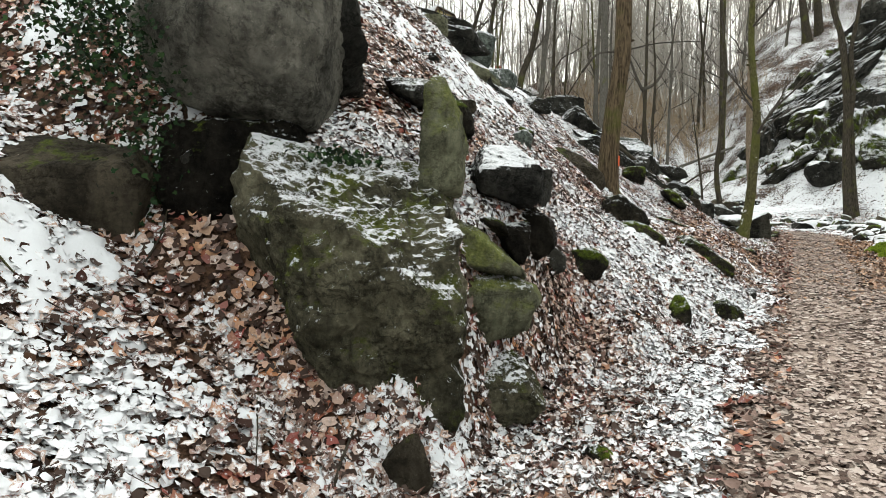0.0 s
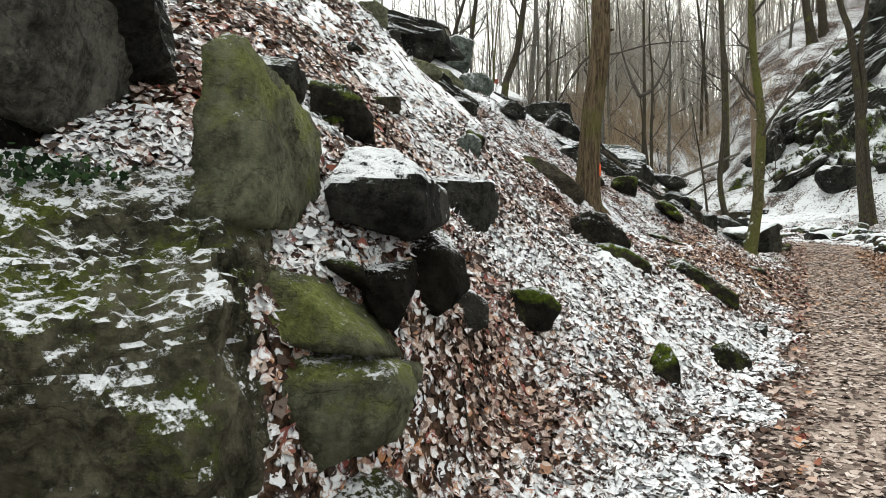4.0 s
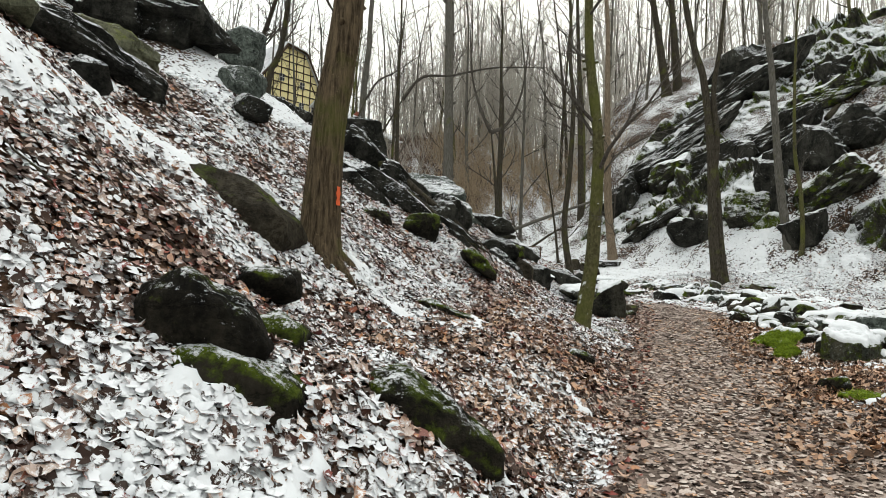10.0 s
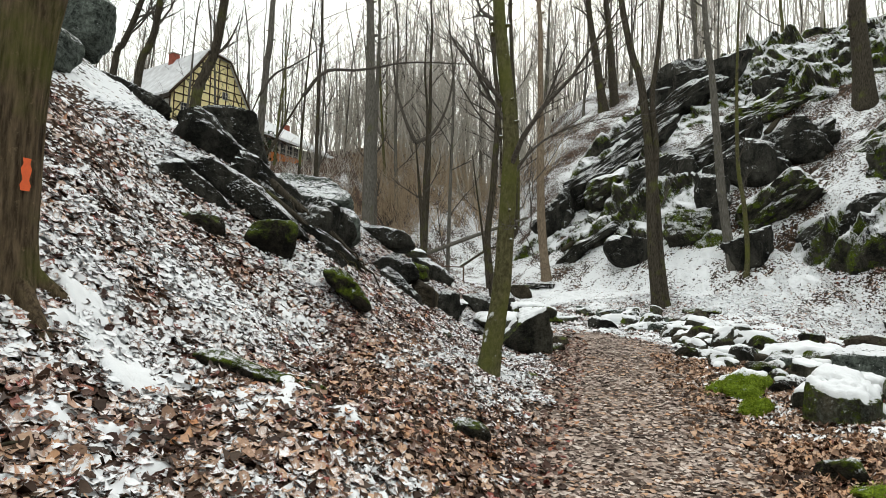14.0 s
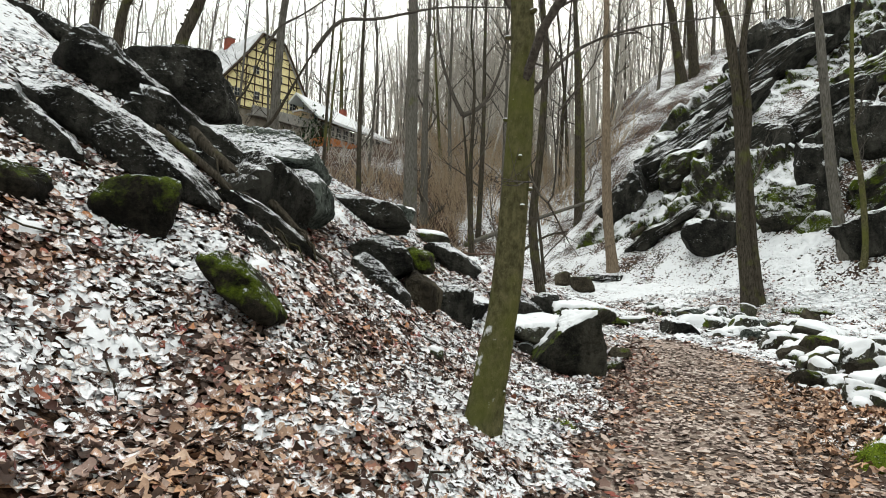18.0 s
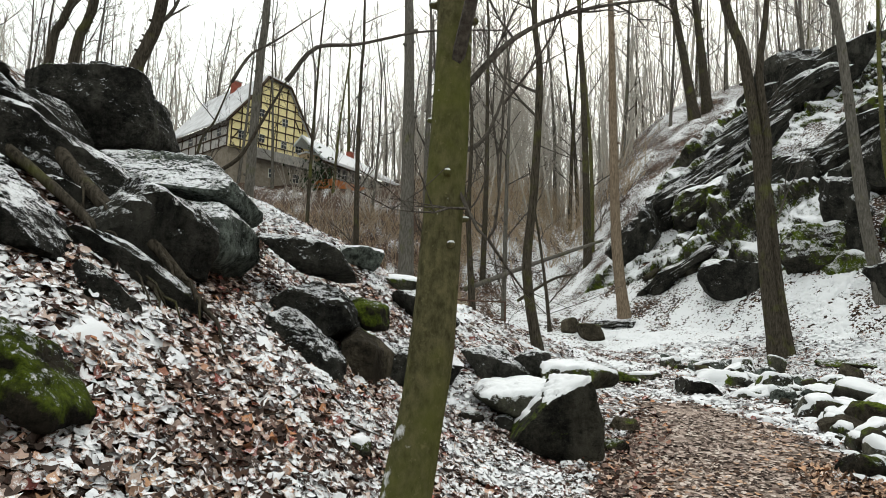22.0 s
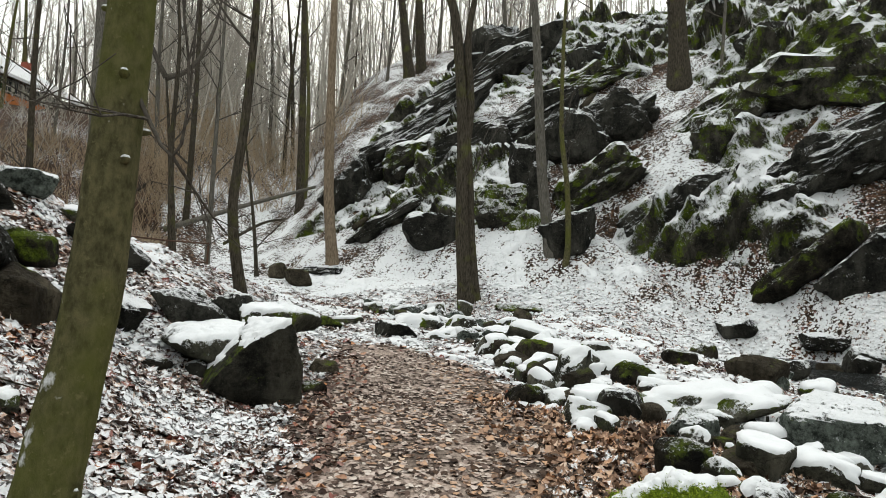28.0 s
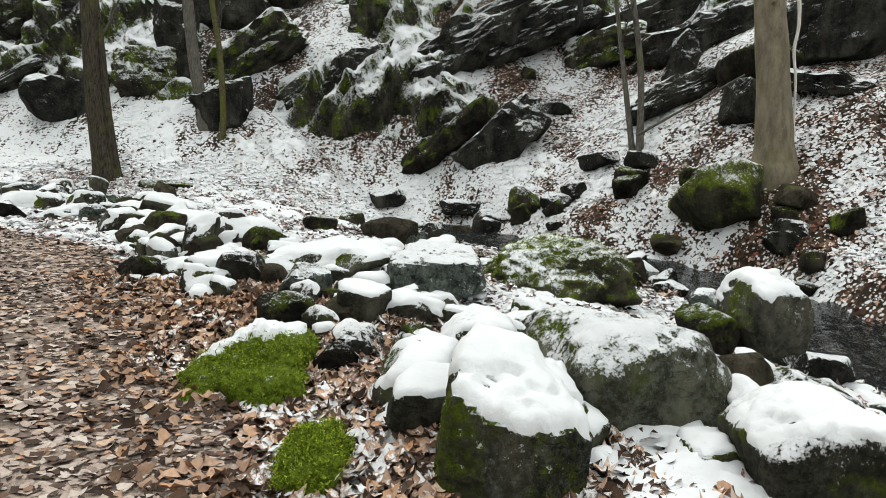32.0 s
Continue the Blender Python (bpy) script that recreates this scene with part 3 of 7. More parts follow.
def face_normals(v, f):
    t = np.array(f)
    n = np.cross(v[t[:, 1]] - v[t[:, 0]], v[t[:, 2]] - v[t[:, 0]])
    vn = np.zeros_like(v)
    for k in range(3):
        np.add.at(vn, t[:, k], n)
    return vn / np.maximum(np.linalg.norm(vn, axis=1), 1e-9)[:, None]


def largest_piece(t):
    """Of triangles, those of the largest connected piece."""
    tag = np.arange(t.max() + 1)
    while True:
        fresh = tag.copy()
        np.minimum.at(fresh, t.reshape(-1), np.repeat(tag[t].min(axis=1), 3))
        fresh = fresh[fresh]
        if (fresh == tag).all():
            break
        tag = fresh
    of = tag[t[:, 0]]
    return of == np.bincount(of).argmax()


def snow_cap(v, f, turn, thick, seed, level=0.64):
    """A layer of snow on the upper side of a stone."""
    vn = face_normals(v, f) @ np.array(turn.to_3x3()).T
    w = v @ np.array(turn.to_3x3()).T
    level = level + (seed * 53 % 21 - 8) * 0.012
    uneven = 0.42 * cloud(w[:, 0] + seed, w[:, 1] + 0.7 * w[:, 2], 2.2, seed % 7, 5, 0.75)
    lift = (smooth(level - 0.34, level + 0.22, vn[:, 2] + uneven) - 0.38) * thick * (1 + 0.3 * cloud(w[:, 0], w[:, 1] + seed, 3.0, 2))
    keep = lift > 0
    t = np.array(f)
    ok = keep[t].any(axis=1)
    if ok.any():
        whole = np.zeros(len(t), bool)
        whole[np.nonzero(ok)[0][largest_piece(t[ok])]] = True
        ok = whole
    used = np.unique(t[ok])
    remap = -np.ones(len(v), int)
    remap[used] = np.arange(len(used))
    out = v + vn @ np.array(turn.to_3x3()) * lift[:, None] * 0.9
    up = np.array(turn.to_3x3().inverted() @ Vector((0, 0, 1)))
    out = out + up[None, :] * lift[:, None] * 0.9
    return out[used], [tuple(int(i) for i in remap[q]) for q in t[ok]]


STYLES = {
    "dark": (ROCK_DARK, "dark grey angular stone with a dusting of snow", 0, 0.5),
    "brown": (ROCK_BROWN, "brownish weathered stone among fallen leaves", 0, 0.4),
    "moss": (ROCK_MOSS, "small stone covered with dark green moss", 0, 0.2),
    "green": (ROCK_GREEN, "stone overgrown with dull green algae", 0, 0.4),
    "lichen": (ROCK_LICHEN, "grey-green lichen-covered slab dusted with snow", 0, 0.6),
    "snow": (ROCK_SNOWY, "grey stone with a white cap of snow", 0.017, 0.1),
    "face": (ROCK_FACE, "massive weathered boulder with patches of green algae", 0, 0.7),
    "crown": (ROCK_CROWN, "massive grey-brown boulder resting on the rocks below", 0, 0.2),
    "hollow": (ROCK_HOLLOW, "blackish rock among the boulders with shade in its colour", 0, 0.5),
    "powder": (ROCK_POWDER, "flat-topped grey stone under a thin dusting of snow", 0, 0.7),
    "tall": (ROCK_TALL, "tall mossy boulder with a thick snow cap by the path", 0.026, 0.7),
    "big": (ROCK_OLIVE, "large rounded boulder thinly covered with snow", 0.0, 0.05),
    "bigmoss": (MOSS_CUSHION, "broad boulder under a cushion of green moss", 0, 0.1),
    "fernsnow": (FERN_MOSS, "low stone under bright green moss and some snow", 0.02, 0.1),
    "fern": (FERN_MOSS, "low stone under bright green moss", 0, 0.1),
    "cliff": (ROCK_CLIFF, "angular cliff rock with moss and snow on the ledges", 0, 0.6),
    "block": (ROCK_BLOCK, "large dark rock block jutting from the outcrop", 0, 0.55),
    "wedge": (ROCK_DARK, "wedge-shaped dark rock dusted with snow", 0, 0.8),
    "rocka": (ROCK_EDGE, "sharp-edged mossy boulder with snow at the path", 0.022, 0.9),
}


def rock(style, x, y, z, w, d, h, yaw, tilt, seed, name="boulder", levels=0, cuts=()):
    """A stone whose foot is at z, tilted in the plane that it shows."""
    mat, label, cap, block = STYLES[style]
    if style == "fern":
        h = h * 0.75
    size = max(w, h)
    levels = levels or (4 if size > 0.32 else 3)
    v, f = stone_shape(w, d, h, seed, levels, block, 5 + seed % 5, 0.17 if style == "fern" else 0.10 if style in ("bigmoss", "moss") else 0.15 if style in ("face", "green") and size > 0.99 else 0.10 if size > 0.9 else 0.06, cuts)
    if size < 0.45:
        name = "stone"
    tilt = tilt + (seed * 37 % 29 - 14 if style in ("snow", "moss", "brown") else 0)
    shape = mesh_of(name, v, f, mat, block < 0.25)
    turn = pose(0, 0, 0, 0, tilt * (0.9 if abs(tilt) > 12 else 1), yaw)
    z = max(z, ground(x, y) - 0.05 - 0.1 * h)
    sink = (0.24 if style == "moss" and size < 0.6 else 0.40) * h
    thing = tagged(new(name, shape), label, "rock", "stones along the path" if size < 0.7 else "boulders")
    thing.matrix_world = Matrix.Translation((x, y, z + sink)) @ turn
    if style in ("fern", "bigmoss"):
        fronds(thing, v, f, 4000 if size > 0.6 else 1200, seed)
    if cap:
        part("snow_cap", snow_cap(v, f, turn, cap * min(1.4, 0.5 + size), seed), SNOW_MAT, thing, "white snow cap")
    return thing


def hewn(style, x, y, z, yaw, profile, depth, facets, seed, dents=()):
    """A stone blocked out from its upright profile, drawn out in depth and cut by facets; each facet is a direction and how much of the block it leaves. A dent is a place on the stone, its width and depth."""
    mat, label, cap, block = STYLES[style]
    if style == "dark":
        mat = ROCK_BLOCK
    rng = np.random.default_rng(seed)
    pts = np.array(profile, float)
    nxt = np.roll(pts, -1, 0)
    if np.sum(pts[:, 0] * nxt[:, 1] - nxt[:, 0] * pts[:, 1]) > 0:
        pts = pts[::-1]
        nxt = np.roll(pts, -1, 0)
    e = nxt - pts
    n = np.stack([-e[:, 1], rng.normal(0, 0.12, len(e)) * np.hypot(e[:, 0], e[:, 1]), e[:, 0]], -1)
    n /= np.linalg.norm(n, axis=1)[:, None]
    corners = np.array([(p[0], k * depth / 2, p[1]) for p in pts for k in (-1, 1)])
    r = np.maximum((n * np.stack([pts[:, 0], 0 * pts[:, 0], pts[:, 1]], -1)).sum(1), 0.02)
    more = np.array([f[:3] for f in facets] + [(0.1, -1, 0.08), (0, 1, 0)], float)
    more /= np.linalg.norm(more, axis=1)[:, None]
    share = np.array([f[3] for f in facets] + [0.97, 1.0])
    chip = rng.normal(0, 1, (22, 3))
    chip /= np.linalg.norm(chip, axis=1)[:, None]
    n = np.vstack([n, more, chip])
    r = np.concatenate([r, share * (more @ corners.T).max(1), rng.uniform(0.86, 1.02, 22) * (chip @ corners.T).max(1)])
    size = float(np.ptp(pts, axis=0).max())
    dirs, faces = BALLS[6 if size > 1.35 else 5 if size > 0.5 else 4]
    k = 70.0 if block > 0.3 else 40.0 if style[:4] == "fern" else 16.0
    q = np.maximum(dirs @ n.T, 1e-3) / r
    out = dirs / (np.sum(q ** k, axis=1) ** (1 / k))[:, None]
    off = Vector((seed * 3.7 % 50, seed * 1.3 % 50, seed * 2.9 % 50))
    f1 = 2.6 / size ** 0.5
    bump = np.array([noise.fractal(Vector(v) * f1 + off, 0.7, 2.1, 6) for v in out])
    crack = np.array([noise.ridged_multi_fractal(Vector((v[0], v[1], v[2] * 1.8)) * f1 * 0.6 + off, 0.9, 2.0, 5, 1.0, 2.0) for v in out])
    rough = {"fern": 0.10, "fernsnow": 0.10, "bigmoss": 0.07, "moss": 0.05, "face": 0.05, "green": 0.05, "crown": 0.04, "snow": 0.05, "big": 0.05}.get(style, 0.034) * size ** 0.8
    bed = np.array([0.25, 0.2, 0.95]) + rng.normal(0, 0.2, 3)
    layer = (out @ bed) * 6.5 / size ** 0.6 + 1.6 * bump
    saw = layer - np.floor(layer)
    ledge = (0.55 * saw ** 2 - 0.6 * (saw > 0.94)) * (0.4 + 0.9 * np.abs(np.sin(np.floor(layer) * 2.4 + seed)))
    soft = 0.0 if block < 0.15 else 0.35 if style in ("moss", "crown") else 0.45 if style == "face" else 0.6
    out = out + dirs * ((bump * 1.1 - 0.45 * (crack - 1.0) + soft * ledge) * rough)[:, None]
    for dx, dy, dz, wide, deep in dents:
        out = out - dirs * (deep * (out[:, 1] < 0.2) * np.exp(-((out[:, 0] - dx) ** 2 + 0.15 * (out[:, 1] - dy) ** 2 + (out[:, 2] - dz) ** 2) / wide ** 2))[:, None]
    name = "stone" if size < 0.45 else "boulder"
    thing = tagged(new(name, mesh_of(name, out, faces, mat, block < 0.45)), label, "rock", "stones along the path" if size < 0.7 else "boulders")
    turn = pose(0, 0, 0, 0, 0, yaw)
    thing.matrix_world = Matrix.Translation((x, y, z)) @ turn
    if style in ("fern", "fernsnow", "bigmoss"):
        fronds(thing, out, faces, int(7000 + 7000 * size), seed)
    if cap:
        part("snow_cap", snow_cap(out, faces, turn, cap * min(1.4, 0.5 + size), seed, 0.92 if style == "fernsnow" else 0.64), SNOW_MAT, thing, "white snow cap")
    return thing


def fronds(thing, v, f, count, seed):
    """Short feathery green blades on the upper side of a mossy stone."""
    rng = np.random.default_rng(seed)
    vn = face_normals(v, f)
    top = np.nonzero(vn[:, 2] > 0.15)[0]
    k = rng.choice(top, count)
    size = rng.uniform(0.004, 0.010, count)[:, None]
    p = v[k] + rng.normal(0, 0.012, (count, 3))
    lean = vn[k] * 0.45 + rng.normal(0, 0.75, (count, 3))
    side = np.cross(lean, rng.normal(0, 1, (count, 3)))
    side /= np.linalg.norm(side, axis=1)[:, None]
    verts = np.stack([p - side * size * 0.4, p + side * size * 0.4, p + lean * size * 0.7 + side * size * 0.3, p + lean * size * 1.2], 1).reshape(-1, 3)
    faces = [(4 * i, 4 * i + 1, 4 * i + 2, 4 * i + 3) for i in range(count)]
    part("moss_fronds", (verts, faces), FROND, thing, "feathery bright green moss")


# ---- ground ----
def graded(lo, a, b, hi, step, grow=1.13):
    mid = list(np.arange(a, b + 1e-6, step))
    right, left, g = [], [], step
    x = b
    while x < hi:
        g *= grow
        x += g
        right.append(x)
    g, x = step, a
    while x > lo:
        g *= grow
        x -= g
        left.append(x)
    return np.array(left[::-1] + mid + right)


def build_ground():
    gx, gy = graded(-320, -7, 24, 320, 0.14), graded(-220, -5, 32, 420, 0.14)
    xx, yy = np.meshgrid(gx, gy)
    zz = land(xx, yy)
    zz = zz + 0.02 * wob(xx, yy, 2.1, 8) * (1 - 0.7 * path_share(xx, yy))
    nx, ny = len(gx), len(gy)
    me = bpy.data.meshes.new("ground")
    co = np.stack([xx, yy, zz], -1).reshape(-1, 3)
    i = np.arange(nx * ny).reshape(ny, nx)
    quads = np.stack([i[:-1, :-1], i[:-1, 1:], i[1:, 1:], i[1:, :-1]], -1).reshape(-1, 4)
    fast_mesh(me, co, quads)
    for key, val in (("path", path_share(xx, yy)), ("snow", snow_share(xx, yy)), ("litter", litter_share(xx, yy))):
        at = me.attributes.new(key, "FLOAT", "POINT")
        at.data.foreach_set("value", np.ascontiguousarray(val.reshape(-1), dtype=np.float32))
    me.materials.append(GROUND)
    me.shade_smooth()
    tagged(new("ground", me), "wooded valley floor under fallen leaves and thin snow", "ground", kind="structure")


def fast_mesh(me, co, faces):
    """Fills a mesh from arrays; all faces have the same number of corners."""
    n, k = faces.shape
    me.vertices.add(len(co))
    me.vertices.foreach_set("co", np.ascontiguousarray(co, dtype=np.float32).reshape(-1))
    me.loops.add(n * k)
    me.loops.foreach_set("vertex_index", np.ascontiguousarray(faces, dtype=np.int32).reshape(-1))
    me.polygons.add(n)
    me.polygons.foreach_set("loop_start", np.arange(0, n * k, k, dtype=np.int32))
    me.update(calc_edges=True)
    me.validate()


build_ground()


def build_water():
    s = np.arange(-25, 33, 0.35)
    rows = []
    for k in np.linspace(-2.0, 2.0, 13):
        u = brook_u(s) + k
        x, y = DS[0] * s + DS[1] * u, DS[1] * s - DS[0] * u
        step = np.floor(s / 1.7) * 1.7 * 0.6 + s * 0.4
        z = path_z(step) - 0.50 + 0.03 * np.sin(s * 7 + k * 9) + 0.012 * np.sin(s * 23 + k * 31)
        rows.append(np.stack([x, y, z], -1))
    co = np.array(rows)
    n, m = co.shape[:2]
    i = np.arange(n * m).reshape(n, m)
    quads = np.stack([i[:-1, :-1], i[1:, :-1], i[1:, 1:], i[:-1, 1:]], -1).reshape(-1, 4)
    me = bpy.data.meshes.new("water")
    fast_mesh(me, co.reshape(-1, 3), quads)
    mt = Mat("brook_water", 0.1)
    mt.bsdf.inputs["Specular IOR Level"].default_value = 0.3
    foam = mt.ramp(mt.noise(7, 8, 0.75, (1, 1, 4)), (0.56, 0), (0.66, 0.6))
    col = mt.mix(foam, (0.012, 0.014, 0.013), (0.6, 0.64, 0.68))
    me.materials.append(mt.done(col, mt.noise(11, 7, 0.7), 1.0, 0.3))
    me.shade_smooth()
    tagged(new("water", me), "dark shallow brook running over stones", "water", kind="structure")


build_water()

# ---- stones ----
# block coloured near-black for the shaded cavity under the upper boulder
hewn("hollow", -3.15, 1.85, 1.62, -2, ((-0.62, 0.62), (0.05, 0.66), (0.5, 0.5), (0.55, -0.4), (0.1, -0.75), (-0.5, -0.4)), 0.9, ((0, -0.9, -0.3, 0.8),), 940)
hewn("face", -2.22, 1.30, 1.09, -2, ((-0.77, 0.97), (0.37, 0.83), (0.66, 0.41), (0.71, -0.38), (0.65, -0.82), (0.25, -1.2), (-0.2, -0.86), (-0.82, 0.1), (-0.88, 0.64)), 1.7, ((0.25, -0.45, 0.86, 0.56), (-0.62, -0.75, 0.22, 0.68), (0.1, -0.96, -0.2, 0.70), (0.8, -0.6, 0, 0.82), (-0.8, -0.5, -0.35, 0.64), (0.5, -0.8, 0.3, 0.72), (-0.2, -0.97, 0.1, 0.74)), 901,
     ((0.42, -0.52, 0.24, 0.15, 0.16), (-0.35, -0.62, 0.25, 0.12, 0.05), (0.1, -0.6, -0.25, 0.10, 0.05), (0.62, -0.3, -0.45, 0.13, 0.10)))
hewn("crown", -3.09, 1.75, 2.82, -2, ((-0.96, 0.02), (-0.76, 0.46), (-0.3, 0.74), (0.3, 0.78), (0.56, 0.62), (0.66, 0.2), (0.62, -0.36), (0.52, -0.68), (0.1, -0.66), (-0.3, -0.56), (-0.74, -0.46)), 1.6, ((0, -0.6, -0.8, 0.60), (-0.55, -0.8, 0.25, 0.68), (0.1, -0.72, 0.68, 0.64), (0.65, -0.7, 0.2, 0.74), (-0.75, -0.6, -0.3, 0.62), (0.5, -0.62, -0.6, 0.66), (-0.3, -0.6, -0.74, 0.60)), 932,
     ((-0.3, -0.6, 0.1, 0.2, 0.05), (0.35, -0.65, -0.2, 0.16, 0.04)))
hewn("green", -1.48, 1.96, 1.34, -2, ((-0.37, 0.37), (-0.1, 0.3), (0.08, 0.16), (0.32, -0.02), (0.47, -0.28), (0.16, -0.26), (-0.16, -0.24), (-0.41, -0.03)), 1.1, ((0.1, -0.5, 0.86, 0.72), (-0.5, -0.85, 0.1, 0.8)), 903)
hewn("green", -1.35, 1.87, 0.94, -2, ((-0.46, 0.17), (-0.22, 0.2), (0.09, 0.21), (0.38, 0.1), (0.41, -0), (0.31, -0.17), (-0.11, -0.34), (-0.4, -0.16)), 1.1, ((0.15, -0.45, 0.88, 0.8), (0, -0.95, -0.3, 0.86)), 941)
# near-black filler, painting the shade of the gap between two boulders
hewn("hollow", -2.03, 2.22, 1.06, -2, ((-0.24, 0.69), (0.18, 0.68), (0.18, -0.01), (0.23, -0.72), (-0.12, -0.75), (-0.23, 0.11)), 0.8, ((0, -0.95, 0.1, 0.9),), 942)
hewn("face", -1.22, 1.64, 0.32, -2, ((-0.3, 0.16), (0.04, 0.27), (0.21, 0.13), (0.32, -0.08), (0.08, -0.25), (-0.35, -0.22)), 0.7, ((0, -0.6, 0.8, 0.7),), 904)
hewn("green", -1.68, 1.86, 2.13, 79, ((-0.5, 0.38), (-0.32, 0.46), (0.42, 0.25), (0.6, 0.08), (0.5, -0.32), (0.1, -0.44), (-0.6, -0.42)), 0.17, ((0.1, -0.9, 0.4, 0.85),), 907)
hewn("powder", -1.12, 2.36, 1.91, -2, ((-0.32, 0), (-0.22, 0.27), (0.08, 0.24), (0.3, 0.06), (0.31, -0.16), (0.13, -0.26), (-0.28, -0.15)), 0.9, ((0, -0.5, 0.86, 0.62), (0, -0.8, -0.6, 0.8)), 909)
hewn("dark", -1.93, 3.09, 2.74, -2, ((-0.26, 0.1), (0.02, 0.09), (0.22, 0.06), (0.18, -0.09), (0.04, -0.14), (-0.19, -0.02)), 0.8, ((0, -0.5, 0.86, 0.7),), 921)
hewn("moss", -1.54, 3.93, 2.67, -2, ((-0.26, 0.26), (-0, 0.22), (0.23, -0.03), (0.25, -0.25), (0.02, -0.21), (-0.24, 0.01)), 0.6, ((0.3, -0.6, 0.75, 0.75),), 16)
hewn("dark", -0.61, 5.02, 2.03, -10, ((-0.34, 0.16), (-0.16, 0.25), (0.26, 0.21), (0.39, 0.12), (0.32, -0.24), (0.1, -0.31), (-0.18, -0.18), (-0.4, -0.01)), 0.8, ((0, -0.35, 0.93, 0.82), (0.7, -0.7, 0, 0.8)), 18)
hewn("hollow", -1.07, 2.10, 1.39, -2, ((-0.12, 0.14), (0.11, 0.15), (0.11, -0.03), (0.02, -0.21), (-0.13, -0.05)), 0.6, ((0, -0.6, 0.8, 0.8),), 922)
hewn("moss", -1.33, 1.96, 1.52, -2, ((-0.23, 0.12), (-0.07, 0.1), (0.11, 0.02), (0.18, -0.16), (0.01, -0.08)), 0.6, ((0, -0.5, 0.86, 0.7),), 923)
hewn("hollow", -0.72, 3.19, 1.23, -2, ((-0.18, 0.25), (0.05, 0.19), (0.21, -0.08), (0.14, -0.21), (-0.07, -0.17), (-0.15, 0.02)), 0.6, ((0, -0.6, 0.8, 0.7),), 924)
hewn("brown", -4.13, 1.50, 1.70, -2, ((-0.63, 0.35), (-0.37, 0.36), (0.3, 0.28), (0.48, 0.02), (0.38, -0.39), (0.1, -0.46), (-0.26, -0.16)), 0.9, ((0, -0.45, 0.9, 0.6), (0.3, -0.9, -0.3, 0.75)), 11)
hewn("wedge", -0.91, 3.55, 1.52, -10, ((-0.11, 0.25), (0.02, 0.29), (0.25, 0.03), (0.31, -0.19), (0.04, -0.28), (-0.23, -0.2), (-0.29, 0.11)), 0.5, ((0, -0.5, 0.86, 0.75),), 951)
hewn("moss", 1.52, 7.08, 1.55, -13, ((-0.16, 0.18), (0, 0.22), (0.18, 0.09), (0.17, -0.14), (-0.03, -0.22), (-0.18, -0.12)), 0.4, ((0, -0.5, 0.86, 0.75),), 952)
hewn("dark", -0.66, 2.98, 1.21, -8, ((-0.19, 0.13), (0, 0.17), (0.19, 0.04), (0.17, -0.12), (-0.01, -0.17), (-0.16, -0.06)), 0.3, ((0, -0.6, 0.8, 0.75),), 953)
hewn("wedge", 3.19, 14.59, 3.49, -10, ((-1, 0.64), (-0.54, 0.56), (0.09, 0.2), (0.62, -0.22), (0.94, -0.59), (0.54, -0.53), (-0.06, -0.22), (-0.61, 0.17)), 0.6, ((0, -0.5, 0.86, 0.8),), 961)
hewn("wedge", 2.44, 14.24, 3.52, -10, ((-0.47, 0.35), (-0.05, 0.32), (0.39, -0.04), (0.65, -0.31), (0.28, -0.33), (-0.25, -0.11), (-0.55, 0.11)), 0.5, ((0, -0.5, 0.86, 0.8),), 962)
hewn("moss", 2.73, 13.35, 2.91, -10, ((-0.29, 0.17), (0.02, 0.22), (0.27, 0.07), (0.25, -0.13), (0.02, -0.22), (-0.27, -0.11)), 0.4, ((0, -0.5, 0.86, 0.8),), 963)
hewn("moss", 1.15, 6.45, 1.69, -12, ((-0.35, 0.23), (-0.08, 0.3), (0.23, 0.13), (0.36, -0.09), (0.19, -0.26), (-0.08, -0.27), (-0.27, -0.04)), 0.4, ((0, -0.5, 0.86, 0.8),), 971)
# near-black stone for the shade of the hollow below the flat stone
hewn("hollow", -0.85, 2.57, 1.46, -8, ((-0.25, 0.19), (-0.02, 0.24), (0.18, 0.11), (0.24, -0.09), (0.04, -0.26), (-0.19, -0.18)), 0.4, ((0, -0.6, 0.8, 0.75),), 972)
hewn("moss", 2.51, 6.82, 1.14, -10, ((-0.49, 0.29), (-0.19, 0.31), (0.19, 0.04), (0.39, -0.12), (0.36, -0.31), (0.03, -0.22), (-0.29, 0.01)), 0.5, ((0, -0.4, 0.92, 0.75),), 34)
hewn("moss", 1.30, 6.42, 1.47, -12, ((-0.4, 0.16), (-0.12, 0.2), (0.14, 0.1), (0.42, -0.06), (0.44, -0.2), (0.12, -0.28), (-0.18, -0.28), (-0.36, -0.1)), 0.7, ((0, -0.5, 0.86, 0.85), (-0.3, -0.8, 0.3, 0.8)), 28)
hewn("brown", 1.04, 9.27, 2.57, -14, ((-0.65, 0.33), (-0.36, 0.44), (0.1, 0.28), (0.55, -0.08), (0.59, -0.31), (0.35, -0.45), (-0.06, -0.28), (-0.53, 0.08)), 0.7, ((0.3, -0.6, 0.75, 0.7), (0, -0.85, -0.5, 0.85)), 36)
hewn("block", 2.81, 18.85, 5.23, -12, ((-0.86, 0.29), (-0.46, 0.51), (0.09, 0.55), (0.51, 0.37), (0.73, -0.26), (0.69, -0.47), (0.1, -0.52), (-0.8, -0.46)), 1.2, ((0.55, -0.83, 0, 0.78), (0, -0.85, -0.5, 0.75), (0, -0.3, 0.95, 0.86)), 801)
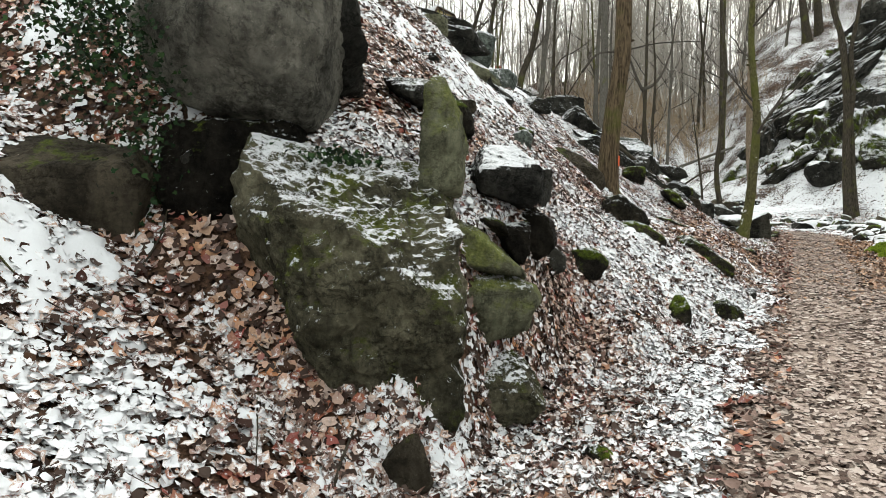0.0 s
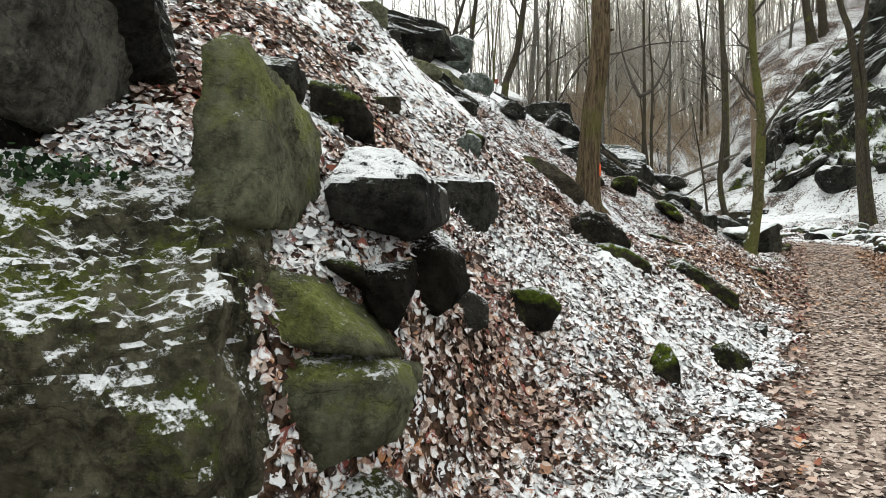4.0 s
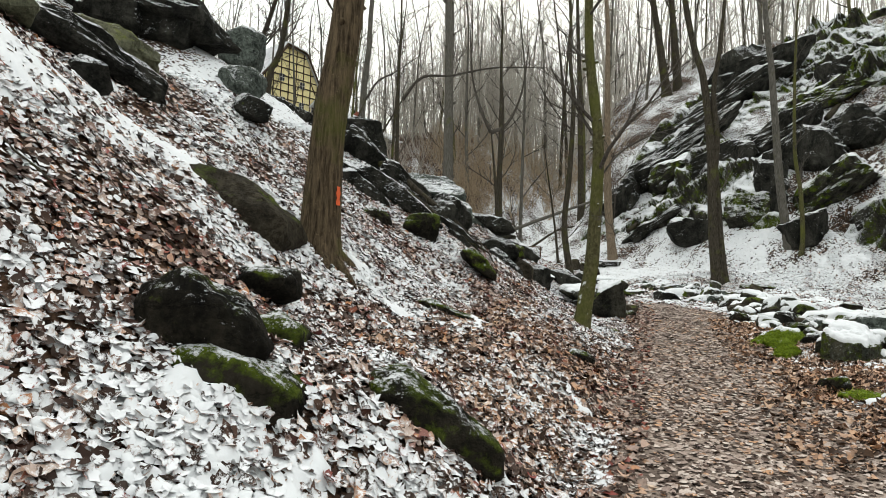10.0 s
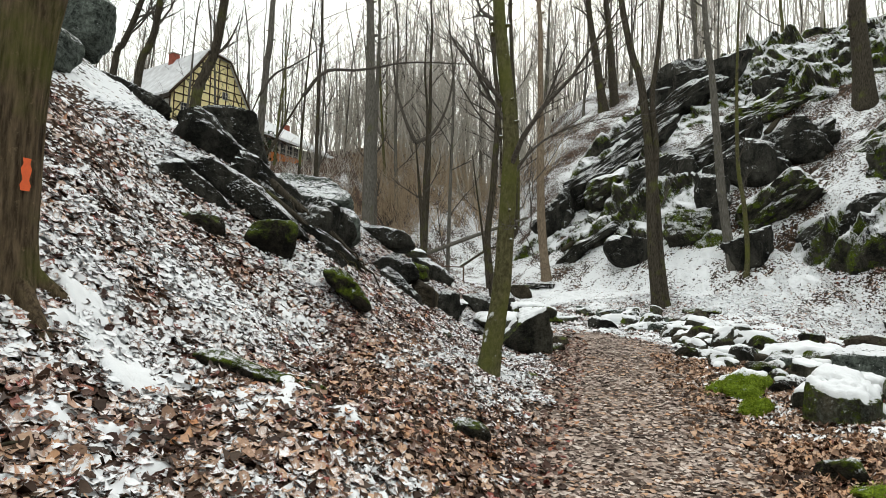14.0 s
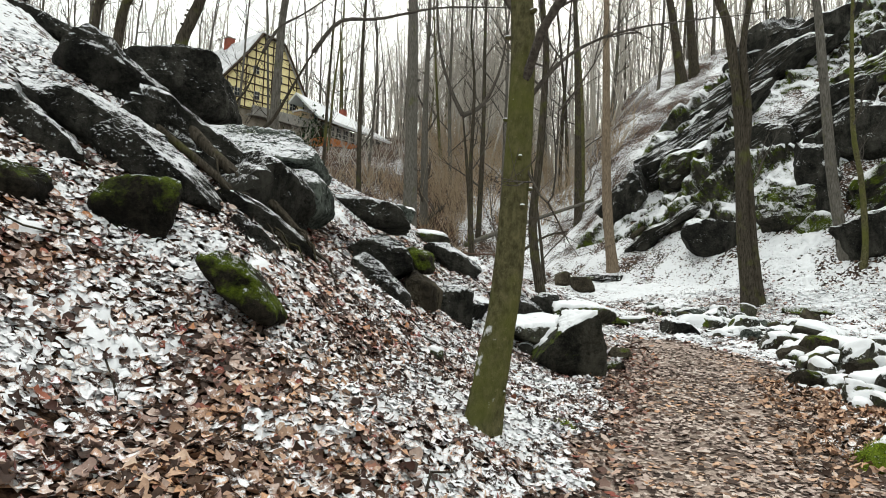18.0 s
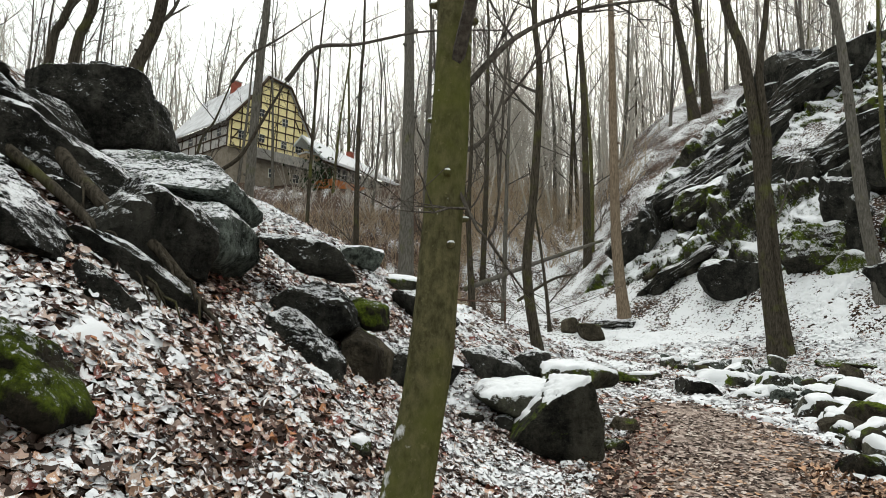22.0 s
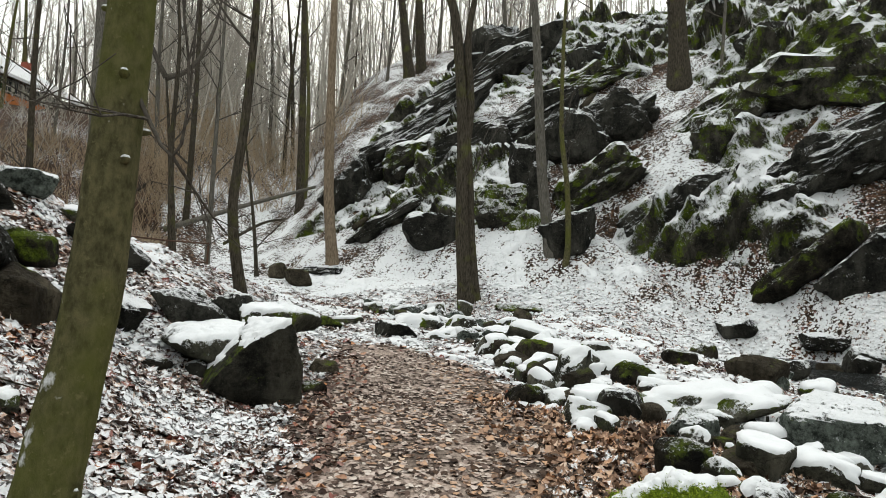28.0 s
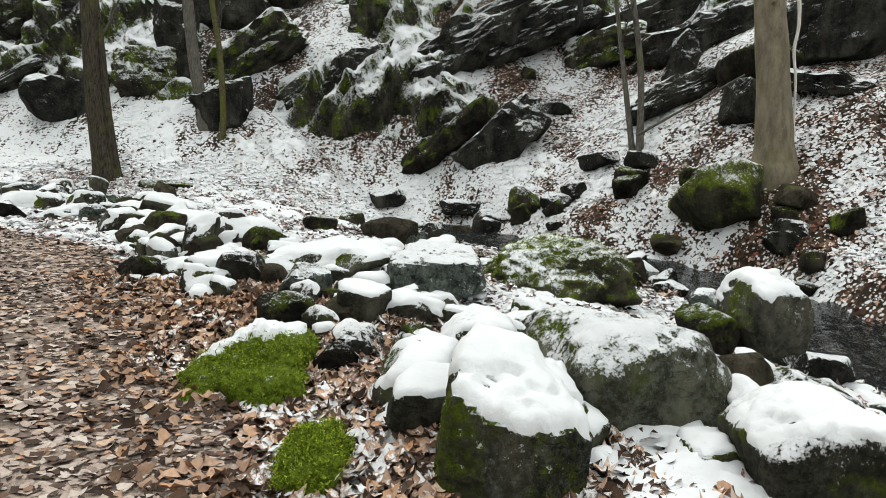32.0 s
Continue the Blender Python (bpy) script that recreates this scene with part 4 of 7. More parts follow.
hewn("dark", 2.59, 17.58, 4.68, -10, ((-0.45, 0.2), (-0.03, 0.35), (0.31, -0.07), (0.32, -0.3), (-0.15, -0.18)), 0.8, ((0.4, -0.8, 0.4, 0.8),), 805)
hewn("lichen", 4.24, 16.65, 3.94, -9, ((-0.77, 0.26), (-0.23, 0.32), (0.2, 0.27), (0.72, -0.16), (0.73, -0.38), (-0.04, -0.28), (-0.61, -0.01)), 1.3, ((0.05, -0.62, 0.78, 0.42), (0, -0.8, -0.6, 0.85)), 802)
hewn("lichen", 4.65, 16.06, 3.32, -9, ((-0.39, 0.2), (-0.18, 0.35), (0.14, 0.3), (0.31, 0.14), (0.33, -0.16), (0.15, -0.32), (-0.08, -0.36), (-0.27, -0.13)), 0.9, ((0, -0.5, 0.86, 0.6), (-0.6, -0.8, 0, 0.7)), 820)
hewn("dark", 5.48, 16.71, 3.20, -9, ((-0.78, 0.34), (-0.36, 0.29), (0.17, 0.24), (0.38, 0.09), (0.61, -0.3), (0.4, -0.32), (0.19, -0.15), (-0.61, -0.18)), 1, ((0, -0.4, 0.9, 0.72), (0, -0.75, -0.66, 0.72)), 98)
hewn("dark", 5.59, 15.76, 2.30, -12, ((-0.3, 0.37), (-0.16, 0.43), (0.33, -0.03), (0.35, -0.23), (0.16, -0.34), (-0.09, -0.24), (-0.3, 0.06)), 0.7, ((0.5, -0.5, 0.7, 0.72),), 74)
hewn("brown", 6.10, 16.12, 2.21, -12, ((-0.2, 0.27), (-0.07, 0.34), (0.21, 0.14), (0.19, -0.32), (0.01, -0.34), (-0.15, -0.08)), 0.5, ((0.2, -0.6, 0.77, 0.8),), 84)
hewn("moss", 6.03, 16.90, 2.69, -12, ((-0.34, 0.09), (-0.1, 0.2), (0.31, 0.1), (0.37, -0.16), (0.03, -0.16), (-0.27, -0.08)), 0.6, ((0, -0.5, 0.86, 0.65),), 99)
hewn("dark", 6.59, 16.54, 2.17, -12, ((-0.24, 0.16), (0.01, 0.25), (0.23, 0.16), (0.2, -0.33), (-0.2, -0.23)), 0.7, ((0, -0.4, 0.92, 0.75),), 87)
hewn("brown", 4.84, 16.24, 2.59, -12, ((-0.25, 0.27), (0.12, 0.31), (0.22, -0.07), (0.18, -0.28), (-0.05, -0.23), (-0.22, 0.02)), 0.5, ((0, -0.8, 0.6, 0.8),), 69)
hewn("dark", 5.65, 16.37, 2.68, -12, ((-0.46, 0.05), (-0.03, 0.32), (0.29, 0.17), (0.41, -0.14), (0.1, -0.25), (-0.32, -0.15)), 0.8, ((0.2, -0.4, 0.9, 0.7),), 813)
hewn("dark", 7.89, 18.01, 2.11, -12, ((-0.49, 0.23), (-0.18, 0.27), (0.18, 0.12), (0.51, -0.19), (0.17, -0.25), (-0.2, -0.18)), 0.7, ((0.2, -0.5, 0.85, 0.75),), 107)
hewn("rocka", 8.23, 16.55, 1.71, -12, ((-0.57, -0.18), (-0.22, 0.26), (0.01, 0.41), (0.16, 0.4), (0.33, -0.07), (0.33, -0.41), (-0.04, -0.4)), 0.9, ((0.85, -0.5, 0.1, 0.8), (-0.1, -1, 0.06, 0.72), (0.1, 0.2, 0.97, 0.95)), 101)
hewn("snow", 7.83, 17.24, 1.81, -12, ((-0.45, 0.05), (-0.28, 0.18), (0.56, 0.21), (0.38, -0.11), (0.04, -0.21), (-0.24, -0.13)), 0.9, ((0, -0.3, 0.95, 0.7),), 931)
hewn("snow", 8.76, 17.76, 2.08, -38, ((-0.39, 0.14), (-0.12, 0.18), (0.45, 0.06), (0.33, -0.15), (0.03, -0.18), (-0.3, -0.05)), 0.8, ((0, -0.2, 0.98, 0.7),), 933)
hewn("dark", 8.29, 18.13, 2.15, -38, ((-0.25, 0.04), (-0.04, 0.22), (0.14, 0.2), (0.24, -0.05), (0.07, -0.23), (-0.16, -0.18)), 0.5, ((0, -0.4, 0.92, 0.8),), 934)
hewn("moss", 4.39, 13.13, 2.29, -10, ((-0.31, 0.21), (-0.2, 0.25), (0.03, 0.18), (0.29, -0.18), (0.28, -0.28), (0.08, -0.19), (-0.17, 0)), 0.45, ((0.3, -0.5, 0.8, 0.78),), 49)
hewn("tall", 9.22, 10.89, 1.23, -59, ((-0.26, 0.14), (-0.24, 0.27), (-0.14, 0.39), (-0, 0.35), (0.33, 0.07), (0.33, -0.09), (0.33, -0.35), (0.01, -0.43), (-0.35, -0.36)), 0.75, ((0.2, -0.42, 0.88, 0.6), (-0.6, -0.8, 0, 0.75), (0.6, -0.8, 0, 0.8)), 53)
hewn("snow", 9.63, 11.66, 1.17, -59, ((-0.2, 0.08), (-0.04, 0.24), (0.21, 0.22), (0.23, -0.03), (0.12, -0.18), (-0.12, -0.24), (-0.21, -0.09)), 0.55, ((0, -0.3, 0.95, 0.75),), 58)
hewn("snow", 10.36, 11.64, 1.33, -59, ((-0.26, -0.06), (-0.18, 0.07), (-0, 0.15), (0.2, 0.1), (0.27, -0.08), (-0.03, -0.18)), 0.5, ((0, -0.3, 0.95, 0.8),), 67)
hewn("big", 10.30, 10.66, 1.27, -59, ((-0.54, 0.08), (-0.34, 0.3), (-0.08, 0.34), (0.26, 0.24), (0.48, 0.02), (0.54, -0.25), (0.27, -0.32), (-0.17, -0.31), (-0.41, -0.11)), 0.95, ((0, -0.5, 0.86, 0.8), (0.1, -0.85, -0.5, 0.8)), 56)
hewn("snow", 9.81, 9.80, 1.21, -59, ((-0.31, 0.01), (-0.2, 0.11), (-0.05, 0.2), (0.19, 0.18), (0.31, -0.03), (0.24, -0.25), (-0.19, -0.23)), 0.65, ((0, -0.3, 0.95, 0.78),), 46)
hewn("snow", 10.24, 10.07, 1.22, -59, ((-0.11, 0.03), (-0.01, 0.11), (0.12, 0.04), (0.09, -0.09), (-0.09, -0.09)), 0.35, ((0, -0.3, 0.95, 0.8),), 52)
hewn("moss", 10.85, 9.81, 1.13, -59, ((-0.27, 0.04), (-0.05, 0.13), (0.22, 0.02), (0.21, -0.09), (-0.1, -0.1)), 0.45, ((0, -0.5, 0.86, 0.8),), 54)
hewn("snow", 9.81, 10.17, 1.08, -59, ((-0.12, 0.05), (-0.04, 0.09), (0.09, 0.08), (0.11, -0.1), (-0.05, -0.12)), 0.3, ((0, -0.3, 0.95, 0.8),), 48)
hewn("lichen", 11.76, 12.85, 1.47, -59, ((-0.43, 0.04), (-0.25, 0.25), (0.41, 0.2), (0.5, -0.08), (0.16, -0.23), (-0.39, -0.19)), 0.85, ((0, -0.35, 0.93, 0.78), (0.3, -0.9, 0.2, 0.85)), 85)
hewn("bigmoss", 14.01, 12.57, 1.25, -59, ((-0.88, -0.02), (-0.56, 0.31), (-0.18, 0.43), (0.15, 0.47), (0.74, 0.26), (0.96, -0.18), (0.67, -0.44), (-0.14, -0.54), (-0.74, -0.32)), 1.7, ((0, -0.62, 0.78, 0.62), (0.4, -0.8, 0.3, 0.75)), 800)
hewn("fernsnow", 9.37, 12.58, 1.15, -59, ((-0.55, -0.15), (-0.3, 0.08), (-0.02, 0.25), (0.26, 0.21), (0.37, 0.02), (0.34, -0.21), (-0.1, -0.2)), 0.55, ((0, -0.6, 0.8, 0.62),), 72)
hewn("moss", 9.79, 12.28, 1.20, -59, ((-0.16, -0.03), (-0.02, 0.13), (0.11, 0.07), (0.13, -0.07), (-0.05, -0.1)), 0.35, ((0, -0.5, 0.86, 0.85),), 68)
hewn("dark", 10.00, 12.24, 1.24, -59, ((-0.17, 0.14), (-0.03, 0.13), (0.13, -0.02), (0.11, -0.16), (-0.04, -0.09)), 0.4, ((0, -0.5, 0.86, 0.8),), 77)
hewn("fern", 8.76, 11.63, 1.05, -59, ((-0.14, -0.03), (-0.03, 0.15), (0.14, 0.15), (0.16, 0.05), (0.01, -0.16), (-0.13, -0.16)), 0.4, ((0, -0.6, 0.8, 0.7),), 57)
hewn("snow", 12.06, 10.18, 1.39, -59, ((-0.26, -0.08), (-0.19, 0.26), (0.09, 0.31), (0.23, 0.1), (0.22, -0.29), (-0.08, -0.32)), 0.6, ((0, -0.4, 0.92, 0.7),), 62)
hewn("moss", 11.94, 10.55, 1.23, -59, ((-0.21, 0.08), (0.02, 0.2), (0.19, 0.03), (0.14, -0.17), (-0.14, -0.15)), 0.45, ((0, -0.5, 0.86, 0.8),), 73)
rock("dark", -3.3, 2.3, 1.0, 1.7, 1.2, 1.2, 0, 0, 906, levels=5)
rock("brown", -1.88, 0.42, -0.04, 0.23, 0.18, 0.32, 0, 0, 12)
rock("dark", -3.35, 1.52, 1.57, 0.40, 0.32, 0.34, 17, 0, 13)
rock("moss", -0.66, 0.86, -0.01, 0.20, 0.16, 0.16, -16, 0, 14)
rock("moss", -0.09, 3.73, 0.96, 0.41, 0.33, 0.34, 6, 10, 17)
rock("brown", -1.30, 5.49, 2.63, 0.24, 0.19, 0.23, 12, 0, 19)
rock("moss", 1.15, 4.21, 0.40, 0.25, 0.20, 0.42, -16, 0, 20)
rock("fern", 1.19, 4.50, 0.55, 0.23, 0.18, 0.13, -14, 0, 21)
rock("dark", -1.78, 6.33, 3.23, 0.28, 0.22, 0.14, 15, 0, 22)
rock("lichen", -0.42, 6.33, 2.27, 0.27, 0.22, 0.27, 20, 10, 23)
rock("moss", 2.09, 5.10, 0.36, 0.35, 0.28, 0.33, -23, 25, 24)
rock("moss", -0.34, 6.71, 2.45, 0.28, 0.22, 0.26, 2, 0, 25)
rock("green", -1.66, 8.30, 4.10, 0.42, 0.33, 0.32, 11, 20, 27)
rock("dark", 3.00, 6.33, 0.47, 0.21, 0.17, 0.20, -23, 0, 29)
rock("green", -1.06, 9.06, 3.91, 0.66, 0.53, 0.28, 17, 25, 32)
rock("moss", 1.37, 7.85, 1.84, 0.48, 0.38, 0.25, -10, 10, 33)
rock("dark", -0.35, 9.40, 3.68, 0.32, 0.25, 0.30, 11, 0, 35)
rock("dark", -0.68, 10.72, 4.17, 1.64, 0.66, 0.41, 12, 28, 38)
rock("green", -0.89, 11.51, 4.53, 1.43, 0.69, 0.53, 4, 25, 39)
rock("moss", 3.35, 10.10, 1.46, 0.83, 0.33, 0.18, -5, 30, 40)
rock("dark", 0.86, 12.48, 4.18, 0.51, 0.40, 0.36, 2, 20, 41)
rock("fern", 7.66, 8.97, 0.83, 0.40, 0.32, 0.19, -48, 0, 42)
rock("moss", 5.06, 10.69, 0.86, 0.31, 0.25, 0.27, -20, 15, 43)
rock("moss", 7.81, 9.55, 0.84, 0.35, 0.28, 0.24, -45, 0, 44)
rock("dark", -2.05, 16.16, 6.47, 1.19, 0.95, 0.51, 13, 0, 45)
rock("dark", -2.43, 16.74, 6.84, 3.57, 1.43, 0.82, 8, 20, 47)
rock("moss", 3.53, 13.70, 2.74, 0.57, 0.46, 0.51, 17, 15, 50)
rock("dark", -1.19, 16.48, 6.40, 1.12, 0.90, 0.75, 9, 10, 51)
rock("lichen", 0.37, 15.82, 5.40, 0.77, 0.62, 0.52, 3, 0, 55)
rock("dark", 4.31, 14.36, 2.65, 0.44, 0.26, 0.20, 19, 35, 59)
rock("dark", 12.78, 9.81, 0.77, 0.39, 0.31, 0.22, -89, 0, 60)
rock("dark", 4.43, 14.94, 2.74, 0.86, 0.34, 0.23, 16, 40, 64)
rock("fern", 6.94, 13.69, 1.17, 0.23, 0.19, 0.12, -13, 0, 65)
rock("dark", 3.91, 15.41, 3.25, 0.76, 0.33, 0.25, 20, 25, 66)
rock("snow", 11.16, 11.71, 1.16, 0.34, 0.27, 0.19, -66, 0, 70)
rock("snow", 5.99, 14.60, 1.66, 0.22, 0.17, 0.13, -1, 0, 71)
rock("snow", 11.23, 12.16, 1.20, 0.40, 0.32, 0.14, -62, 0, 75)
rock("snow", 4.12, 16.30, 3.33, 0.34, 0.27, 0.21, 15, 0, 78)
rock("snow", 10.96, 12.53, 1.21, 0.46, 0.37, 0.23, -57, 0, 79)
rock("moss", 10.17, 13.08, 1.23, 0.38, 0.31, 0.31, -46, 0, 81)
rock("dark", 16.93, 9.47, 0.26, 0.58, 0.47, 0.31, -91, 0, 82)
rock("moss", 18.25, 10.33, 0.60, 0.60, 0.48, 0.28, -87, 0, 88)
rock("dark", 10.98, 14.43, 1.33, 0.43, 0.35, 0.31, -47, 0, 89)
rock("snow", 10.72, 14.61, 1.24, 0.46, 0.37, 0.29, -44, 0, 90)
rock("snow", 11.77, 14.08, 1.32, 1.10, 0.88, 0.36, -50, 0, 91)
rock("moss", 7.24, 16.86, 1.60, 0.30, 0.24, 0.18, -11, 0, 92)
rock("snow", 11.08, 14.81, 1.33, 0.54, 0.43, 0.27, -39, 0, 93)
rock("dark", 7.65, 16.91, 1.51, 0.20, 0.16, 0.19, -14, 0, 94)
rock("moss", 17.77, 11.34, 0.39, 0.52, 0.42, 0.33, -82, 0, 95)
rock("dark", 19.29, 10.60, 1.36, 0.49, 0.39, 0.30, -86, 0, 96)
rock("dark", 6.89, 17.50, 1.86, 0.57, 0.49, 0.38, -8, 20, 97)
rock("moss", 10.71, 15.47, 1.32, 0.39, 0.31, 0.24, -40, 0, 100)
rock("moss", 8.80, 16.65, 1.33, 0.23, 0.18, 0.21, -23, 0, 102)
rock("snow", 12.13, 14.91, 1.41, 0.57, 0.45, 0.22, -50, 0, 104)
rock("moss", 11.35, 15.77, 1.37, 0.37, 0.30, 0.18, -43, 0, 105)
rock("dark", 22.19, 10.36, 4.07, 1.80, 0.72, 0.45, -88, 10, 106)
rock("brown", 9.37, 17.69, 1.41, 0.35, 0.28, 0.18, -24, 0, 108)
rock("snow", 11.73, 16.44, 1.40, 0.64, 0.52, 0.21, -42, 0, 109)
rock("snow", 12.52, 16.12, 1.52, 0.76, 0.61, 0.30, -46, 0, 110)
rock("moss", 20.80, 16.07, 1.54, 0.5, 0.40, 0.42, -90, -15, 3100)
rock("dark", 20.76, 16.86, 1.16, 0.55, 0.44, 0.36, -23, 8, 3101)
rock("brown", 20.43, 17.47, 1.03, 0.5, 0.40, 0.34, 44, 1, 3102)
rock("moss", 20.72, 15.30, 1.70, 0.4, 0.32, 0.3, -69, -6, 3103)
rock("moss", 20.76, 13.74, 2.11, 0.62, 0.50, 0.5, -2, -13, 3104)
rock("dark", 22.00, 14.75, 2.77, 0.8, 0.64, 0.4, 65, 10, 3105)
rock("dark", 21.48, 13.58, 2.70, 0.7, 0.56, 0.38, -48, 3, 3106)
rock("brown", 19.89, 12.66, 1.12, 0.6, 0.48, 0.3, 19, -4, 3107)
rock("moss", 19.48, 10.65, 1.80, 0.5, 0.40, 0.3, 86, -11, 3108)
rock("brown", 19.62, 10.50, 2.03, 0.7, 0.56, 0.35, -27, 12, 3109)
rock("moss", 19.10, 9.74, 1.72, 0.5, 0.40, 0.4, 40, 5, 3110)
rock("dark", 19.15, 10.63, 1.30, 0.5, 0.40, 0.34, -73, -2, 3111)
rock("moss", 18.49, 10.14, 1.12, 0.45, 0.36, 0.32, -6, -9, 3112)
rock("dark", 21.80, 11.76, 3.65, 0.7, 0.56, 0.9, 61, 14, 3113)
rock("dark", 24.60, 16.78, 4.28, 0.6, 0.48, 0.4, -52, 7, 3114)
rock("moss", 25.60, 18.20, 5.51, 0.5, 0.40, 0.42, 15, 0, 3115)
rock("moss", 22.81, 12.06, 4.54, 0.6, 0.48, 0.6, 82, -7, 3116)
rock("dark", 21.28, 15.00, 2.08, 0.6, 0.48, 0.35, -31, -14, 3117)
rock("moss", 20.56, 12.40, 2.42, 0.5, 0.40, 0.4, 36, 9, 3118)
rock("bigmoss", 20.0, 11.78, 1.48, 1.45, 1.15, 1.0, -81, 0, 111)
rock("lichen", 6.07, 19.78, 3.41, 0.76, 0.61, 0.35, -1, 0, 112)
rock("dark", 7.11, 19.28, 2.44, 0.86, 0.56, 0.43, -7, 38, 113)
rock("dark", 23.76, 10.05, 4.54, 2.18, 1.90, 1.46, -89, -20, 114)
rock("brown", 14.57, 15.42, 1.45, 0.66, 0.52, 0.32, -54, 0, 115)
rock("snow", 6.79, 20.15, 3.11, 0.69, 0.55, 0.24, -5, 10, 116)
rock("moss", 14.10, 16.23, 1.59, 0.42, 0.34, 0.28, -49, 0, 117)
rock("moss", 22.92, 11.71, 4.38, 1.47, 0.96, 0.74, -83, -30, 118)
rock("snow", 12.89, 17.30, 1.58, 0.63, 0.50, 0.28, -43, 0, 119)
rock("snow", 12.42, 17.63, 1.50, 0.76, 0.61, 0.26, -40, 0, 120)
rock("dark", 12.36, 18.33, 1.55, 0.45, 0.36, 0.27, -37, 0, 121)
rock("moss", 20.88, 13.69, 2.15, 0.64, 0.52, 0.56, -74, 0, 122)
rock("snow", 13.54, 18.61, 1.67, 0.89, 0.71, 0.33, -41, 0, 123)
rock("dark", 23.23, 13.27, 4.04, 2.48, 0.99, 0.62, -78, -25, 124)
rock("dark", 17.40, 16.60, 1.23, 0.55, 0.44, 0.35, -57, 0, 125)
rock("dark", 11.75, 20.28, 1.65, 0.60, 0.48, 0.31, -29, 0, 126)
rock("snow", 12.46, 19.98, 1.63, 0.68, 0.55, 0.17, -32, 0, 127)
rock("dark", 21.05, 15.35, 1.81, 0.63, 0.50, 0.38, -69, 0, 128)
rock("moss", 16.74, 17.77, 1.49, 0.44, 0.36, 0.32, -51, 0, 129)
rock("dark", 24.32, 13.57, 4.84, 0.68, 0.54, 1.16, -78, 0, 130)
rock("snow", 13.40, 19.74, 1.64, 0.92, 0.73, 0.24, -37, 0, 131)
rock("moss", 20.92, 16.10, 1.55, 0.67, 0.53, 0.60, -66, 0, 132)
rock("moss", 11.02, 21.62, 1.73, 0.51, 0.41, 0.22, -24, 0, 133)
rock("dark", 26.35, 13.16, 5.66, 3.96, 1.58, 1.07, -80, -20, 134)
rock("dark", 13.20, 20.70, 1.73, 0.44, 0.35, 0.28, -34, 0, 135)
rock("snow", 12.92, 21.27, 1.73, 0.85, 0.68, 0.27, -32, 0, 136)
rock("snow", 13.61, 20.90, 1.73, 0.87, 0.70, 0.23, -34, 0, 137)
rock("dark", 20.86, 16.95, 1.14, 0.71, 0.57, 0.52, -63, 0, 138)
rock("snow", 11.73, 22.19, 1.76, 0.54, 0.43, 0.17, -25, 0, 139)
rock("snow", 13.18, 21.81, 1.78, 0.79, 0.63, 0.24, -31, 0, 140)
rock("dark", 21.37, 17.95, 1.30, 0.93, 0.74, 0.36, -61, 0, 141)
rock("dark", 22.77, 17.57, 2.73, 2.22, 1.44, 1.11, -64, -45, 142)
rock("dark", 20.75, 19.80, 1.61, 0.74, 0.59, 0.45, -54, 0, 143)
rock("moss", 22.31, 19.02, 2.92, 2.56, 1.02, 0.68, -59, -48, 144)
rock("dark", 28.63, 15.72, 6.54, 4.09, 1.64, 1.02, -75, -25, 145)
rock("cliff", 27.40, 16.45, 5.75, 2.74, 1.34, 1.03, -72, -20, 146)
rock("moss", 16.36, 22.67, 2.09, 1.01, 0.81, 0.16, -39, 0, 147)
rock("dark", 27.71, 17.55, 6.67, 1.59, 1.27, 0.76, -70, -20, 148)
rock("dark", 26.00, 18.97, 5.79, 4.62, 1.85, 1.03, -65, -25, 149)
rock("dark", 23.11, 20.73, 4.73, 1.91, 0.83, 0.64, -57, -30, 150)
rock("dark", 25.12, 19.85, 5.50, 4.27, 1.71, 1.15, -62, -28, 151)
rock("dark", 25.40, 19.86, 5.62, 2.01, 1.61, 1.30, -63, -20, 152)
rock("dark", 27.52, 19.22, 7.26, 4.14, 1.66, 1.04, -66, -25, 153)
rock("dark", 22.73, 22.22, 4.40, 1.79, 1.43, 1.16, -53, -20, 154)
rock("dark", 19.56, 24.29, 3.58, 1.22, 0.97, 1.38, -43, 0, 155)
rock("dark", 22.55, 22.64, 4.63, 3.21, 1.28, 0.85, -52, -35, 156)
rock("dark", 21.88, 23.36, 4.40, 1.87, 0.88, 0.68, -49, -35, 157)
rock("snow", 30.44, 18.89, 9.31, 5.13, 2.05, 0.73, -69, -15, 158)
rock("cliff", 24.23, 23.03, 6.75, 1.24, 0.99, 1.60, -54, 0, 159)
rock("cliff", 30.68, 19.84, 9.55, 3.13, 2.50, 3.54, -68, 0, 160)
rock("brown", 13.54, 29.63, 2.51, 0.67, 0.53, 0.49, -21, 0, 161)
rock("cliff", 21.60, 25.28, 5.10, 2.72, 1.65, 1.27, -45, -40, 162)
rock("cliff", 28.13, 21.67, 8.57, 3.58, 2.87, 2.09, -62, 0, 163)
rock("dark", 19.99, 26.69, 5.04, 1.08, 0.86, 2.39, -40, 0, 164)
rock("cliff", 19.25, 27.21, 4.59, 1.53, 1.23, 1.38, -38, 0, 165)
rock("brown", 13.24, 30.72, 2.74, 0.50, 0.40, 0.45, -19, 0, 166)
rock("cliff", 28.76, 22.10, 8.65, 4.36, 2.83, 2.18, -62, -60, 167)
rock("dark", 17.50, 28.48, 3.78, 1.48, 1.18, 1.12, -32, 0, 168)
rock("dark", 32.14, 20.53, 9.75, 4.52, 3.47, 2.67, -68, -35, 169)
rock("cliff", 26.00, 24.03, 7.84, 2.55, 1.53, 1.18, -55, -30, 170)
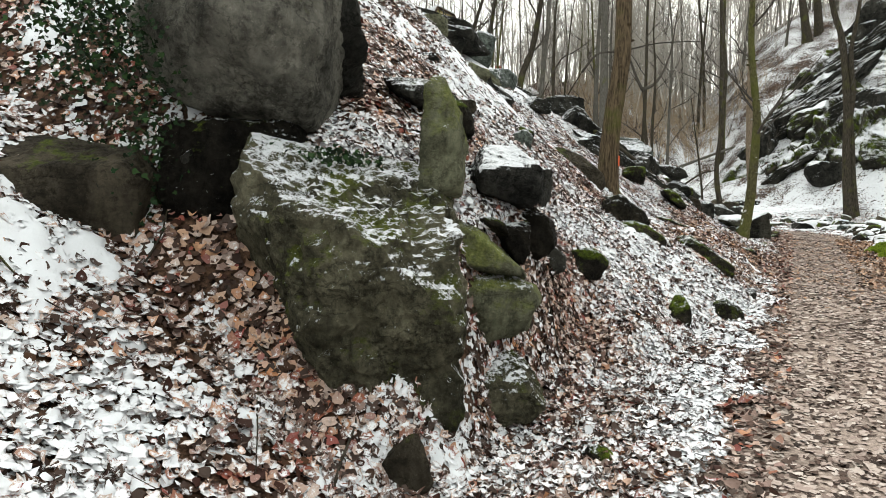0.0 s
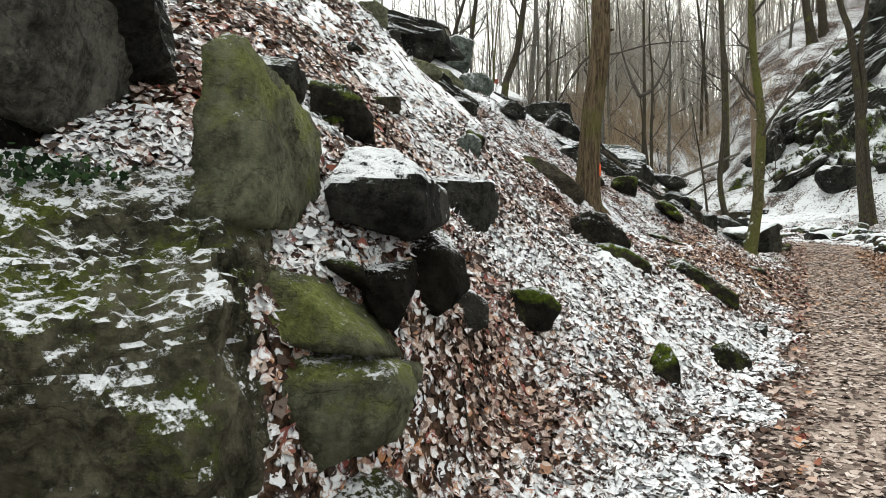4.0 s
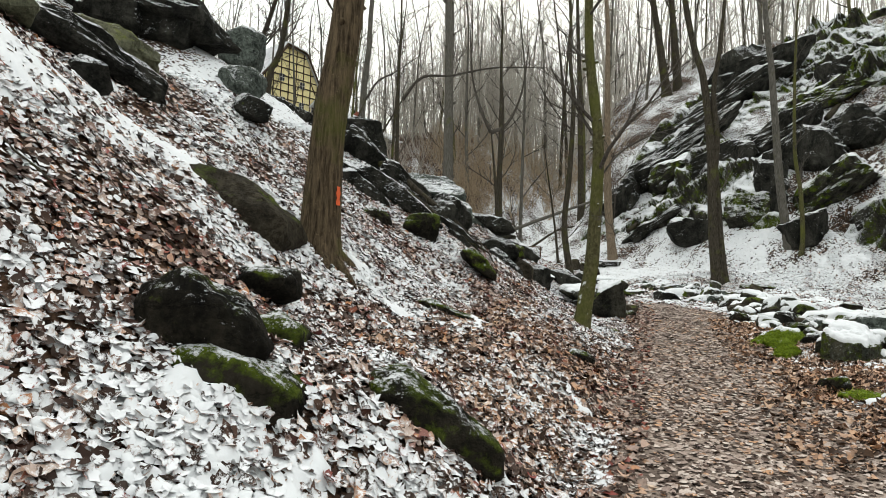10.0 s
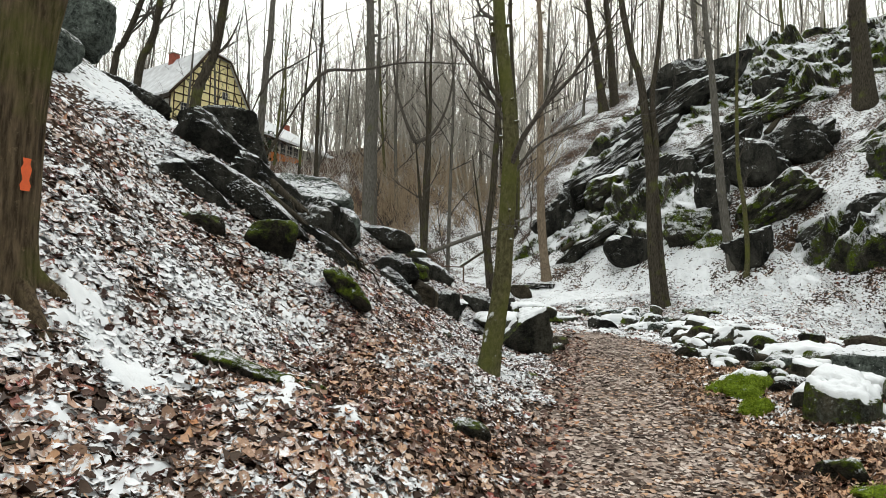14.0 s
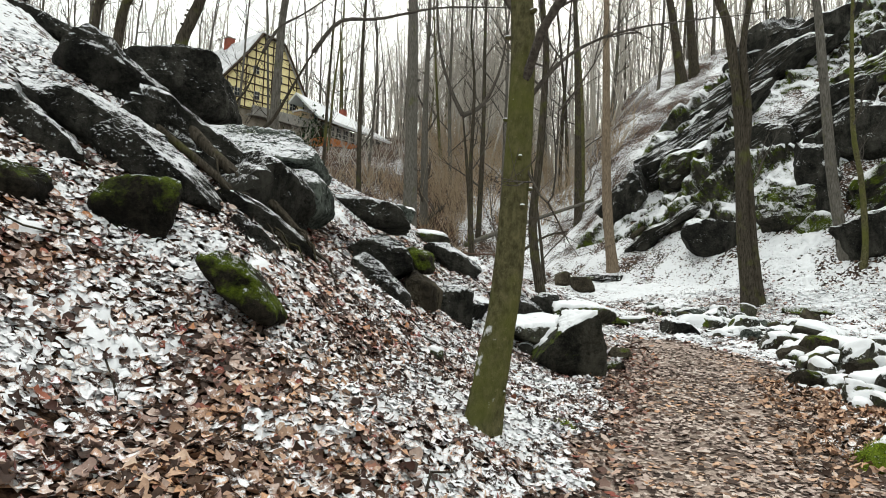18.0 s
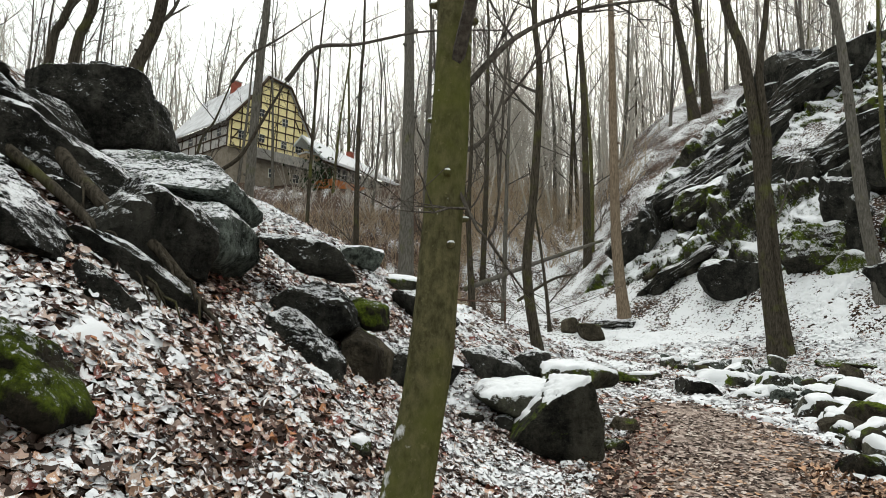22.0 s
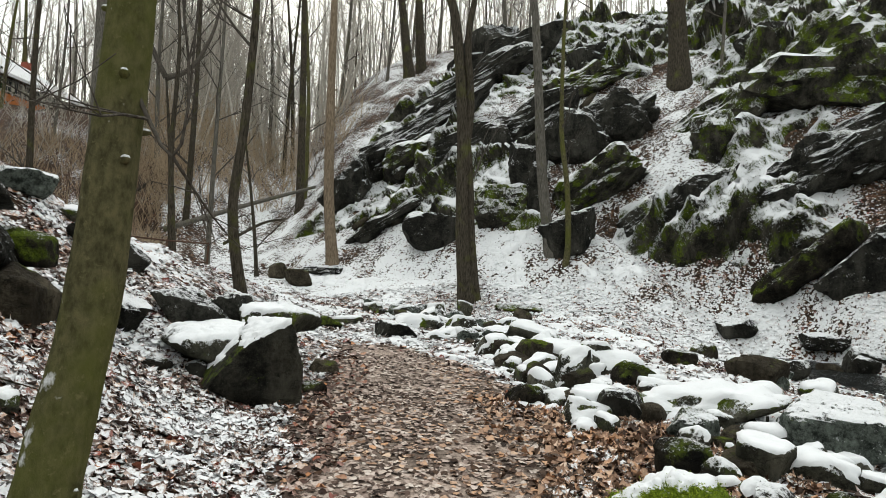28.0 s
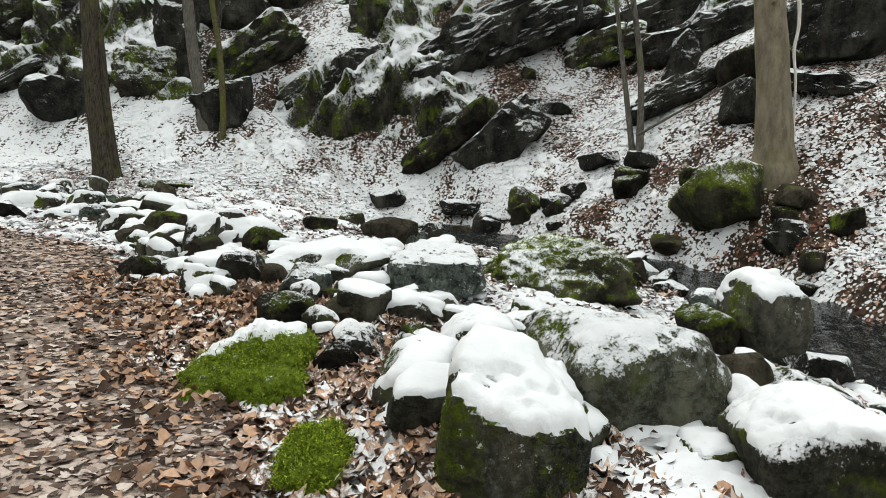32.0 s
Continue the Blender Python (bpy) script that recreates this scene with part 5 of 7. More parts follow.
rock("dark", 14.88, 30.72, 2.92, 1.22, 0.97, 0.29, -23, 0, 171)
rock("dark", 22.40, 27.41, 6.85, 2.00, 1.60, 1.69, -43, -10, 172)
rock("dark", 22.17, 27.79, 6.96, 3.01, 1.38, 1.06, -42, -20, 173)
rock("dark", 16.88, 31.00, 4.40, 3.07, 1.23, 0.50, -27, -40, 174)
rock("dark", 24.18, 27.46, 7.95, 2.93, 2.34, 1.44, -46, -15, 175)
rock("dark", 24.27, 27.49, 7.81, 3.99, 1.64, 1.26, -46, -30, 176)
rock("dark", 30.38, 25.07, 11.57, 1.88, 1.51, 1.69, -58, -20, 177)
rock("dark", 20.48, 31.12, 6.99, 3.42, 1.57, 1.21, -34, -30, 178)
rock("dark", 22.67, 30.35, 8.36, 5.19, 2.08, 1.00, -39, -36, 179)
rock("cliff", 19.31, 32.93, 6.43, 2.35, 1.94, 1.49, -30, -40, 180)
rock("dark", 17.18, 34.30, 5.82, 2.42, 1.72, 1.32, -25, -60, 181)
rock("cliff", 25.47, 31.01, 10.41, 3.38, 1.38, 1.06, -43, -25, 182)
rock("dark", 19.05, 34.63, 7.12, 4.54, 1.82, 1.02, -28, -40, 183)
rock("dark", 20.71, 34.84, 8.75, 6.06, 2.42, 0.93, -31, -38, 184)
rock("dark", 27.50, 31.48, 12.17, 2.15, 1.72, 1.43, -45, -20, 185)
rock("dark", 23.96, 36.91, 11.37, 6.18, 2.47, 1.16, -34, -38, 186)
rock("dark", 26.88, 37.60, 12.89, 5.40, 2.46, 1.89, -37, -30, 187)
rock("dark", 26.95, 38.22, 13.52, 3.08, 2.46, 2.29, -37, -20, 188)
rock("lichen", -0.02, 19.43, 6.85, 0.92, 0.74, 1.08, 0, 10, 803)
rock("dark", 3.5, 15.8, 3.35, 1.2, 0.9, 0.5, 15, 30, 811)
rock("dark", 4.30, 15.45, 2.78, 0.95, 0.8, 0.62, 12, 28, 812)
rock("dark", 2.60, 15.95, 4.05, 1.1, 0.8, 0.5, 20, 30, 814)
hewn("dark", 0.78, 18.45, 5.71, -10, ((-1.11, 0.46), (-0.32, 0.45), (0.42, 0.17), (1.07, -0.24), (0.94, -0.37), (0.06, -0.27), (-1.06, -0.19)), 1.6, ((0, -0.5, 0.86, 0.7), (0, -0.7, -0.7, 0.85)), 804)
hewn("hollow", -1.10, 4.32, 1.09, -10, ((-0.36, 0.48), (-0.07, 0.4), (0.19, 0.21), (0.34, -0.07), (0.32, -0.37), (-0.04, -0.46), (-0.39, -0.19)), 0.6, ((0, -0.6, 0.8, 0.75),), 925)


def bank_stones(count, seed):
    """Loose stones heaped along the edge of the path."""
    rng = random.Random(seed)
    made = 0
    while made < count:
        s = rng.uniform(14.0, 27.5)
        near = 1.75 - 0.10 * max(0.0, s - 20) - 0.035 * max(0.0, s - 21) ** 2
        u = near + (0.9 if s < 17.5 else 0.25) + abs(rng.gauss(0, 1.1 if s < 19 else 0.8))
        x, y = DS[0] * s + DS[1] * u, DS[1] * s - DS[0] * u
        if float(path_share(x, y)) > 0.05 or u > 6 or (11.4 < x < 15.2 and 11.2 < y < 13.6):
            continue
        w = rng.uniform(0.10, 0.36) * (1.0 if s < 19 else 1.25)
        style = rng.choice(("snow", "brown", "snow", "moss", "snow", "lichen", "snow"))
        rock(style, x, y, ground(x, y) - 0.02, w, w * rng.uniform(0.65, 1.0), w * rng.uniform(0.55, 0.95), rng.uniform(0, 360), rng.uniform(-20, 20), 2000 + made)
        made += 1


bank_stones(230, 9)


def brook_stones(count, seed):
    """Stones and small boulders lying in and beside the brook."""
    rng = random.Random(seed)
    for k in range(count):
        s = rng.uniform(12.5, 25)
        u = min(rng.uniform(5.5, 10.8), 11.0)
        x, y = DS[0] * s + DS[1] * u, DS[1] * s - DS[0] * u
        if 11.4 < x < 15.2 and 11.2 < y < 13.6:
            continue
        w = rng.uniform(0.14, 0.5)
        style = rng.choice(("snow", "moss", "dark", "moss", "brown", "lichen"))
        rock(style, x, y, ground(x, y) - 0.03, w, w * rng.uniform(0.65, 1.0), w * rng.uniform(0.5, 0.85), rng.uniform(0, 360), rng.uniform(-20, 20), 2600 + k)


brook_stones(95, 19)


# ---- trees ----
def curve_points(pts, n):
    """Points along a smooth line through pts."""
    pts = [Vector(p) for p in pts]
    ext = [pts[0] * 2 - pts[1]] + pts + [pts[-1] * 2 - pts[-2]]
    out = []
    m = len(pts) - 1
    for i in range(n + 1):
        t = i / n * m
        k = min(int(t), m - 1)
        t -= k
        a, b, c, d = ext[k:k + 4]
        out.append(0.5 * ((2 * b) + (c - a) * t + (2 * a - 5 * b + 4 * c - d) * t * t + (3 * b - a - 3 * c + d) * t ** 3))
    return out


def grow(soup, rng, start, heading, length, radius, depth, droop=0.0):
    """A limb with its twigs, forking."""
    n = (2, 4, 5)[depth]
    p, h = Vector(start), Vector(heading).normalized()
    pts, rad = [p.copy()], [radius]
    for i in range(n):
        h = (h + Vector((rng.uniform(-1, 1), rng.uniform(-1, 1), rng.uniform(-0.5, 0.9) - droop)) * 0.22).normalized()
        p = p + h * length / n
        pts.append(p.copy())
        rad.append(max(radius * (1 - 0.8 * (i + 1) / n), 0.0022))
    soup.tube(pts, rad, 5 if depth > 1 else 3, cap=False)
    if depth <= 0:
        return
    for i in range(1, n + 1):
        for _ in range(1 if depth > 1 else 2):
            side = Vector((rng.uniform(-1, 1), rng.uniform(-1, 1), rng.uniform(-0.2, 0.8)))
            h2 = (pts[i] - pts[i - 1]).normalized() + side * 0.85
            grow(soup, rng, pts[i], h2, length * rng.uniform(0.35, 0.6), max(rad[i] * 0.7, 0.003), depth - 1, droop)


def tree(points, r, height, seed, bark, label, name="tree", limbs=9, first=0.35, reach=2.2, branches=(), fork=None, flare=1.35, group="trees of the valley", depth=2):
    """A bare tree: a trunk through the points and on up to its height, and a crown of limbs and twigs."""
    rng = random.Random(seed)
    pts = [Vector(p) for p in points]
    if group != "woods":
        pts[0].z = min(pts[0].z, ground(pts[0].x, pts[0].y) - 0.05)
    base = pts[0].copy()
    d = (pts[-1] - pts[-2]).normalized() if len(pts) > 1 else Vector((0, 0, 1))
    top = base.z + height
    while pts[-1].z < top - 0.5:
        d = (d * 0.8 + Vector((rng.uniform(-0.12, 0.12), rng.uniform(-0.12, 0.12), 0.3))).normalized()
        pts.append(pts[-1] + d * min(1.6, top - pts[-1].z))
    pts.insert(0, base - (pts[1] - base).normalized() * 0.35)
    line = curve_points(pts, max(14, len(pts) * 4))
    thing = root(name, base.x, base.y, base.z, label, "tree", group)
    shift = Vector(base)
    z0, z1 = line[0].z, line[-1].z
    rad = []
    for p in line:
        k = max(0.0, (p.z - base.z) / height)
        q = r * (1 - 0.78 * min(k, 1.0)) * (1 + (flare - 1) * math.exp(-max(0.0, p.z - base.z) / (0.12 + r)))
        rad.append(q * rng.uniform(0.97, 1.03))
    s = Soup()
    s.tube([p - shift for p in line], rad, 8 if group == "woods" or r < 0.09 else 14)
    if fork:
        s.tube([Vector(p) - shift for p in curve_points(fork[0], 12)], [fork[1] * (1 - 0.6 * i / 12) for i in range(13)], 10)
    for _ in range(0 if group == "woods" else 14 if r > 0.1 else 5):
        j = rng.randrange(2, len(line) * 2 // 3)
        p = line[j].lerp(line[j + 1], rng.random()) - shift
        a = rng.uniform(0, 6.3)
        out = Vector((math.cos(a), math.sin(a), 0.15))
        q = rng.uniform(0.14, 0.28)
        s.tube([p + out * r * 0.6, p + out * r * 1.02, p + out * r * 1.12], [r * q, r * q * 0.8, r * q * 0.3], 6)
    part("trunk", s.pair(), bark, thing)
    c = Soup()
    for b in branches:
        n = len(b[0]) * 3
        bl = curve_points([Vector(p) for p in b[0]], n)
        c.tube([p - shift for p in bl], [b[1] * (1 - 0.75 * i / n) for i in range(n + 1)], 6)
        for i in range(2, n + 1, 2):
            grow(c, rng, bl[i] - shift, (bl[i] - bl[i - 1]).normalized() + Vector((rng.uniform(-1, 1), rng.uniform(-1, 1), rng.uniform(-0.3, 1))), rng.uniform(0.5, 1.1), 0.009, 1)
    for i in range(limbs):
        k = first + (0.97 - first) * (i + rng.random()) / max(limbs, 1)
        j = min(int(k * (len(line) - 1)), len(line) - 2)
        p = line[j]
        a = rng.uniform(0, 6.3)
        lean = rng.uniform(0.5, 1.3)
        grow(c, rng, p - shift, (math.cos(a), math.sin(a), lean), reach * rng.uniform(0.6, 1.2) * (1.15 - 0.5 * k), max(rad[j] * 0.42, 0.012), depth)
    if c.f:
        part("crown", c.pair(), TWIG, thing)
    return thing


NEAR_GREEN = "leaning tree with smooth greenish bark beside the path"
tree([(6.13, 13.1, 1.30), (6.20, 13.1, 1.75), (6.29, 13.1, 2.35), (6.33, 13.1, 3.0), (6.36, 13.1, 3.7), (6.35, 13.1, 4.5)], 0.125, 9.5, 1, BARK_GREEN, NEAR_GREEN, first=0.5, limbs=8,
     branches=[([(6.38, 13.1, 3.75), (6.7, 13.2, 4.15), (7.1, 13.4, 4.45), (7.7, 13.7, 4.75), (8.4, 14, 5.0)], 0.02),
               ([(6.34, 13.1, 3.4), (6.55, 12.9, 3.0), (6.6, 12.9, 3.9)], 0.012)])
tree([(9.53, 21.86, 2.2), (9.30, 21.93, 3.73), (9.41, 21.90, 5.32), (9.48, 21.88, 7.51), (9.37, 21.91, 8.64)], 0.10, 12, 2, BARK_DARK, "slender crooked tree with dark bark")
tree([(15.15, 30.82, 3.2), (14.91, 30.92, 5.67), (14.81, 30.97, 9.55), (14.75, 31.00, 13.56)], 0.19, 17, 3, BARK_PALE, "straight tree with pale brown bark", first=0.6)
tree([(16.03, 24.27, 2.22), (15.87, 24.38, 4.17), (15.79, 24.44, 6.96), (15.55, 24.61, 9.59), (15.30, 24.79, 10.69)], 0.2, 16, 4, BARK_DARK, "forked tree with dark greenish bark",
     fork=([(15.85, 24.4, 6.0), (15.95, 24.35, 7.4), (15.82, 24.4, 9.1), (16.0, 24.35, 10.6), (16.15, 24.25, 12.8)], 0.13), first=0.6)
tree([(16.22, 24.15, 2.2), (16.08, 24.25, 3.9), (16.0, 24.3, 5.5), (15.88, 24.38, 7.0)], 0.13, 6.5, 5, BARK_DARK, "second stem grown beside a forked tree", limbs=2)
tree([(19.16, 24.63, 3.6), (18.93, 24.84, 5.79), (18.80, 24.96, 8.06), (18.66, 25.08, 10.58), (18.60, 25.14, 11.23)], 0.17, 16, 6, BARK_GREY, "slender grey tree on the snowy bank", first=0.6)
tree([(19.08, 23.94, 3.3), (19.12, 23.90, 4.11), (19.06, 23.96, 5.65), (18.92, 24.09, 7.09), (18.90, 24.11, 9.29), (18.92, 24.09, 10.78)], 0.085, 12, 7, BARK_GREEN, "thin crooked tree with greenish bark", limbs=6)
oak = tree([(1.80, 9.8, 2.05), (1.85, 9.8, 3.45), (1.97, 9.8, 4.45), (2.02, 9.8, 5.1)], 0.195, 13, 8, BARK_RIDGED, "stout tree with deeply ridged brown bark on the slope", flare=1.5, first=0.55, reach=3.0)
tree([(10.57, 32.98, 3.4), (10.33, 33.03, 5.97), (10.00, 33.11, 9.06)], 0.15, 5.7, 9, BARK_DARK, "young forked tree with two wide limbs", limbs=0,
     branches=[([(10.0, 33.1, 9.0), (9.5, 33, 9.9), (9.0, 33, 11.5), (8.8, 33, 14)], 0.09), ([(10.0, 33.1, 9.0), (10.75, 33, 9.5), (11.4, 33, 11), (11.7, 33, 13.3)], 0.10)])
tree([(16.60, 37.95, 7.5), (16.44, 38.01, 11.78), (16.20, 38.10, 17.10)], 0.18, 18, 10, BARK_DARK, "straight dark tree on the slope", first=0.6)
tree([(8.30, 34.12, 4.2), (8.21, 34.13, 7.87), (8.12, 34.14, 12.11), (8.04, 34.15, 14.28)], 0.3, 21, 11, BARK_GREY, "tall straight tree with grey-brown bark", first=0.55, limbs=14)
tree([(20.43, 10.95, 2.6), (20.42, 11.06, 4.23), (20.41, 11.21, 5.74)], 0.31, 17, 12, BARK_SMOOTH, "thick smooth tree above the brook", first=0.5, flare=1.5)
tree([(22.08, 14.00, 3.0), (22.01, 14.27, 4.88), (21.94, 14.50, 6.49)], 0.07, 8, 13, BARK_GREY, "thin sapling standing beside another one", limbs=5)
tree([(22.06, 13.85, 3.0), (22.05, 13.90, 4.86), (21.98, 14.13, 6.46)], 0.085, 9, 14, BARK_GREY, "thin sapling standing beside another one", limbs=5)
tree([(28.16, 27.43, 11.1), (28.09, 27.52, 13.33), (28.01, 27.62, 15.36)], 0.42, 15, 15, BARK_DARK, "thick dark tree high on the rocky slope")
tree([(12.73, 31.14, 2.7), (12.59, 31.19, 4.11), (12.36, 31.26, 5.79), (12.21, 31.31, 6.74)], 0.07, 6, 16, BARK_DARK, "dark leaning sapling on snowy ground", limbs=5)


# ---- woods ----
def woods():
    kinds = []
    for i in range(7):
        h = 13 + i * 0.9
        bend = (i % 3 - 1) * 0.35
        t = tree([(0, 0, 0), (bend * 0.4, 0.1, h * 0.3), (bend, -0.1, h * 0.6)], 0.075 + 0.013 * i, h, 60 + i, (BARK_GREY, BARK_DARK, BARK_GREY, BARK_GREEN)[i % 4],
                 "bare tall woodland tree", name="woodland_tree", limbs=19, first=0.2, reach=3.2, group="woods", depth=1)
        kinds.append(t)
    rng = random.Random(5)
    spots = []
    for _ in range(6000):
        x, y = rng.uniform(-45, 60), rng.uniform(22, 95)
        s, u = along(x, y)
        if s < 33 and u < 3.5 and x > 4:
            continue
        z = ground(x, y)
        d = math.hypot(x - 6, y - 10)
        if d < 24 or len(spots) > 190:
            continue
        if -9 < x < 6 and 24 < y < 62 and rng.random() < 0.93:
            continue
        if 18 < x < 40 and y < 36 and rng.random() < 0.8:
            continue
        if any((x - a) ** 2 + (y - b) ** 2 < 5 for a, b in spots):
            continue
        spots.append((x, y))
        k = rng.randrange(len(kinds))
        copy_thing(kinds[k], pose(x, y, z - 0.15, rng.uniform(-4, 4), rng.uniform(-4, 4), rng.uniform(0, 360)))
    for i, k in enumerate(kinds):
        x, y = ((-14, 58), (30, 62), (12, 70), (-22, 48), (38, 52), (20, 50), (3, 78))[i]
        k.matrix_world = pose(x, y, ground(x, y) - 0.1)


woods()


# ---- rocky hill ----
def cliff(name, label, along_hill, up_hill, step, seed, reach=0.75, cover=0.0):
    """Ledges of layered rock that jut from the hillside."""
    e, g = np.arange(*along_hill, step), np.arange(*up_hill, step * 0.8)
    ee, gg = np.meshgrid(e, g)
    x, y = 21.2 - 0.435 * ee + 0.90 * gg, 17.8 + 0.90 * ee + 0.435 * gg
    z = land(x, y)
    slope = gg * 1.28
    ca, sa = math.cos(radians(50)), math.sin(radians(50))
    p, q = -ee * ca + slope * sa, ee * sa + slope * ca
    q = q + 0.55 * wob(x, y, 0.13, seed) + 0.25 * wob(x, y, 0.4, seed + 1)
    p = p + 0.5 * wob(x, y, 0.3, seed + 2)
    out = np.zeros_like(x)
    for period, size, weight in ((1.9, 2.6, 1.0), (0.8, 1.2, 0.42), (0.33, 0.5, 0.2)):
        i = np.floor(q / period)
        fq = q / period - i
        j = np.floor(p / (size * (0.7 + 0.8 * pick(i, 3.0))) + 7 * pick(i, 9.0))
        amp = 0.25 + 0.95 * pick(i, j) * (pick(j, i + 5) > 0.18)
        out = out + weight * amp * np.clip(1.0 - fq * 1.15, 0, 1) ** 0.8 * np.clip(fq * 16, 0, 1)
    out = out * (0.75 + 0.5 * cloud(x, y, 0.5, seed)) + 0.22 * cloud(p, q, 0.9, seed + 4, 4, 0.65)
    mask = smooth(-0.25, 0.35, wob(x, y, 0.085, seed + 5) + 0.45 * wob(x, y, 0.21, seed + 6) + cover + 0.5 * smooth(8, 14, gg))
    edge = smooth(along_hill[0], along_hill[0] + 2, ee) * (1 - smooth(along_hill[1] - 2, along_hill[1], ee)) * smooth(up_hill[0], up_hill[0] + 0.8, gg) * (1 - smooth(up_hill[1] - 3, up_hill[1], gg))
    lift = reach * out * mask * edge - 0.22 * (1 - mask * edge)
    co = np.stack([x - 0.90 * 0.75 * lift, y - 0.435 * 0.75 * lift, z + 0.62 * lift], -1)
    ny, nx = x.shape
    k = np.arange(nx * ny).reshape(ny, nx)
    quads = np.stack([k[:-1, :-1], k[1:, :-1], k[1:, 1:], k[:-1, 1:]], -1).reshape(-1, 4)
    seen = (mask * edge).reshape(-1)[quads].max(axis=1) > 0.12
    quads = quads[seen]
    band = (np.floor(q / 3.8) * 1000 + np.floor(p / 4.2)).reshape(-1)[quads[:, 0]]
    mx, my = 21.2 - 0.435 * sum(along_hill) / 2 + 0.9 * up_hill[0], 17.8 + 0.90 * sum(along_hill) / 2 + 0.435 * up_hill[0]
    thing = root(name, mx, my, ground(mx, my), label, "rock outcrop", "cliffs of the hillside")
    origin = np.array([mx, my, ground(mx, my)])
    def pieces(q4):
        ids = np.unique(q4)
        tag = np.arange(len(ids))
        loc = np.searchsorted(ids, q4)
        while True:
            low = tag[loc].min(axis=1)
            fresh = tag.copy()
            np.minimum.at(fresh, loc.reshape(-1), np.repeat(low, 4))
            fresh = fresh[fresh]
            if (fresh == tag).all():
                return tag[loc[:, 0]]
            tag = fresh

    groups = []
    for b in np.unique(band):
        of_band = quads[band == b]
        tags = pieces(of_band)
        groups += [of_band[tags == t] for t in np.unique(tags) if (tags == t).sum() > 12]
    for mine in groups:
        used, back = np.unique(mine, return_inverse=True)
        me = bpy.data.meshes.new("ledge")
        fast_mesh(me, co.reshape(-1, 3)[used] - origin, back.reshape(mine.shape))
        me.flip_normals()
        me.materials.append(ROCK_CLIFF)
        new("ledge", me).parent = thing


cliff("rock_outcrop", "dark layered cliff with snow on its ledges and moss", (-1.0, 19.0), (1.6, 27.0), 0.11, 3, 0.95, 0.26)
cliff("rock_outcrop", "dark broken rock ledges above the brook", (-16.0, 0.5), (2.2, 18.0), 0.11, 17, 0.9, -0.02)


# ---- house ----
def plain(name, base, other, rough=0.85, scale=3.0, fine=30.0):
    m = Mat(name, rough)
    col = m.mix(m.ramp(m.noise(scale, 5), (0.35, 0), (0.7, 1)), base, other)
    return m.done(col, m.noise(fine, 4), 0.4, 0.02)


YELLOW = plain("yellow_plaster", (0.88, 0.78, 0.42), (0.78, 0.68, 0.35))
WHITE_WALL = plain("grey_white_plaster", (0.45, 0.44, 0.42), (0.36, 0.35, 0.33))
TIMBER = plain("dark_timber", (0.045, 0.03, 0.02), (0.07, 0.05, 0.035), 0.8, 8)
RED_BRICK = plain("red_brick", (0.30, 0.09, 0.06), (0.22, 0.07, 0.05))
OLD_STONE = plain("old_wall_stone", (0.24, 0.21, 0.17), (0.14, 0.12, 0.09))
CONCRETE = plain("stained_concrete", (0.30, 0.29, 0.27), (0.20, 0.19, 0.17))
ORANGE_WOOD = plain("orange_stained_wood", (0.55, 0.19, 0.06), (0.40, 0.14, 0.05), 0.7, 6)
PALE_PAINT = plain("pale_window_paint", (0.62, 0.60, 0.54), (0.5, 0.48, 0.44))
GLASS = Mat("dark_window_glass", 0.06).done((0.03, 0.035, 0.04))


def board(name, lo, hi, mat, parent, m=None, label=""):
    s = Soup()
    s.box(lo, hi, m)
    ob = part(name, s.pair(), mat, parent, label)
    ob.data.shade_flat()
    return ob


def solid(name, outline, depth, mat, parent, label=""):
    """An upright outline in x and z, drawn out along y from 0 to depth."""
    n = len(outline)
    v = [(x, 0, z) for x, z in outline] + [(x, depth, z) for x, z in outline]
    f = [tuple(range(n)), tuple(reversed(range(n, 2 * n)))] + [(i, n + i, n + (i + 1) % n, (i + 1) % n) for i in range(n)]
    ob = part(name, (v, f), mat, parent, label)
    ob.data.shade_flat()
    return ob


def window(x, z, w, h, parent, y=-0.03, axis=0, bars=True):
    m = pose(x, y, z) if axis == 0 else pose(y, x, z, 0, 0, -90)
    fr = board("window", (-w / 2, -0.05, -h / 2), (w / 2, 0.03, h / 2), PALE_PAINT, parent, m)
    for k in (-1, 1):
        for q in (-1, 1):
            board("pane", (k * w / 4 - w * 0.20, -0.075, q * h / 4 - h * 0.21), (k * w / 4 + w * 0.20, -0.052, q * h / 4 + h * 0.21), GLASS, fr, m)


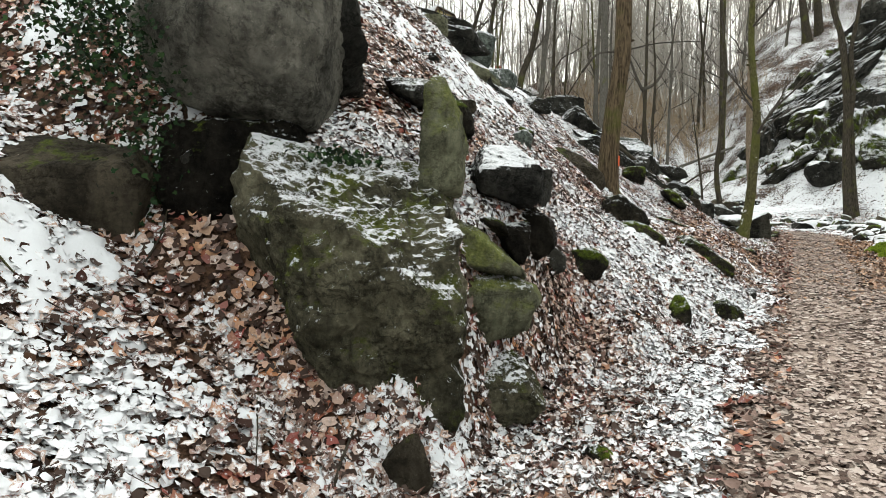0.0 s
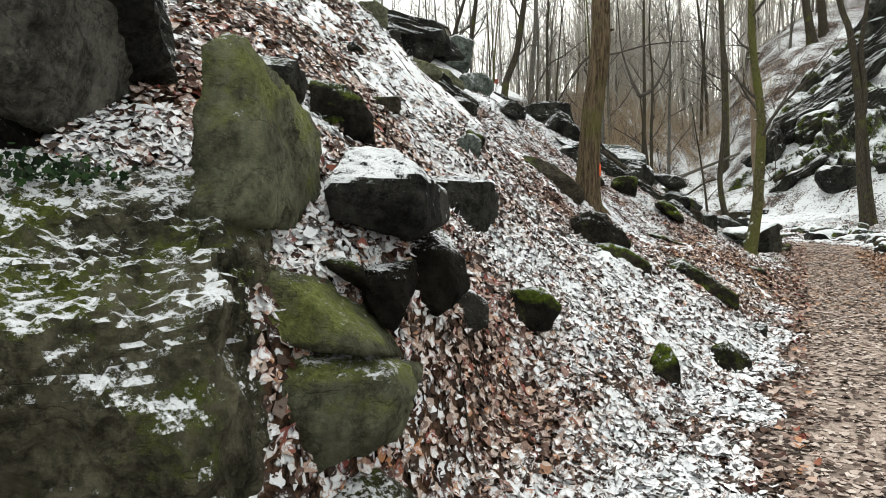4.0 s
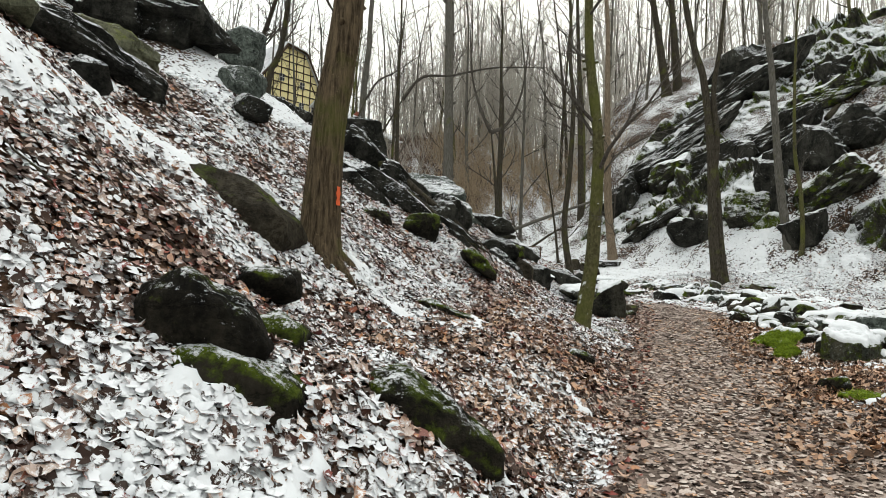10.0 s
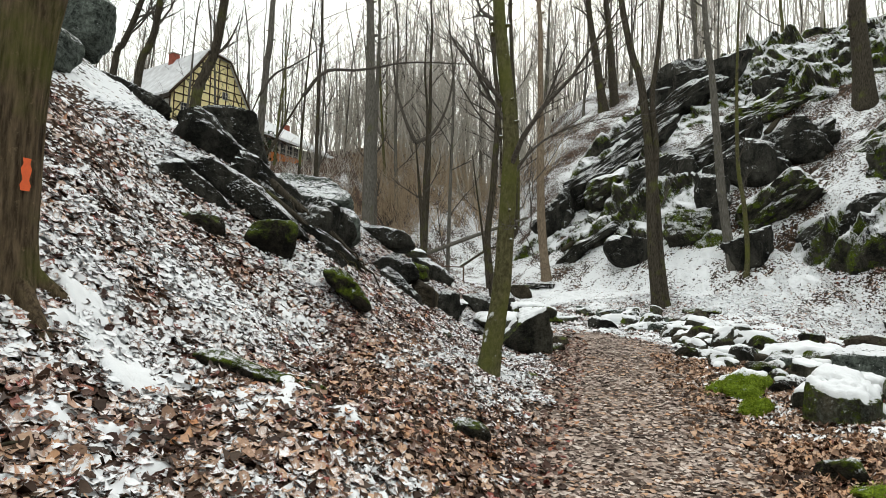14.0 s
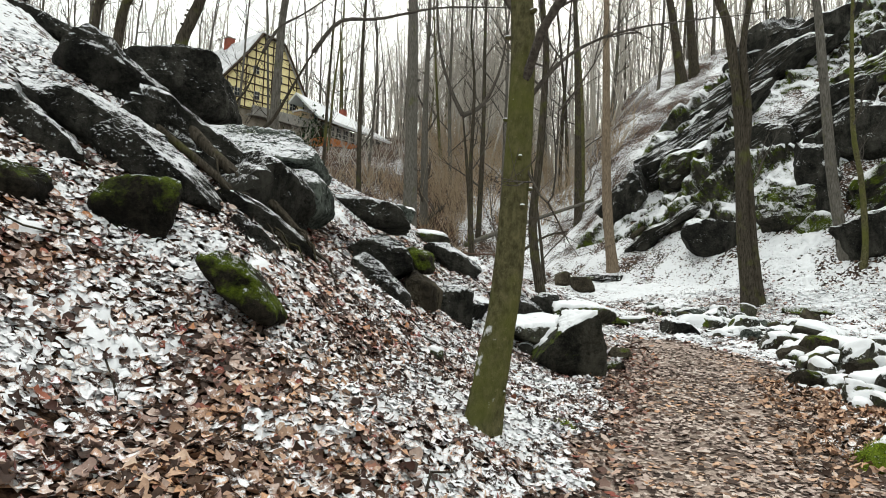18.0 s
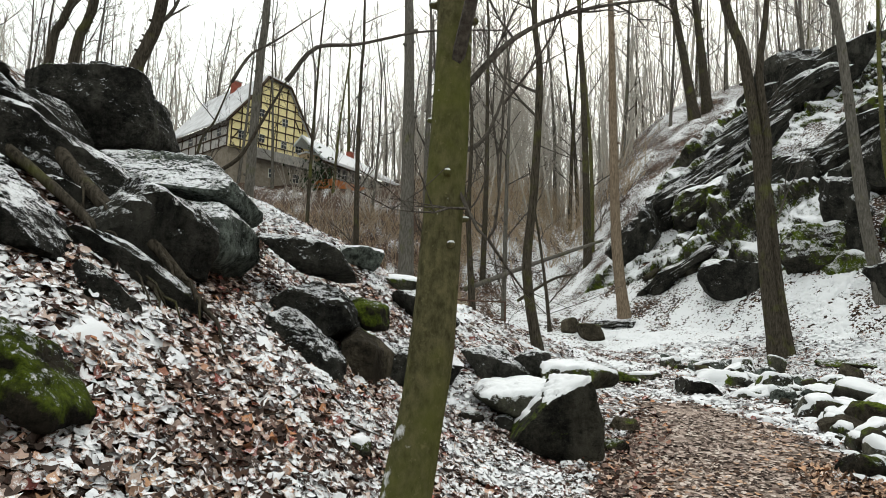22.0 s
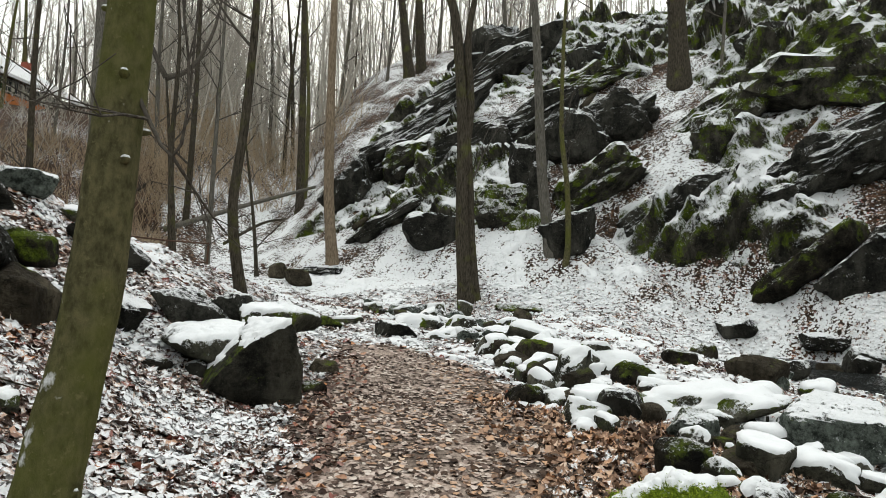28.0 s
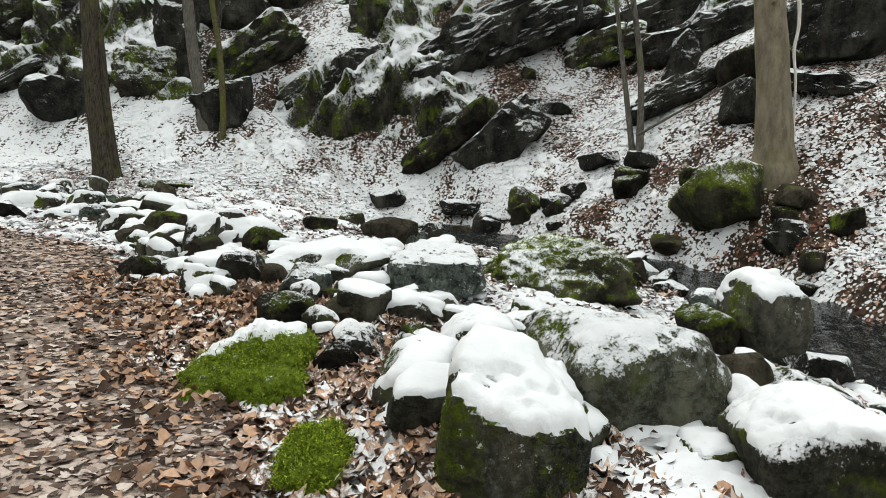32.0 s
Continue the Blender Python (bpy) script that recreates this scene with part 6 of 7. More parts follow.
def house():
    h = root("timber_framed_house", -2.96, 63.64, 16.66, "yellow half-timbered house with a snow-covered roof on the slope", "house", yaw=37.2)
    W, EAVE, TOP, LONG = 7.5, 2.19, 6.35, 10.5
    edge = [(0, EAVE), (1.64, 4.49), (2.9, TOP), (5.05, 6.0), (W, 2.0)]

    def roof_z(x):
        return float(np.interp(x, [p[0] for p in edge], [p[1] for p in edge]))

    solid("gable_wall", [(0, 0), (W, 0)] + edge[::-1], 0.3, YELLOW, h, "yellow plaster gable")
    board("side_wall", (0.0, 0.3, 0), (0.3, LONG, EAVE), WHITE_WALL, h, None, "grey-white plaster side wall")
    board("back_wall", (W - 0.3, 0.3, 0), (W, LONG, 2.0), WHITE_WALL, h)
    board("far_wall", (0.3, LONG - 0.3, 0), (W - 0.3, LONG, EAVE), WHITE_WALL, h)
    outer = [(-0.55, EAVE - 0.35)] + edge[1:4] + [(W + 0.35, 1.35)]
    for n, (i0, i1) in enumerate(((0, 2), (2, 4))):
        pts = outer[i0:i1 + 1]
        v, f = [], []
        for y in (-0.35, LONG + 0.3):
            for x, z in pts:
                v += [(x, y, z + 0.06), (x, y, z + 0.26)]
        for i in range(2):
            q = 2 * i
            f += [(q, q + 2, q + 8, q + 6), (q + 1, q + 7, q + 9, q + 3), (q, q + 1, q + 3, q + 2), (q + 6, q + 8, q + 9, q + 7)]
        f += [(4, 5, 11, 10), (0, 6, 7, 1)]
        part("roof", (v, f), ROOF_SNOW, h, "steep roof white with thin snow").data.shade_flat()
        for (xa, za), (xb, zb) in zip(pts[:-1], pts[1:]):
            s = Soup()
            s.tube([(xa, -0.40, za), (xb, -0.40, zb)], [0.11, 0.11], 4)
            part("bargeboard", s.pair(), TIMBER, h, "dark bargeboard")
    for i in range(10):
        x = 0.08 + i * (W - 0.16) / 9
        board("timber_post", (x - 0.045, -0.05, 0), (x + 0.045, -0.004, roof_z(x) - 0.08), TIMBER, h)
    for z in (0.06, 0.72, 1.4, 2.1, 2.8, 3.5, 4.2, 4.9, 5.6):
        inside = [x for x in np.arange(0, W + 0.01, 0.05) if roof_z(x) > z + 0.08]
        board("timber_rail", (float(inside[0]), -0.06, z - 0.045), (float(inside[-1]), -0.008, z + 0.045), TIMBER, h)
    for x, z, lean in ((0.5, 1.05, 35), (7.0, 0.75, -35), (1.6, 3.1, 30), (6.1, 3.0, -30)):
        board("timber_brace", (-0.045, -0.055, -0.6), (0.045, -0.006, 0.6), TIMBER, h, pose(x, 0, z, 0, lean, 0))
    for x, z in ((0.95, 1.1), (2.75, 1.2), (4.85, 1.1), (6.25, 1.05), (4.85, 3.0), (2.6, 3.3)):
        window(x, z, 0.52, 0.66, h)
    for i in range(8):
        y = 0.4 + i * 1.3
        board("timber_post", (-0.05, y - 0.06, 0), (-0.004, y + 0.06, EAVE - 0.25), TIMBER, h)
    for z in (0.08, 0.95, 1.75):
        board("timber_rail", (-0.065, 0.3, z - 0.05), (-0.008, LONG, z + 0.05), TIMBER, h)
    for y in (1.6, 4.0, 6.4):
        window(y, 1.35, 0.7, 0.7, h, -0.03, 1)
    board("chimney", (2.55, 4.6, TOP - 0.6), (3.2, 5.3, TOP + 0.75), RED_BRICK, h, None, "red brick chimney")
    board("chimney_cap", (2.48, 4.53, TOP + 0.75), (3.27, 5.37, TOP + 0.83), CONCRETE, h)
    board("terrace_wall", (1.6, -1.5, -0.85), (W + 0.9, -1.3, -0.05), CONCRETE, h, None, "stained concrete parapet")
    board("terrace_floor", (1.6, -1.3, -0.85), (W + 0.9, 0.0, -0.65), CONCRETE, h)
    board("porch_wall", (6.3, -1.25, -0.65), (W + 0.2, -0.2, 0.55), PORCH, h, None, "low tan plaster porch")
    board("porch_roof", (6.2, -1.35, 0.55), (W + 0.3, -0.1, 0.68), SNOW_MAT, h)
    board("lower_wall", (-0.4, -0.9, -5.5), (W + 0.7, 0.2, -0.85), OLD_STONE, h, None, "old stone lower storey")
    board("foundation", (0.0, 0.2, -5.0), (W, LONG, 0.0), OLD_STONE, h)
    for x in (3.3, 5.6):
        window(x, -1.75, 0.55, 0.75, h, -0.93)
    # wooden annex
    ax = root("veranda_annex", 5.04, 66.07, 14.56, "orange wooden annex with a row of windows and snowy roof", "house", yaw=45.5)
    board("wall", (0, 0, -1.0), (7.4, 4.5, 0.55), ORANGE_WOOD, ax, None, "orange-brown wooden wall")
    board("upper_wall", (0.05, 0.05, 0.55), (7.35, 4.4, 1.55), TIMBER, ax)
    for i in range(8):
        window(0.55 + i * 0.88, 1.08, 0.6, 0.8, ax, 0.0)
    for i in range(9):
        board("post", (0.06 + i * 0.88, -0.07, 0.5), (0.16 + i * 0.88, 0.045, 1.55), PALE_PAINT, ax)
    rv = []
    for lift in (0.0, 0.22):
        rv += [(-1.8, -0.75, 1.62 + lift), (8.3, -0.75, 1.30 + lift), (5.6, 2.2, 3.3 + lift), (-1.6, 2.2, 4.0 + lift), (7.9, 5.2, 1.4 + lift), (-1.6, 5.2, 1.7 + lift)]
    rf = [(6, 7, 8, 9), (9, 8, 10, 11), (0, 3, 2, 1), (3, 5, 4, 2), (0, 1, 7, 6), (1, 2, 8, 7), (2, 4, 10, 8), (4, 5, 11, 10), (5, 3, 9, 11), (3, 0, 6, 9)]
    part("roof", (rv, rf), SNOW_MAT, ax, "low pitched roof under thick snow").data.shade_flat()
    board("eave", (-1.5, -0.56, 1.5), (8.0, -0.4, 1.72), TIMBER, ax)
    board("chimney", (4.6, 2.5, 2.6), (5.1, 3.0, 4.3), RED_BRICK, ax)
    board("retaining_wall", (-0.8, -0.25, -4.5), (7.5, 0.3, -1.0), OLD_STONE, ax)


ROOF_SNOW = plain("thin_roof_snow", (0.62, 0.63, 0.64), (0.42, 0.42, 0.43), 0.7, 1.5)
PORCH = plain("tan_plaster", (0.45, 0.33, 0.2), (0.36, 0.27, 0.17))
house()


def thicket(name, label, count, box, height, seed, mat=None, thick=0.012):
    """Dense thin twigs of bare undergrowth, as one object."""
    rng = random.Random(seed)
    s = Soup()
    for _ in range(count):
        x, y = rng.uniform(*box[0]), rng.uniform(*box[1])
        if height < 3 and x - 6 > 0.19 * (y - 10):
            continue
        z = ground(x, y)
        hgt = height * rng.uniform(0.4, 1.3)
        for _ in range(4):
            lean = Vector((rng.uniform(-0.5, 0.5), rng.uniform(-0.5, 0.5), 1)) * hgt * rng.uniform(0.5, 1)
            p = Vector((x, y, z - 0.1))
            bend = p + lean * 0.5 + Vector((rng.uniform(-0.2, 0.2), rng.uniform(-0.2, 0.2), 0)) * hgt
            s.tube([p, bend, p + lean], [thick, thick * 0.7, thick * 0.3], 3, cap=False)
            s.tube([bend, bend + Vector((rng.uniform(-0.4, 0.4), rng.uniform(-0.4, 0.4), 0.45)) * hgt], [thick * 0.6, thick * 0.2], 3, cap=False)
    return tagged(new(name, mesh_of(name, *s.pair(), mat or BRUSH)), label, "undergrowth", kind="stuff")


# bark paled beyond its own colour, standing in for haze over distance
HAZED_BARK = bark_material("far_bark_with_haze", (0.29, 0.265, 0.23), (0.47, 0.435, 0.38), 0.0, (2, 2, 1), 0.01)
BRUSH = bark_material("brown_brushwood", (0.22, 0.165, 0.105), (0.46, 0.36, 0.25), 0.0, (3, 3, 3), 0.005)
thicket("undergrowth", "brown leafless undergrowth below the house", 2300, ((-10, 28), (34, 51)), 1.3, 41, None, 0.012)
thicket("undergrowth", "thin brown brushwood in the valley", 350, ((2, 11), (29, 40)), 1.1, 42, None, 0.008)

thicket("undergrowth", "tall thin grey-brown saplings on the hillside", 200, ((2, 40), (46, 75)), 4.2, 43, HAZED_BARK, 0.018)
thicket("undergrowth", "brown leafless brushwood on the back slope", 420, ((11, 21), (41, 62)), 3.0, 44, BRUSH, 0.014)


def far_woods(count, seed, spread=(-0.75, 1.0), reach=(44, 150), tall=(11, 19)):
    """The woods on the far slopes, as one object."""
    rng = random.Random(seed)
    s = Soup()
    n = 0
    while n < count:
        a = rng.uniform(*spread) if n % 4 else rng.uniform(spread[0] * 1.25, spread[1] * 1.25)
        d = rng.uniform(*reach)
        x, y = 6 + d * math.sin(a), 10 + d * math.cos(a)
        if -14 < x < 14 and 44 < y < 74:
            continue
        n += 1
        z = ground(x, y)
        hgt = rng.uniform(*tall)
        r = rng.uniform(0.035, 0.085) * (1 + d / 200)
        tip = Vector((x + rng.uniform(-2, 2), y + rng.uniform(-2, 2), z + hgt))
        base = Vector((x, y, z - 0.5))
        mid = base.lerp(tip, 0.5) + Vector((rng.uniform(-0.9, 0.9), rng.uniform(-0.9, 0.9), 0))
        s.tube([base, mid, tip], [r, r * 0.7, r * 0.15], 4, cap=False)
        for _ in range(17):
            k = rng.uniform(0.18, 0.98)
            p = base.lerp(mid, k * 2) if k < 0.5 else mid.lerp(tip, k * 2 - 1)
            w = rng.uniform(0, 6.3)
            v = Vector((math.cos(w), math.sin(w), rng.uniform(0.5, 1.6))) * rng.uniform(0.9, 2.4) * (1.25 - k * 0.7)
            e = p + v * 0.55 + Vector((0, 0, 0.15))
            s.tube([p, e, p + v], [r * 0.30, r * 0.2, r * 0.08], 3, cap=False)
            for _ in range(2):
                s.tube([e, e + v * 0.5 + Vector((rng.uniform(-0.6, 0.6), rng.uniform(-0.6, 0.6), rng.uniform(-0.1, 0.7)))], [r * 0.16, r * 0.07], 3, cap=False)
    tagged(new("far_woods", mesh_of("far_woods", *s.pair(), HAZED_BARK)), "leafless woods on the far slopes, paled with painted haze", "woods", kind="stuff")


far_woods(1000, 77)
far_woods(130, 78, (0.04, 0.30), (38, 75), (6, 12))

# trees behind the outcrop
tree([(1.75, 22.6, 4.9), (1.9, 22.6, 7.0), (2.1, 22.6, 7.7), (2.3, 22.5, 8.3)], 0.15, 10, 31, BARK_DARK, "dark leaning tree behind the boulders", first=0.45, limbs=9)
tree([(0.2, 23.8, 4.4), (0.4, 23.8, 7.8), (0.6, 23.7, 8.5), (0.75, 23.6, 9.0)], 0.13, 11, 32, BARK_DARK, "dark leaning tree behind the boulders", first=0.45)
tree([(-0.5, 24.4, 4.2), (-0.3, 24.4, 8.0), (-0.1, 24.3, 8.7), (0.1, 24.2, 9.2)], 0.13, 11, 33, BARK_DARK, "dark leaning tree behind the boulders", first=0.45)
tree([(2.9, 24.3, 3.6), (3.1, 24.4, 5.5), (3.67, 24.3, 6.13), (4.1, 24.2, 6.94), (4.58, 24.0, 7.81)], 0.075, 4.4, 34, BARK_DARK, "slender tree bent over in a wide arch", limbs=0,
     branches=[([(4.55, 24.0, 7.75), (5.12, 23.8, 8.46), (6.02, 23.6, 8.55), (7.37, 23.3, 8.84), (9.0, 23.0, 8.9)], 0.055)])
tree([(2.6, 24.6, 3.8), (2.76, 24.5, 6.2), (3.08, 24.4, 6.9), (3.4, 24.2, 7.7)], 0.06, 4.2, 35, BARK_DARK, "slender bent tree with arching limbs", limbs=2,
     branches=[([(3.4, 24.2, 7.7), (3.76, 24.1, 8.3), (4.3, 23.9, 8.6), (5.2, 23.8, 9.3)], 0.04)])
tree([(3.45, 27.6, 2.4), (3.48, 27.5, 5.7), (3.52, 27.3, 7.5), (3.6, 27.1, 9.5), (3.67, 27.0, 10.3)], 0.16, 15, 36, BARK_GREY, "straight grey tree in front of the house", first=0.6)
tree([(4.88, 29.4, 2.3), (4.9, 29.3, 5.0), (4.94, 29.0, 8.15), (5.03, 28.7, 10.65)], 0.07, 11, 37, BARK_DARK, "thin straight sapling in the valley", first=0.5, limbs=6)
tree([(25.84, 45.33, 15.6), (25.09, 45.18, 19.31), (24.63, 45.07, 21.28)], 0.3, 13, 38, BARK_DARK, "dark tree on the crest of the hill")
tree([(27.09, 46.03, 16.3), (26.63, 45.84, 19.75), (26.32, 45.7, 21.77)], 0.3, 13, 39, BARK_DARK, "dark tree on the crest of the hill")
tree([(10.28, 31.5, 2.6), (10.08, 31.37, 4.59), (9.95, 31.17, 6.76), (9.95, 31.02, 8.21)], 0.10, 11, 40, BARK_DARK, "slender dark tree in the valley")
tree([(10.25, 43.6, 8.6), (10.02, 43.01, 11.28), (9.96, 42.47, 16.59)], 0.22, 14, 41, BARK_GREY, "grey ivy-clad tree in the valley", limbs=14, first=0.2)

# poles and a hand rail
def pole(points, r, mat, label, name="fallen_branch"):
    s = Soup()
    line = curve_points(points, 12)
    s.tube(line, [r * (1 - 0.4 * i / 12) for i in range(13)], 7)
    return tagged(new(name, mesh_of(name, *s.pair(), mat)), label, "branch")


pole([(10.37, 33.7, 4.15), (13.2, 34.3, 5.3), (16.1, 35.1, 6.4)], 0.10, BARK_GREY, "long fallen pole resting on the snowy slope")
pole([(12.2, 33.2, 3.8), (13.8, 34.2, 4.7), (14.9, 34.7, 5.0)], 0.06, BARK_DARK, "fallen dark branch on the snowy slope")
pole([(16.2, 31.6, 4.6), (17.3, 31.8, 5.4), (18.4, 32.0, 6.2)], 0.11, BARK_DARK, "fallen trunk lying against the rocks")
pole([(21.2, 13.7, 3.4), (21.4, 12.7, 4.0), (21.6, 11.7, 4.6)], 0.03, BARK_GREY, "thin grey branch lying on the slope")
pole([(25.0, 29.6, 10.1), (27.6, 30.8, 12.1), (30.5, 31.9, 14.4)], 0.14, BARK_DARK, "dead trunk leaning on the rocky slope")
PEELED = bark_material("peeled_pale_wood", (0.5, 0.47, 0.42), (0.72, 0.70, 0.66), 0.0, (4, 4, 1), 0.005)
pole([(21.06, 10.81, 6.2), (21.04, 10.75, 5.4), (20.95, 10.8, 4.88), (20.94, 10.74, 4.3), (20.99, 10.72, ground(20.99, 10.72) - 0.03)], 0.035, PEELED, "thin pale branch with its bark peeled off", "bare_branch")
rail = root("hand_rail", 8.75, 25.1, ground(8.75, 25.1), "thin rusty metal hand rail beside the path", "railing")
RUST = plain("rusty_metal", (0.06, 0.035, 0.025), (0.10, 0.06, 0.04), 0.6, 20)
for k in range(2):
    board("post", (k * 0.85 + 0.082, -0.018, -0.25), (k * 0.85 + 0.118, 0.018, 0.85), RUST, rail)
for z in (0.42, 0.83):
    s_rail = Soup()
    s_rail.tube([(-0.9, 0.1, z + 0.05), (0.1, 0, z), (0.97, 0, z)], [0.018, 0.018, 0.018], 6)
    part("bar", s_rail.pair(), RUST, rail)

# roots and dark rock of the outcrop
def tree_root(points, r, seed, label):
    rng = random.Random(seed)
    s = Soup()
    line = curve_points([(x, y, z) for x, y, z in points], 16)
    s.tube(line, [r * (1 - 0.55 * i / 16) * rng.uniform(0.88, 1.12) for i in range(17)], 9)
    for i in range(6, 17):
        p = line[i]
        q = p + Vector((rng.uniform(0.1, 0.3), rng.uniform(-0.35, 0.05), -rng.uniform(0.15, 0.4)))
        s.tube([p, p.lerp(q, 0.5) + Vector((0.03, -0.04, 0.05)), q], [r * 0.28, r * 0.18, r * 0.08], 5)
    return tagged(new("tree_root", mesh_of("tree_root", *s.pair(), BARK_DARK)), label, "root")


tree_root([(2.9, 15.9, 4.35), (3.45, 15.55, 3.95), (4.05, 15.15, 3.40), (4.45, 15.1, 3.10), (4.85, 14.95, 2.66)], 0.075, 5, "thick dark root running down over the rocks")
tree_root([(3.1, 15.3, 3.95), (3.7, 15.1, 3.5), (4.2, 14.9, 3.08), (4.6, 14.75, 2.72)], 0.05, 6, "thin dark root spreading down the slope")

# mark on the oak
ORANGE_PAINT = plain("orange_marking_paint", (0.75, 0.14, 0.05), (0.6, 0.12, 0.05), 0.6, 30)
mv, mf = [], []
for r_ in range(7):
    for c_ in range(5):
        ang = math.atan2(-0.72, 0.66) + (c_ - 2) * 0.06 * (1 + 0.3 * math.sin(r_ * 2.1))
        rr = 0.212
        mv.append((0.035 + rr * math.cos(ang), rr * math.sin(ang), 0.68 + r_ * 0.032))
for r_ in range(6):
    for c_ in range(4):
        k_ = r_ * 5 + c_
        mf.append((k_, k_ + 1, k_ + 6, k_ + 5))
part("paint_mark", (mv, mf), ORANGE_PAINT, oak, "orange painted trail mark")


def ivy(name, label, centre, spread, count, seed, leaf=1.0):
    """Evergreen ivy leaves hanging over stone."""
    rng = np.random.default_rng(seed)
    c = np.array(centre) + rng.normal(0, 1, (count, 3)) * np.array(spread)
    up = rng.normal(0, 0.8, (count, 3)) + np.array([0.1, -0.9, 0.5])
    up /= np.linalg.norm(up, axis=1)[:, None]
    a = np.cross(up, rng.normal(0, 1, (count, 3)))
    a /= np.linalg.norm(a, axis=1)[:, None]
    d = np.cross(up, a)
    shape = np.array([(0, -0.42, 0), (0.2, -0.52, 0.03), (0.5, -0.12, 0.06), (0.22, 0.02, 0.02), (0, 0.6, -0.05), (-0.22, 0.02, 0.02), (-0.5, -0.12, 0.06), (-0.2, -0.52, 0.03)])
    sz = leaf * rng.uniform(0.02, 0.055, count)
    v = c[:, None, :] + sz[:, None, None] * (shape[None, :, 0, None] * a[:, None, :] + shape[None, :, 1, None] * d[:, None, :] + shape[None, :, 2, None] * up[:, None, :])
    base = (np.arange(count) * 8)[:, None]
    quads = np.stack([base + np.array([0, 1, 2, 3]), base + np.array([0, 3, 4, 5]), base + np.array([0, 5, 6, 7])], 1).reshape(-1, 4)
    me = bpy.data.meshes.new(name)
    fast_mesh(me, v.reshape(-1, 3), quads)
    me.materials.append(LEAF_IVY)
    tagged(new(name, me), label, "ivy", kind="stuff")


ivy("ivy", "dark green ivy hanging over the boulders", (-4.05, 1.35, 2.80), (0.26, 0.18, 0.26), 1500, 3)
ivy("ivy", "dark green ivy trailing down beside the boulder", (-3.72, 1.25, 2.05), (0.13, 0.10, 0.36), 380, 4)
ivy("ivy", "small green plants growing on the rock", (-2.42, 1.25, 1.93), (0.16, 0.10, 0.04), 200, 5)
ivy("ivy", "dark evergreen ivy climbing between house and annex", (3.9, 64.6, 14.9), (0.8, 0.8, 0.9), 500, 6, 5.0)

# roots of the oak
for dx, dy in ((0.30, -0.24), (-0.30, -0.20), (0.04, -0.36), (0.34, 0.08)):
    run = [Vector((0.03 + dx * k * 0.5, dy * k * 0.5, 0.0)) for k in range(4)]
    for k, p in enumerate(run):
        p.z = ground(oak.location.x + p.x, oak.location.y + p.y) - oak.location.z + (0.20, 0.05, 0.0, -0.07)[k]
    s_root = Soup()
    s_root.tube(curve_points(run, 9), [0.085 - 0.006 * k for k in range(10)], 8)
    part("root", s_root.pair(), BARK_RIDGED, oak, "gnarled root spreading into the slope")


def sticks(count, seed):
    """Thin dead twigs lying on the leaves."""
    rng = random.Random(seed)
    s = Soup()
    for _ in range(count):
        ss, uu = rng.uniform(-4, 20), rng.uniform(-6.5, -0.6)
        x, y = DS[0] * ss + DS[1] * uu, DS[1] * ss - DS[0] * uu
        a, n = rng.uniform(0, 6.3), rng.uniform(0.25, 1.1)
        pts = []
        for k in range(5):
            px, py = x + math.cos(a) * n * k / 4 + rng.uniform(-0.03, 0.03), y + math.sin(a) * n * k / 4 + rng.uniform(-0.03, 0.03)
            pts.append((px, py, ground(px, py) + 0.035 + rng.uniform(0, 0.03)))
        r = rng.uniform(0.004, 0.011)
        s.tube(pts, [r * (1 - 0.15 * k) for k in range(5)], 5)
    tagged(new("dead_twigs", mesh_of("dead_twigs", *s.pair(), BARK_DARK)), "thin dead twigs lying on the leaves", "twigs", kind="stuff")


sticks(170, 12)


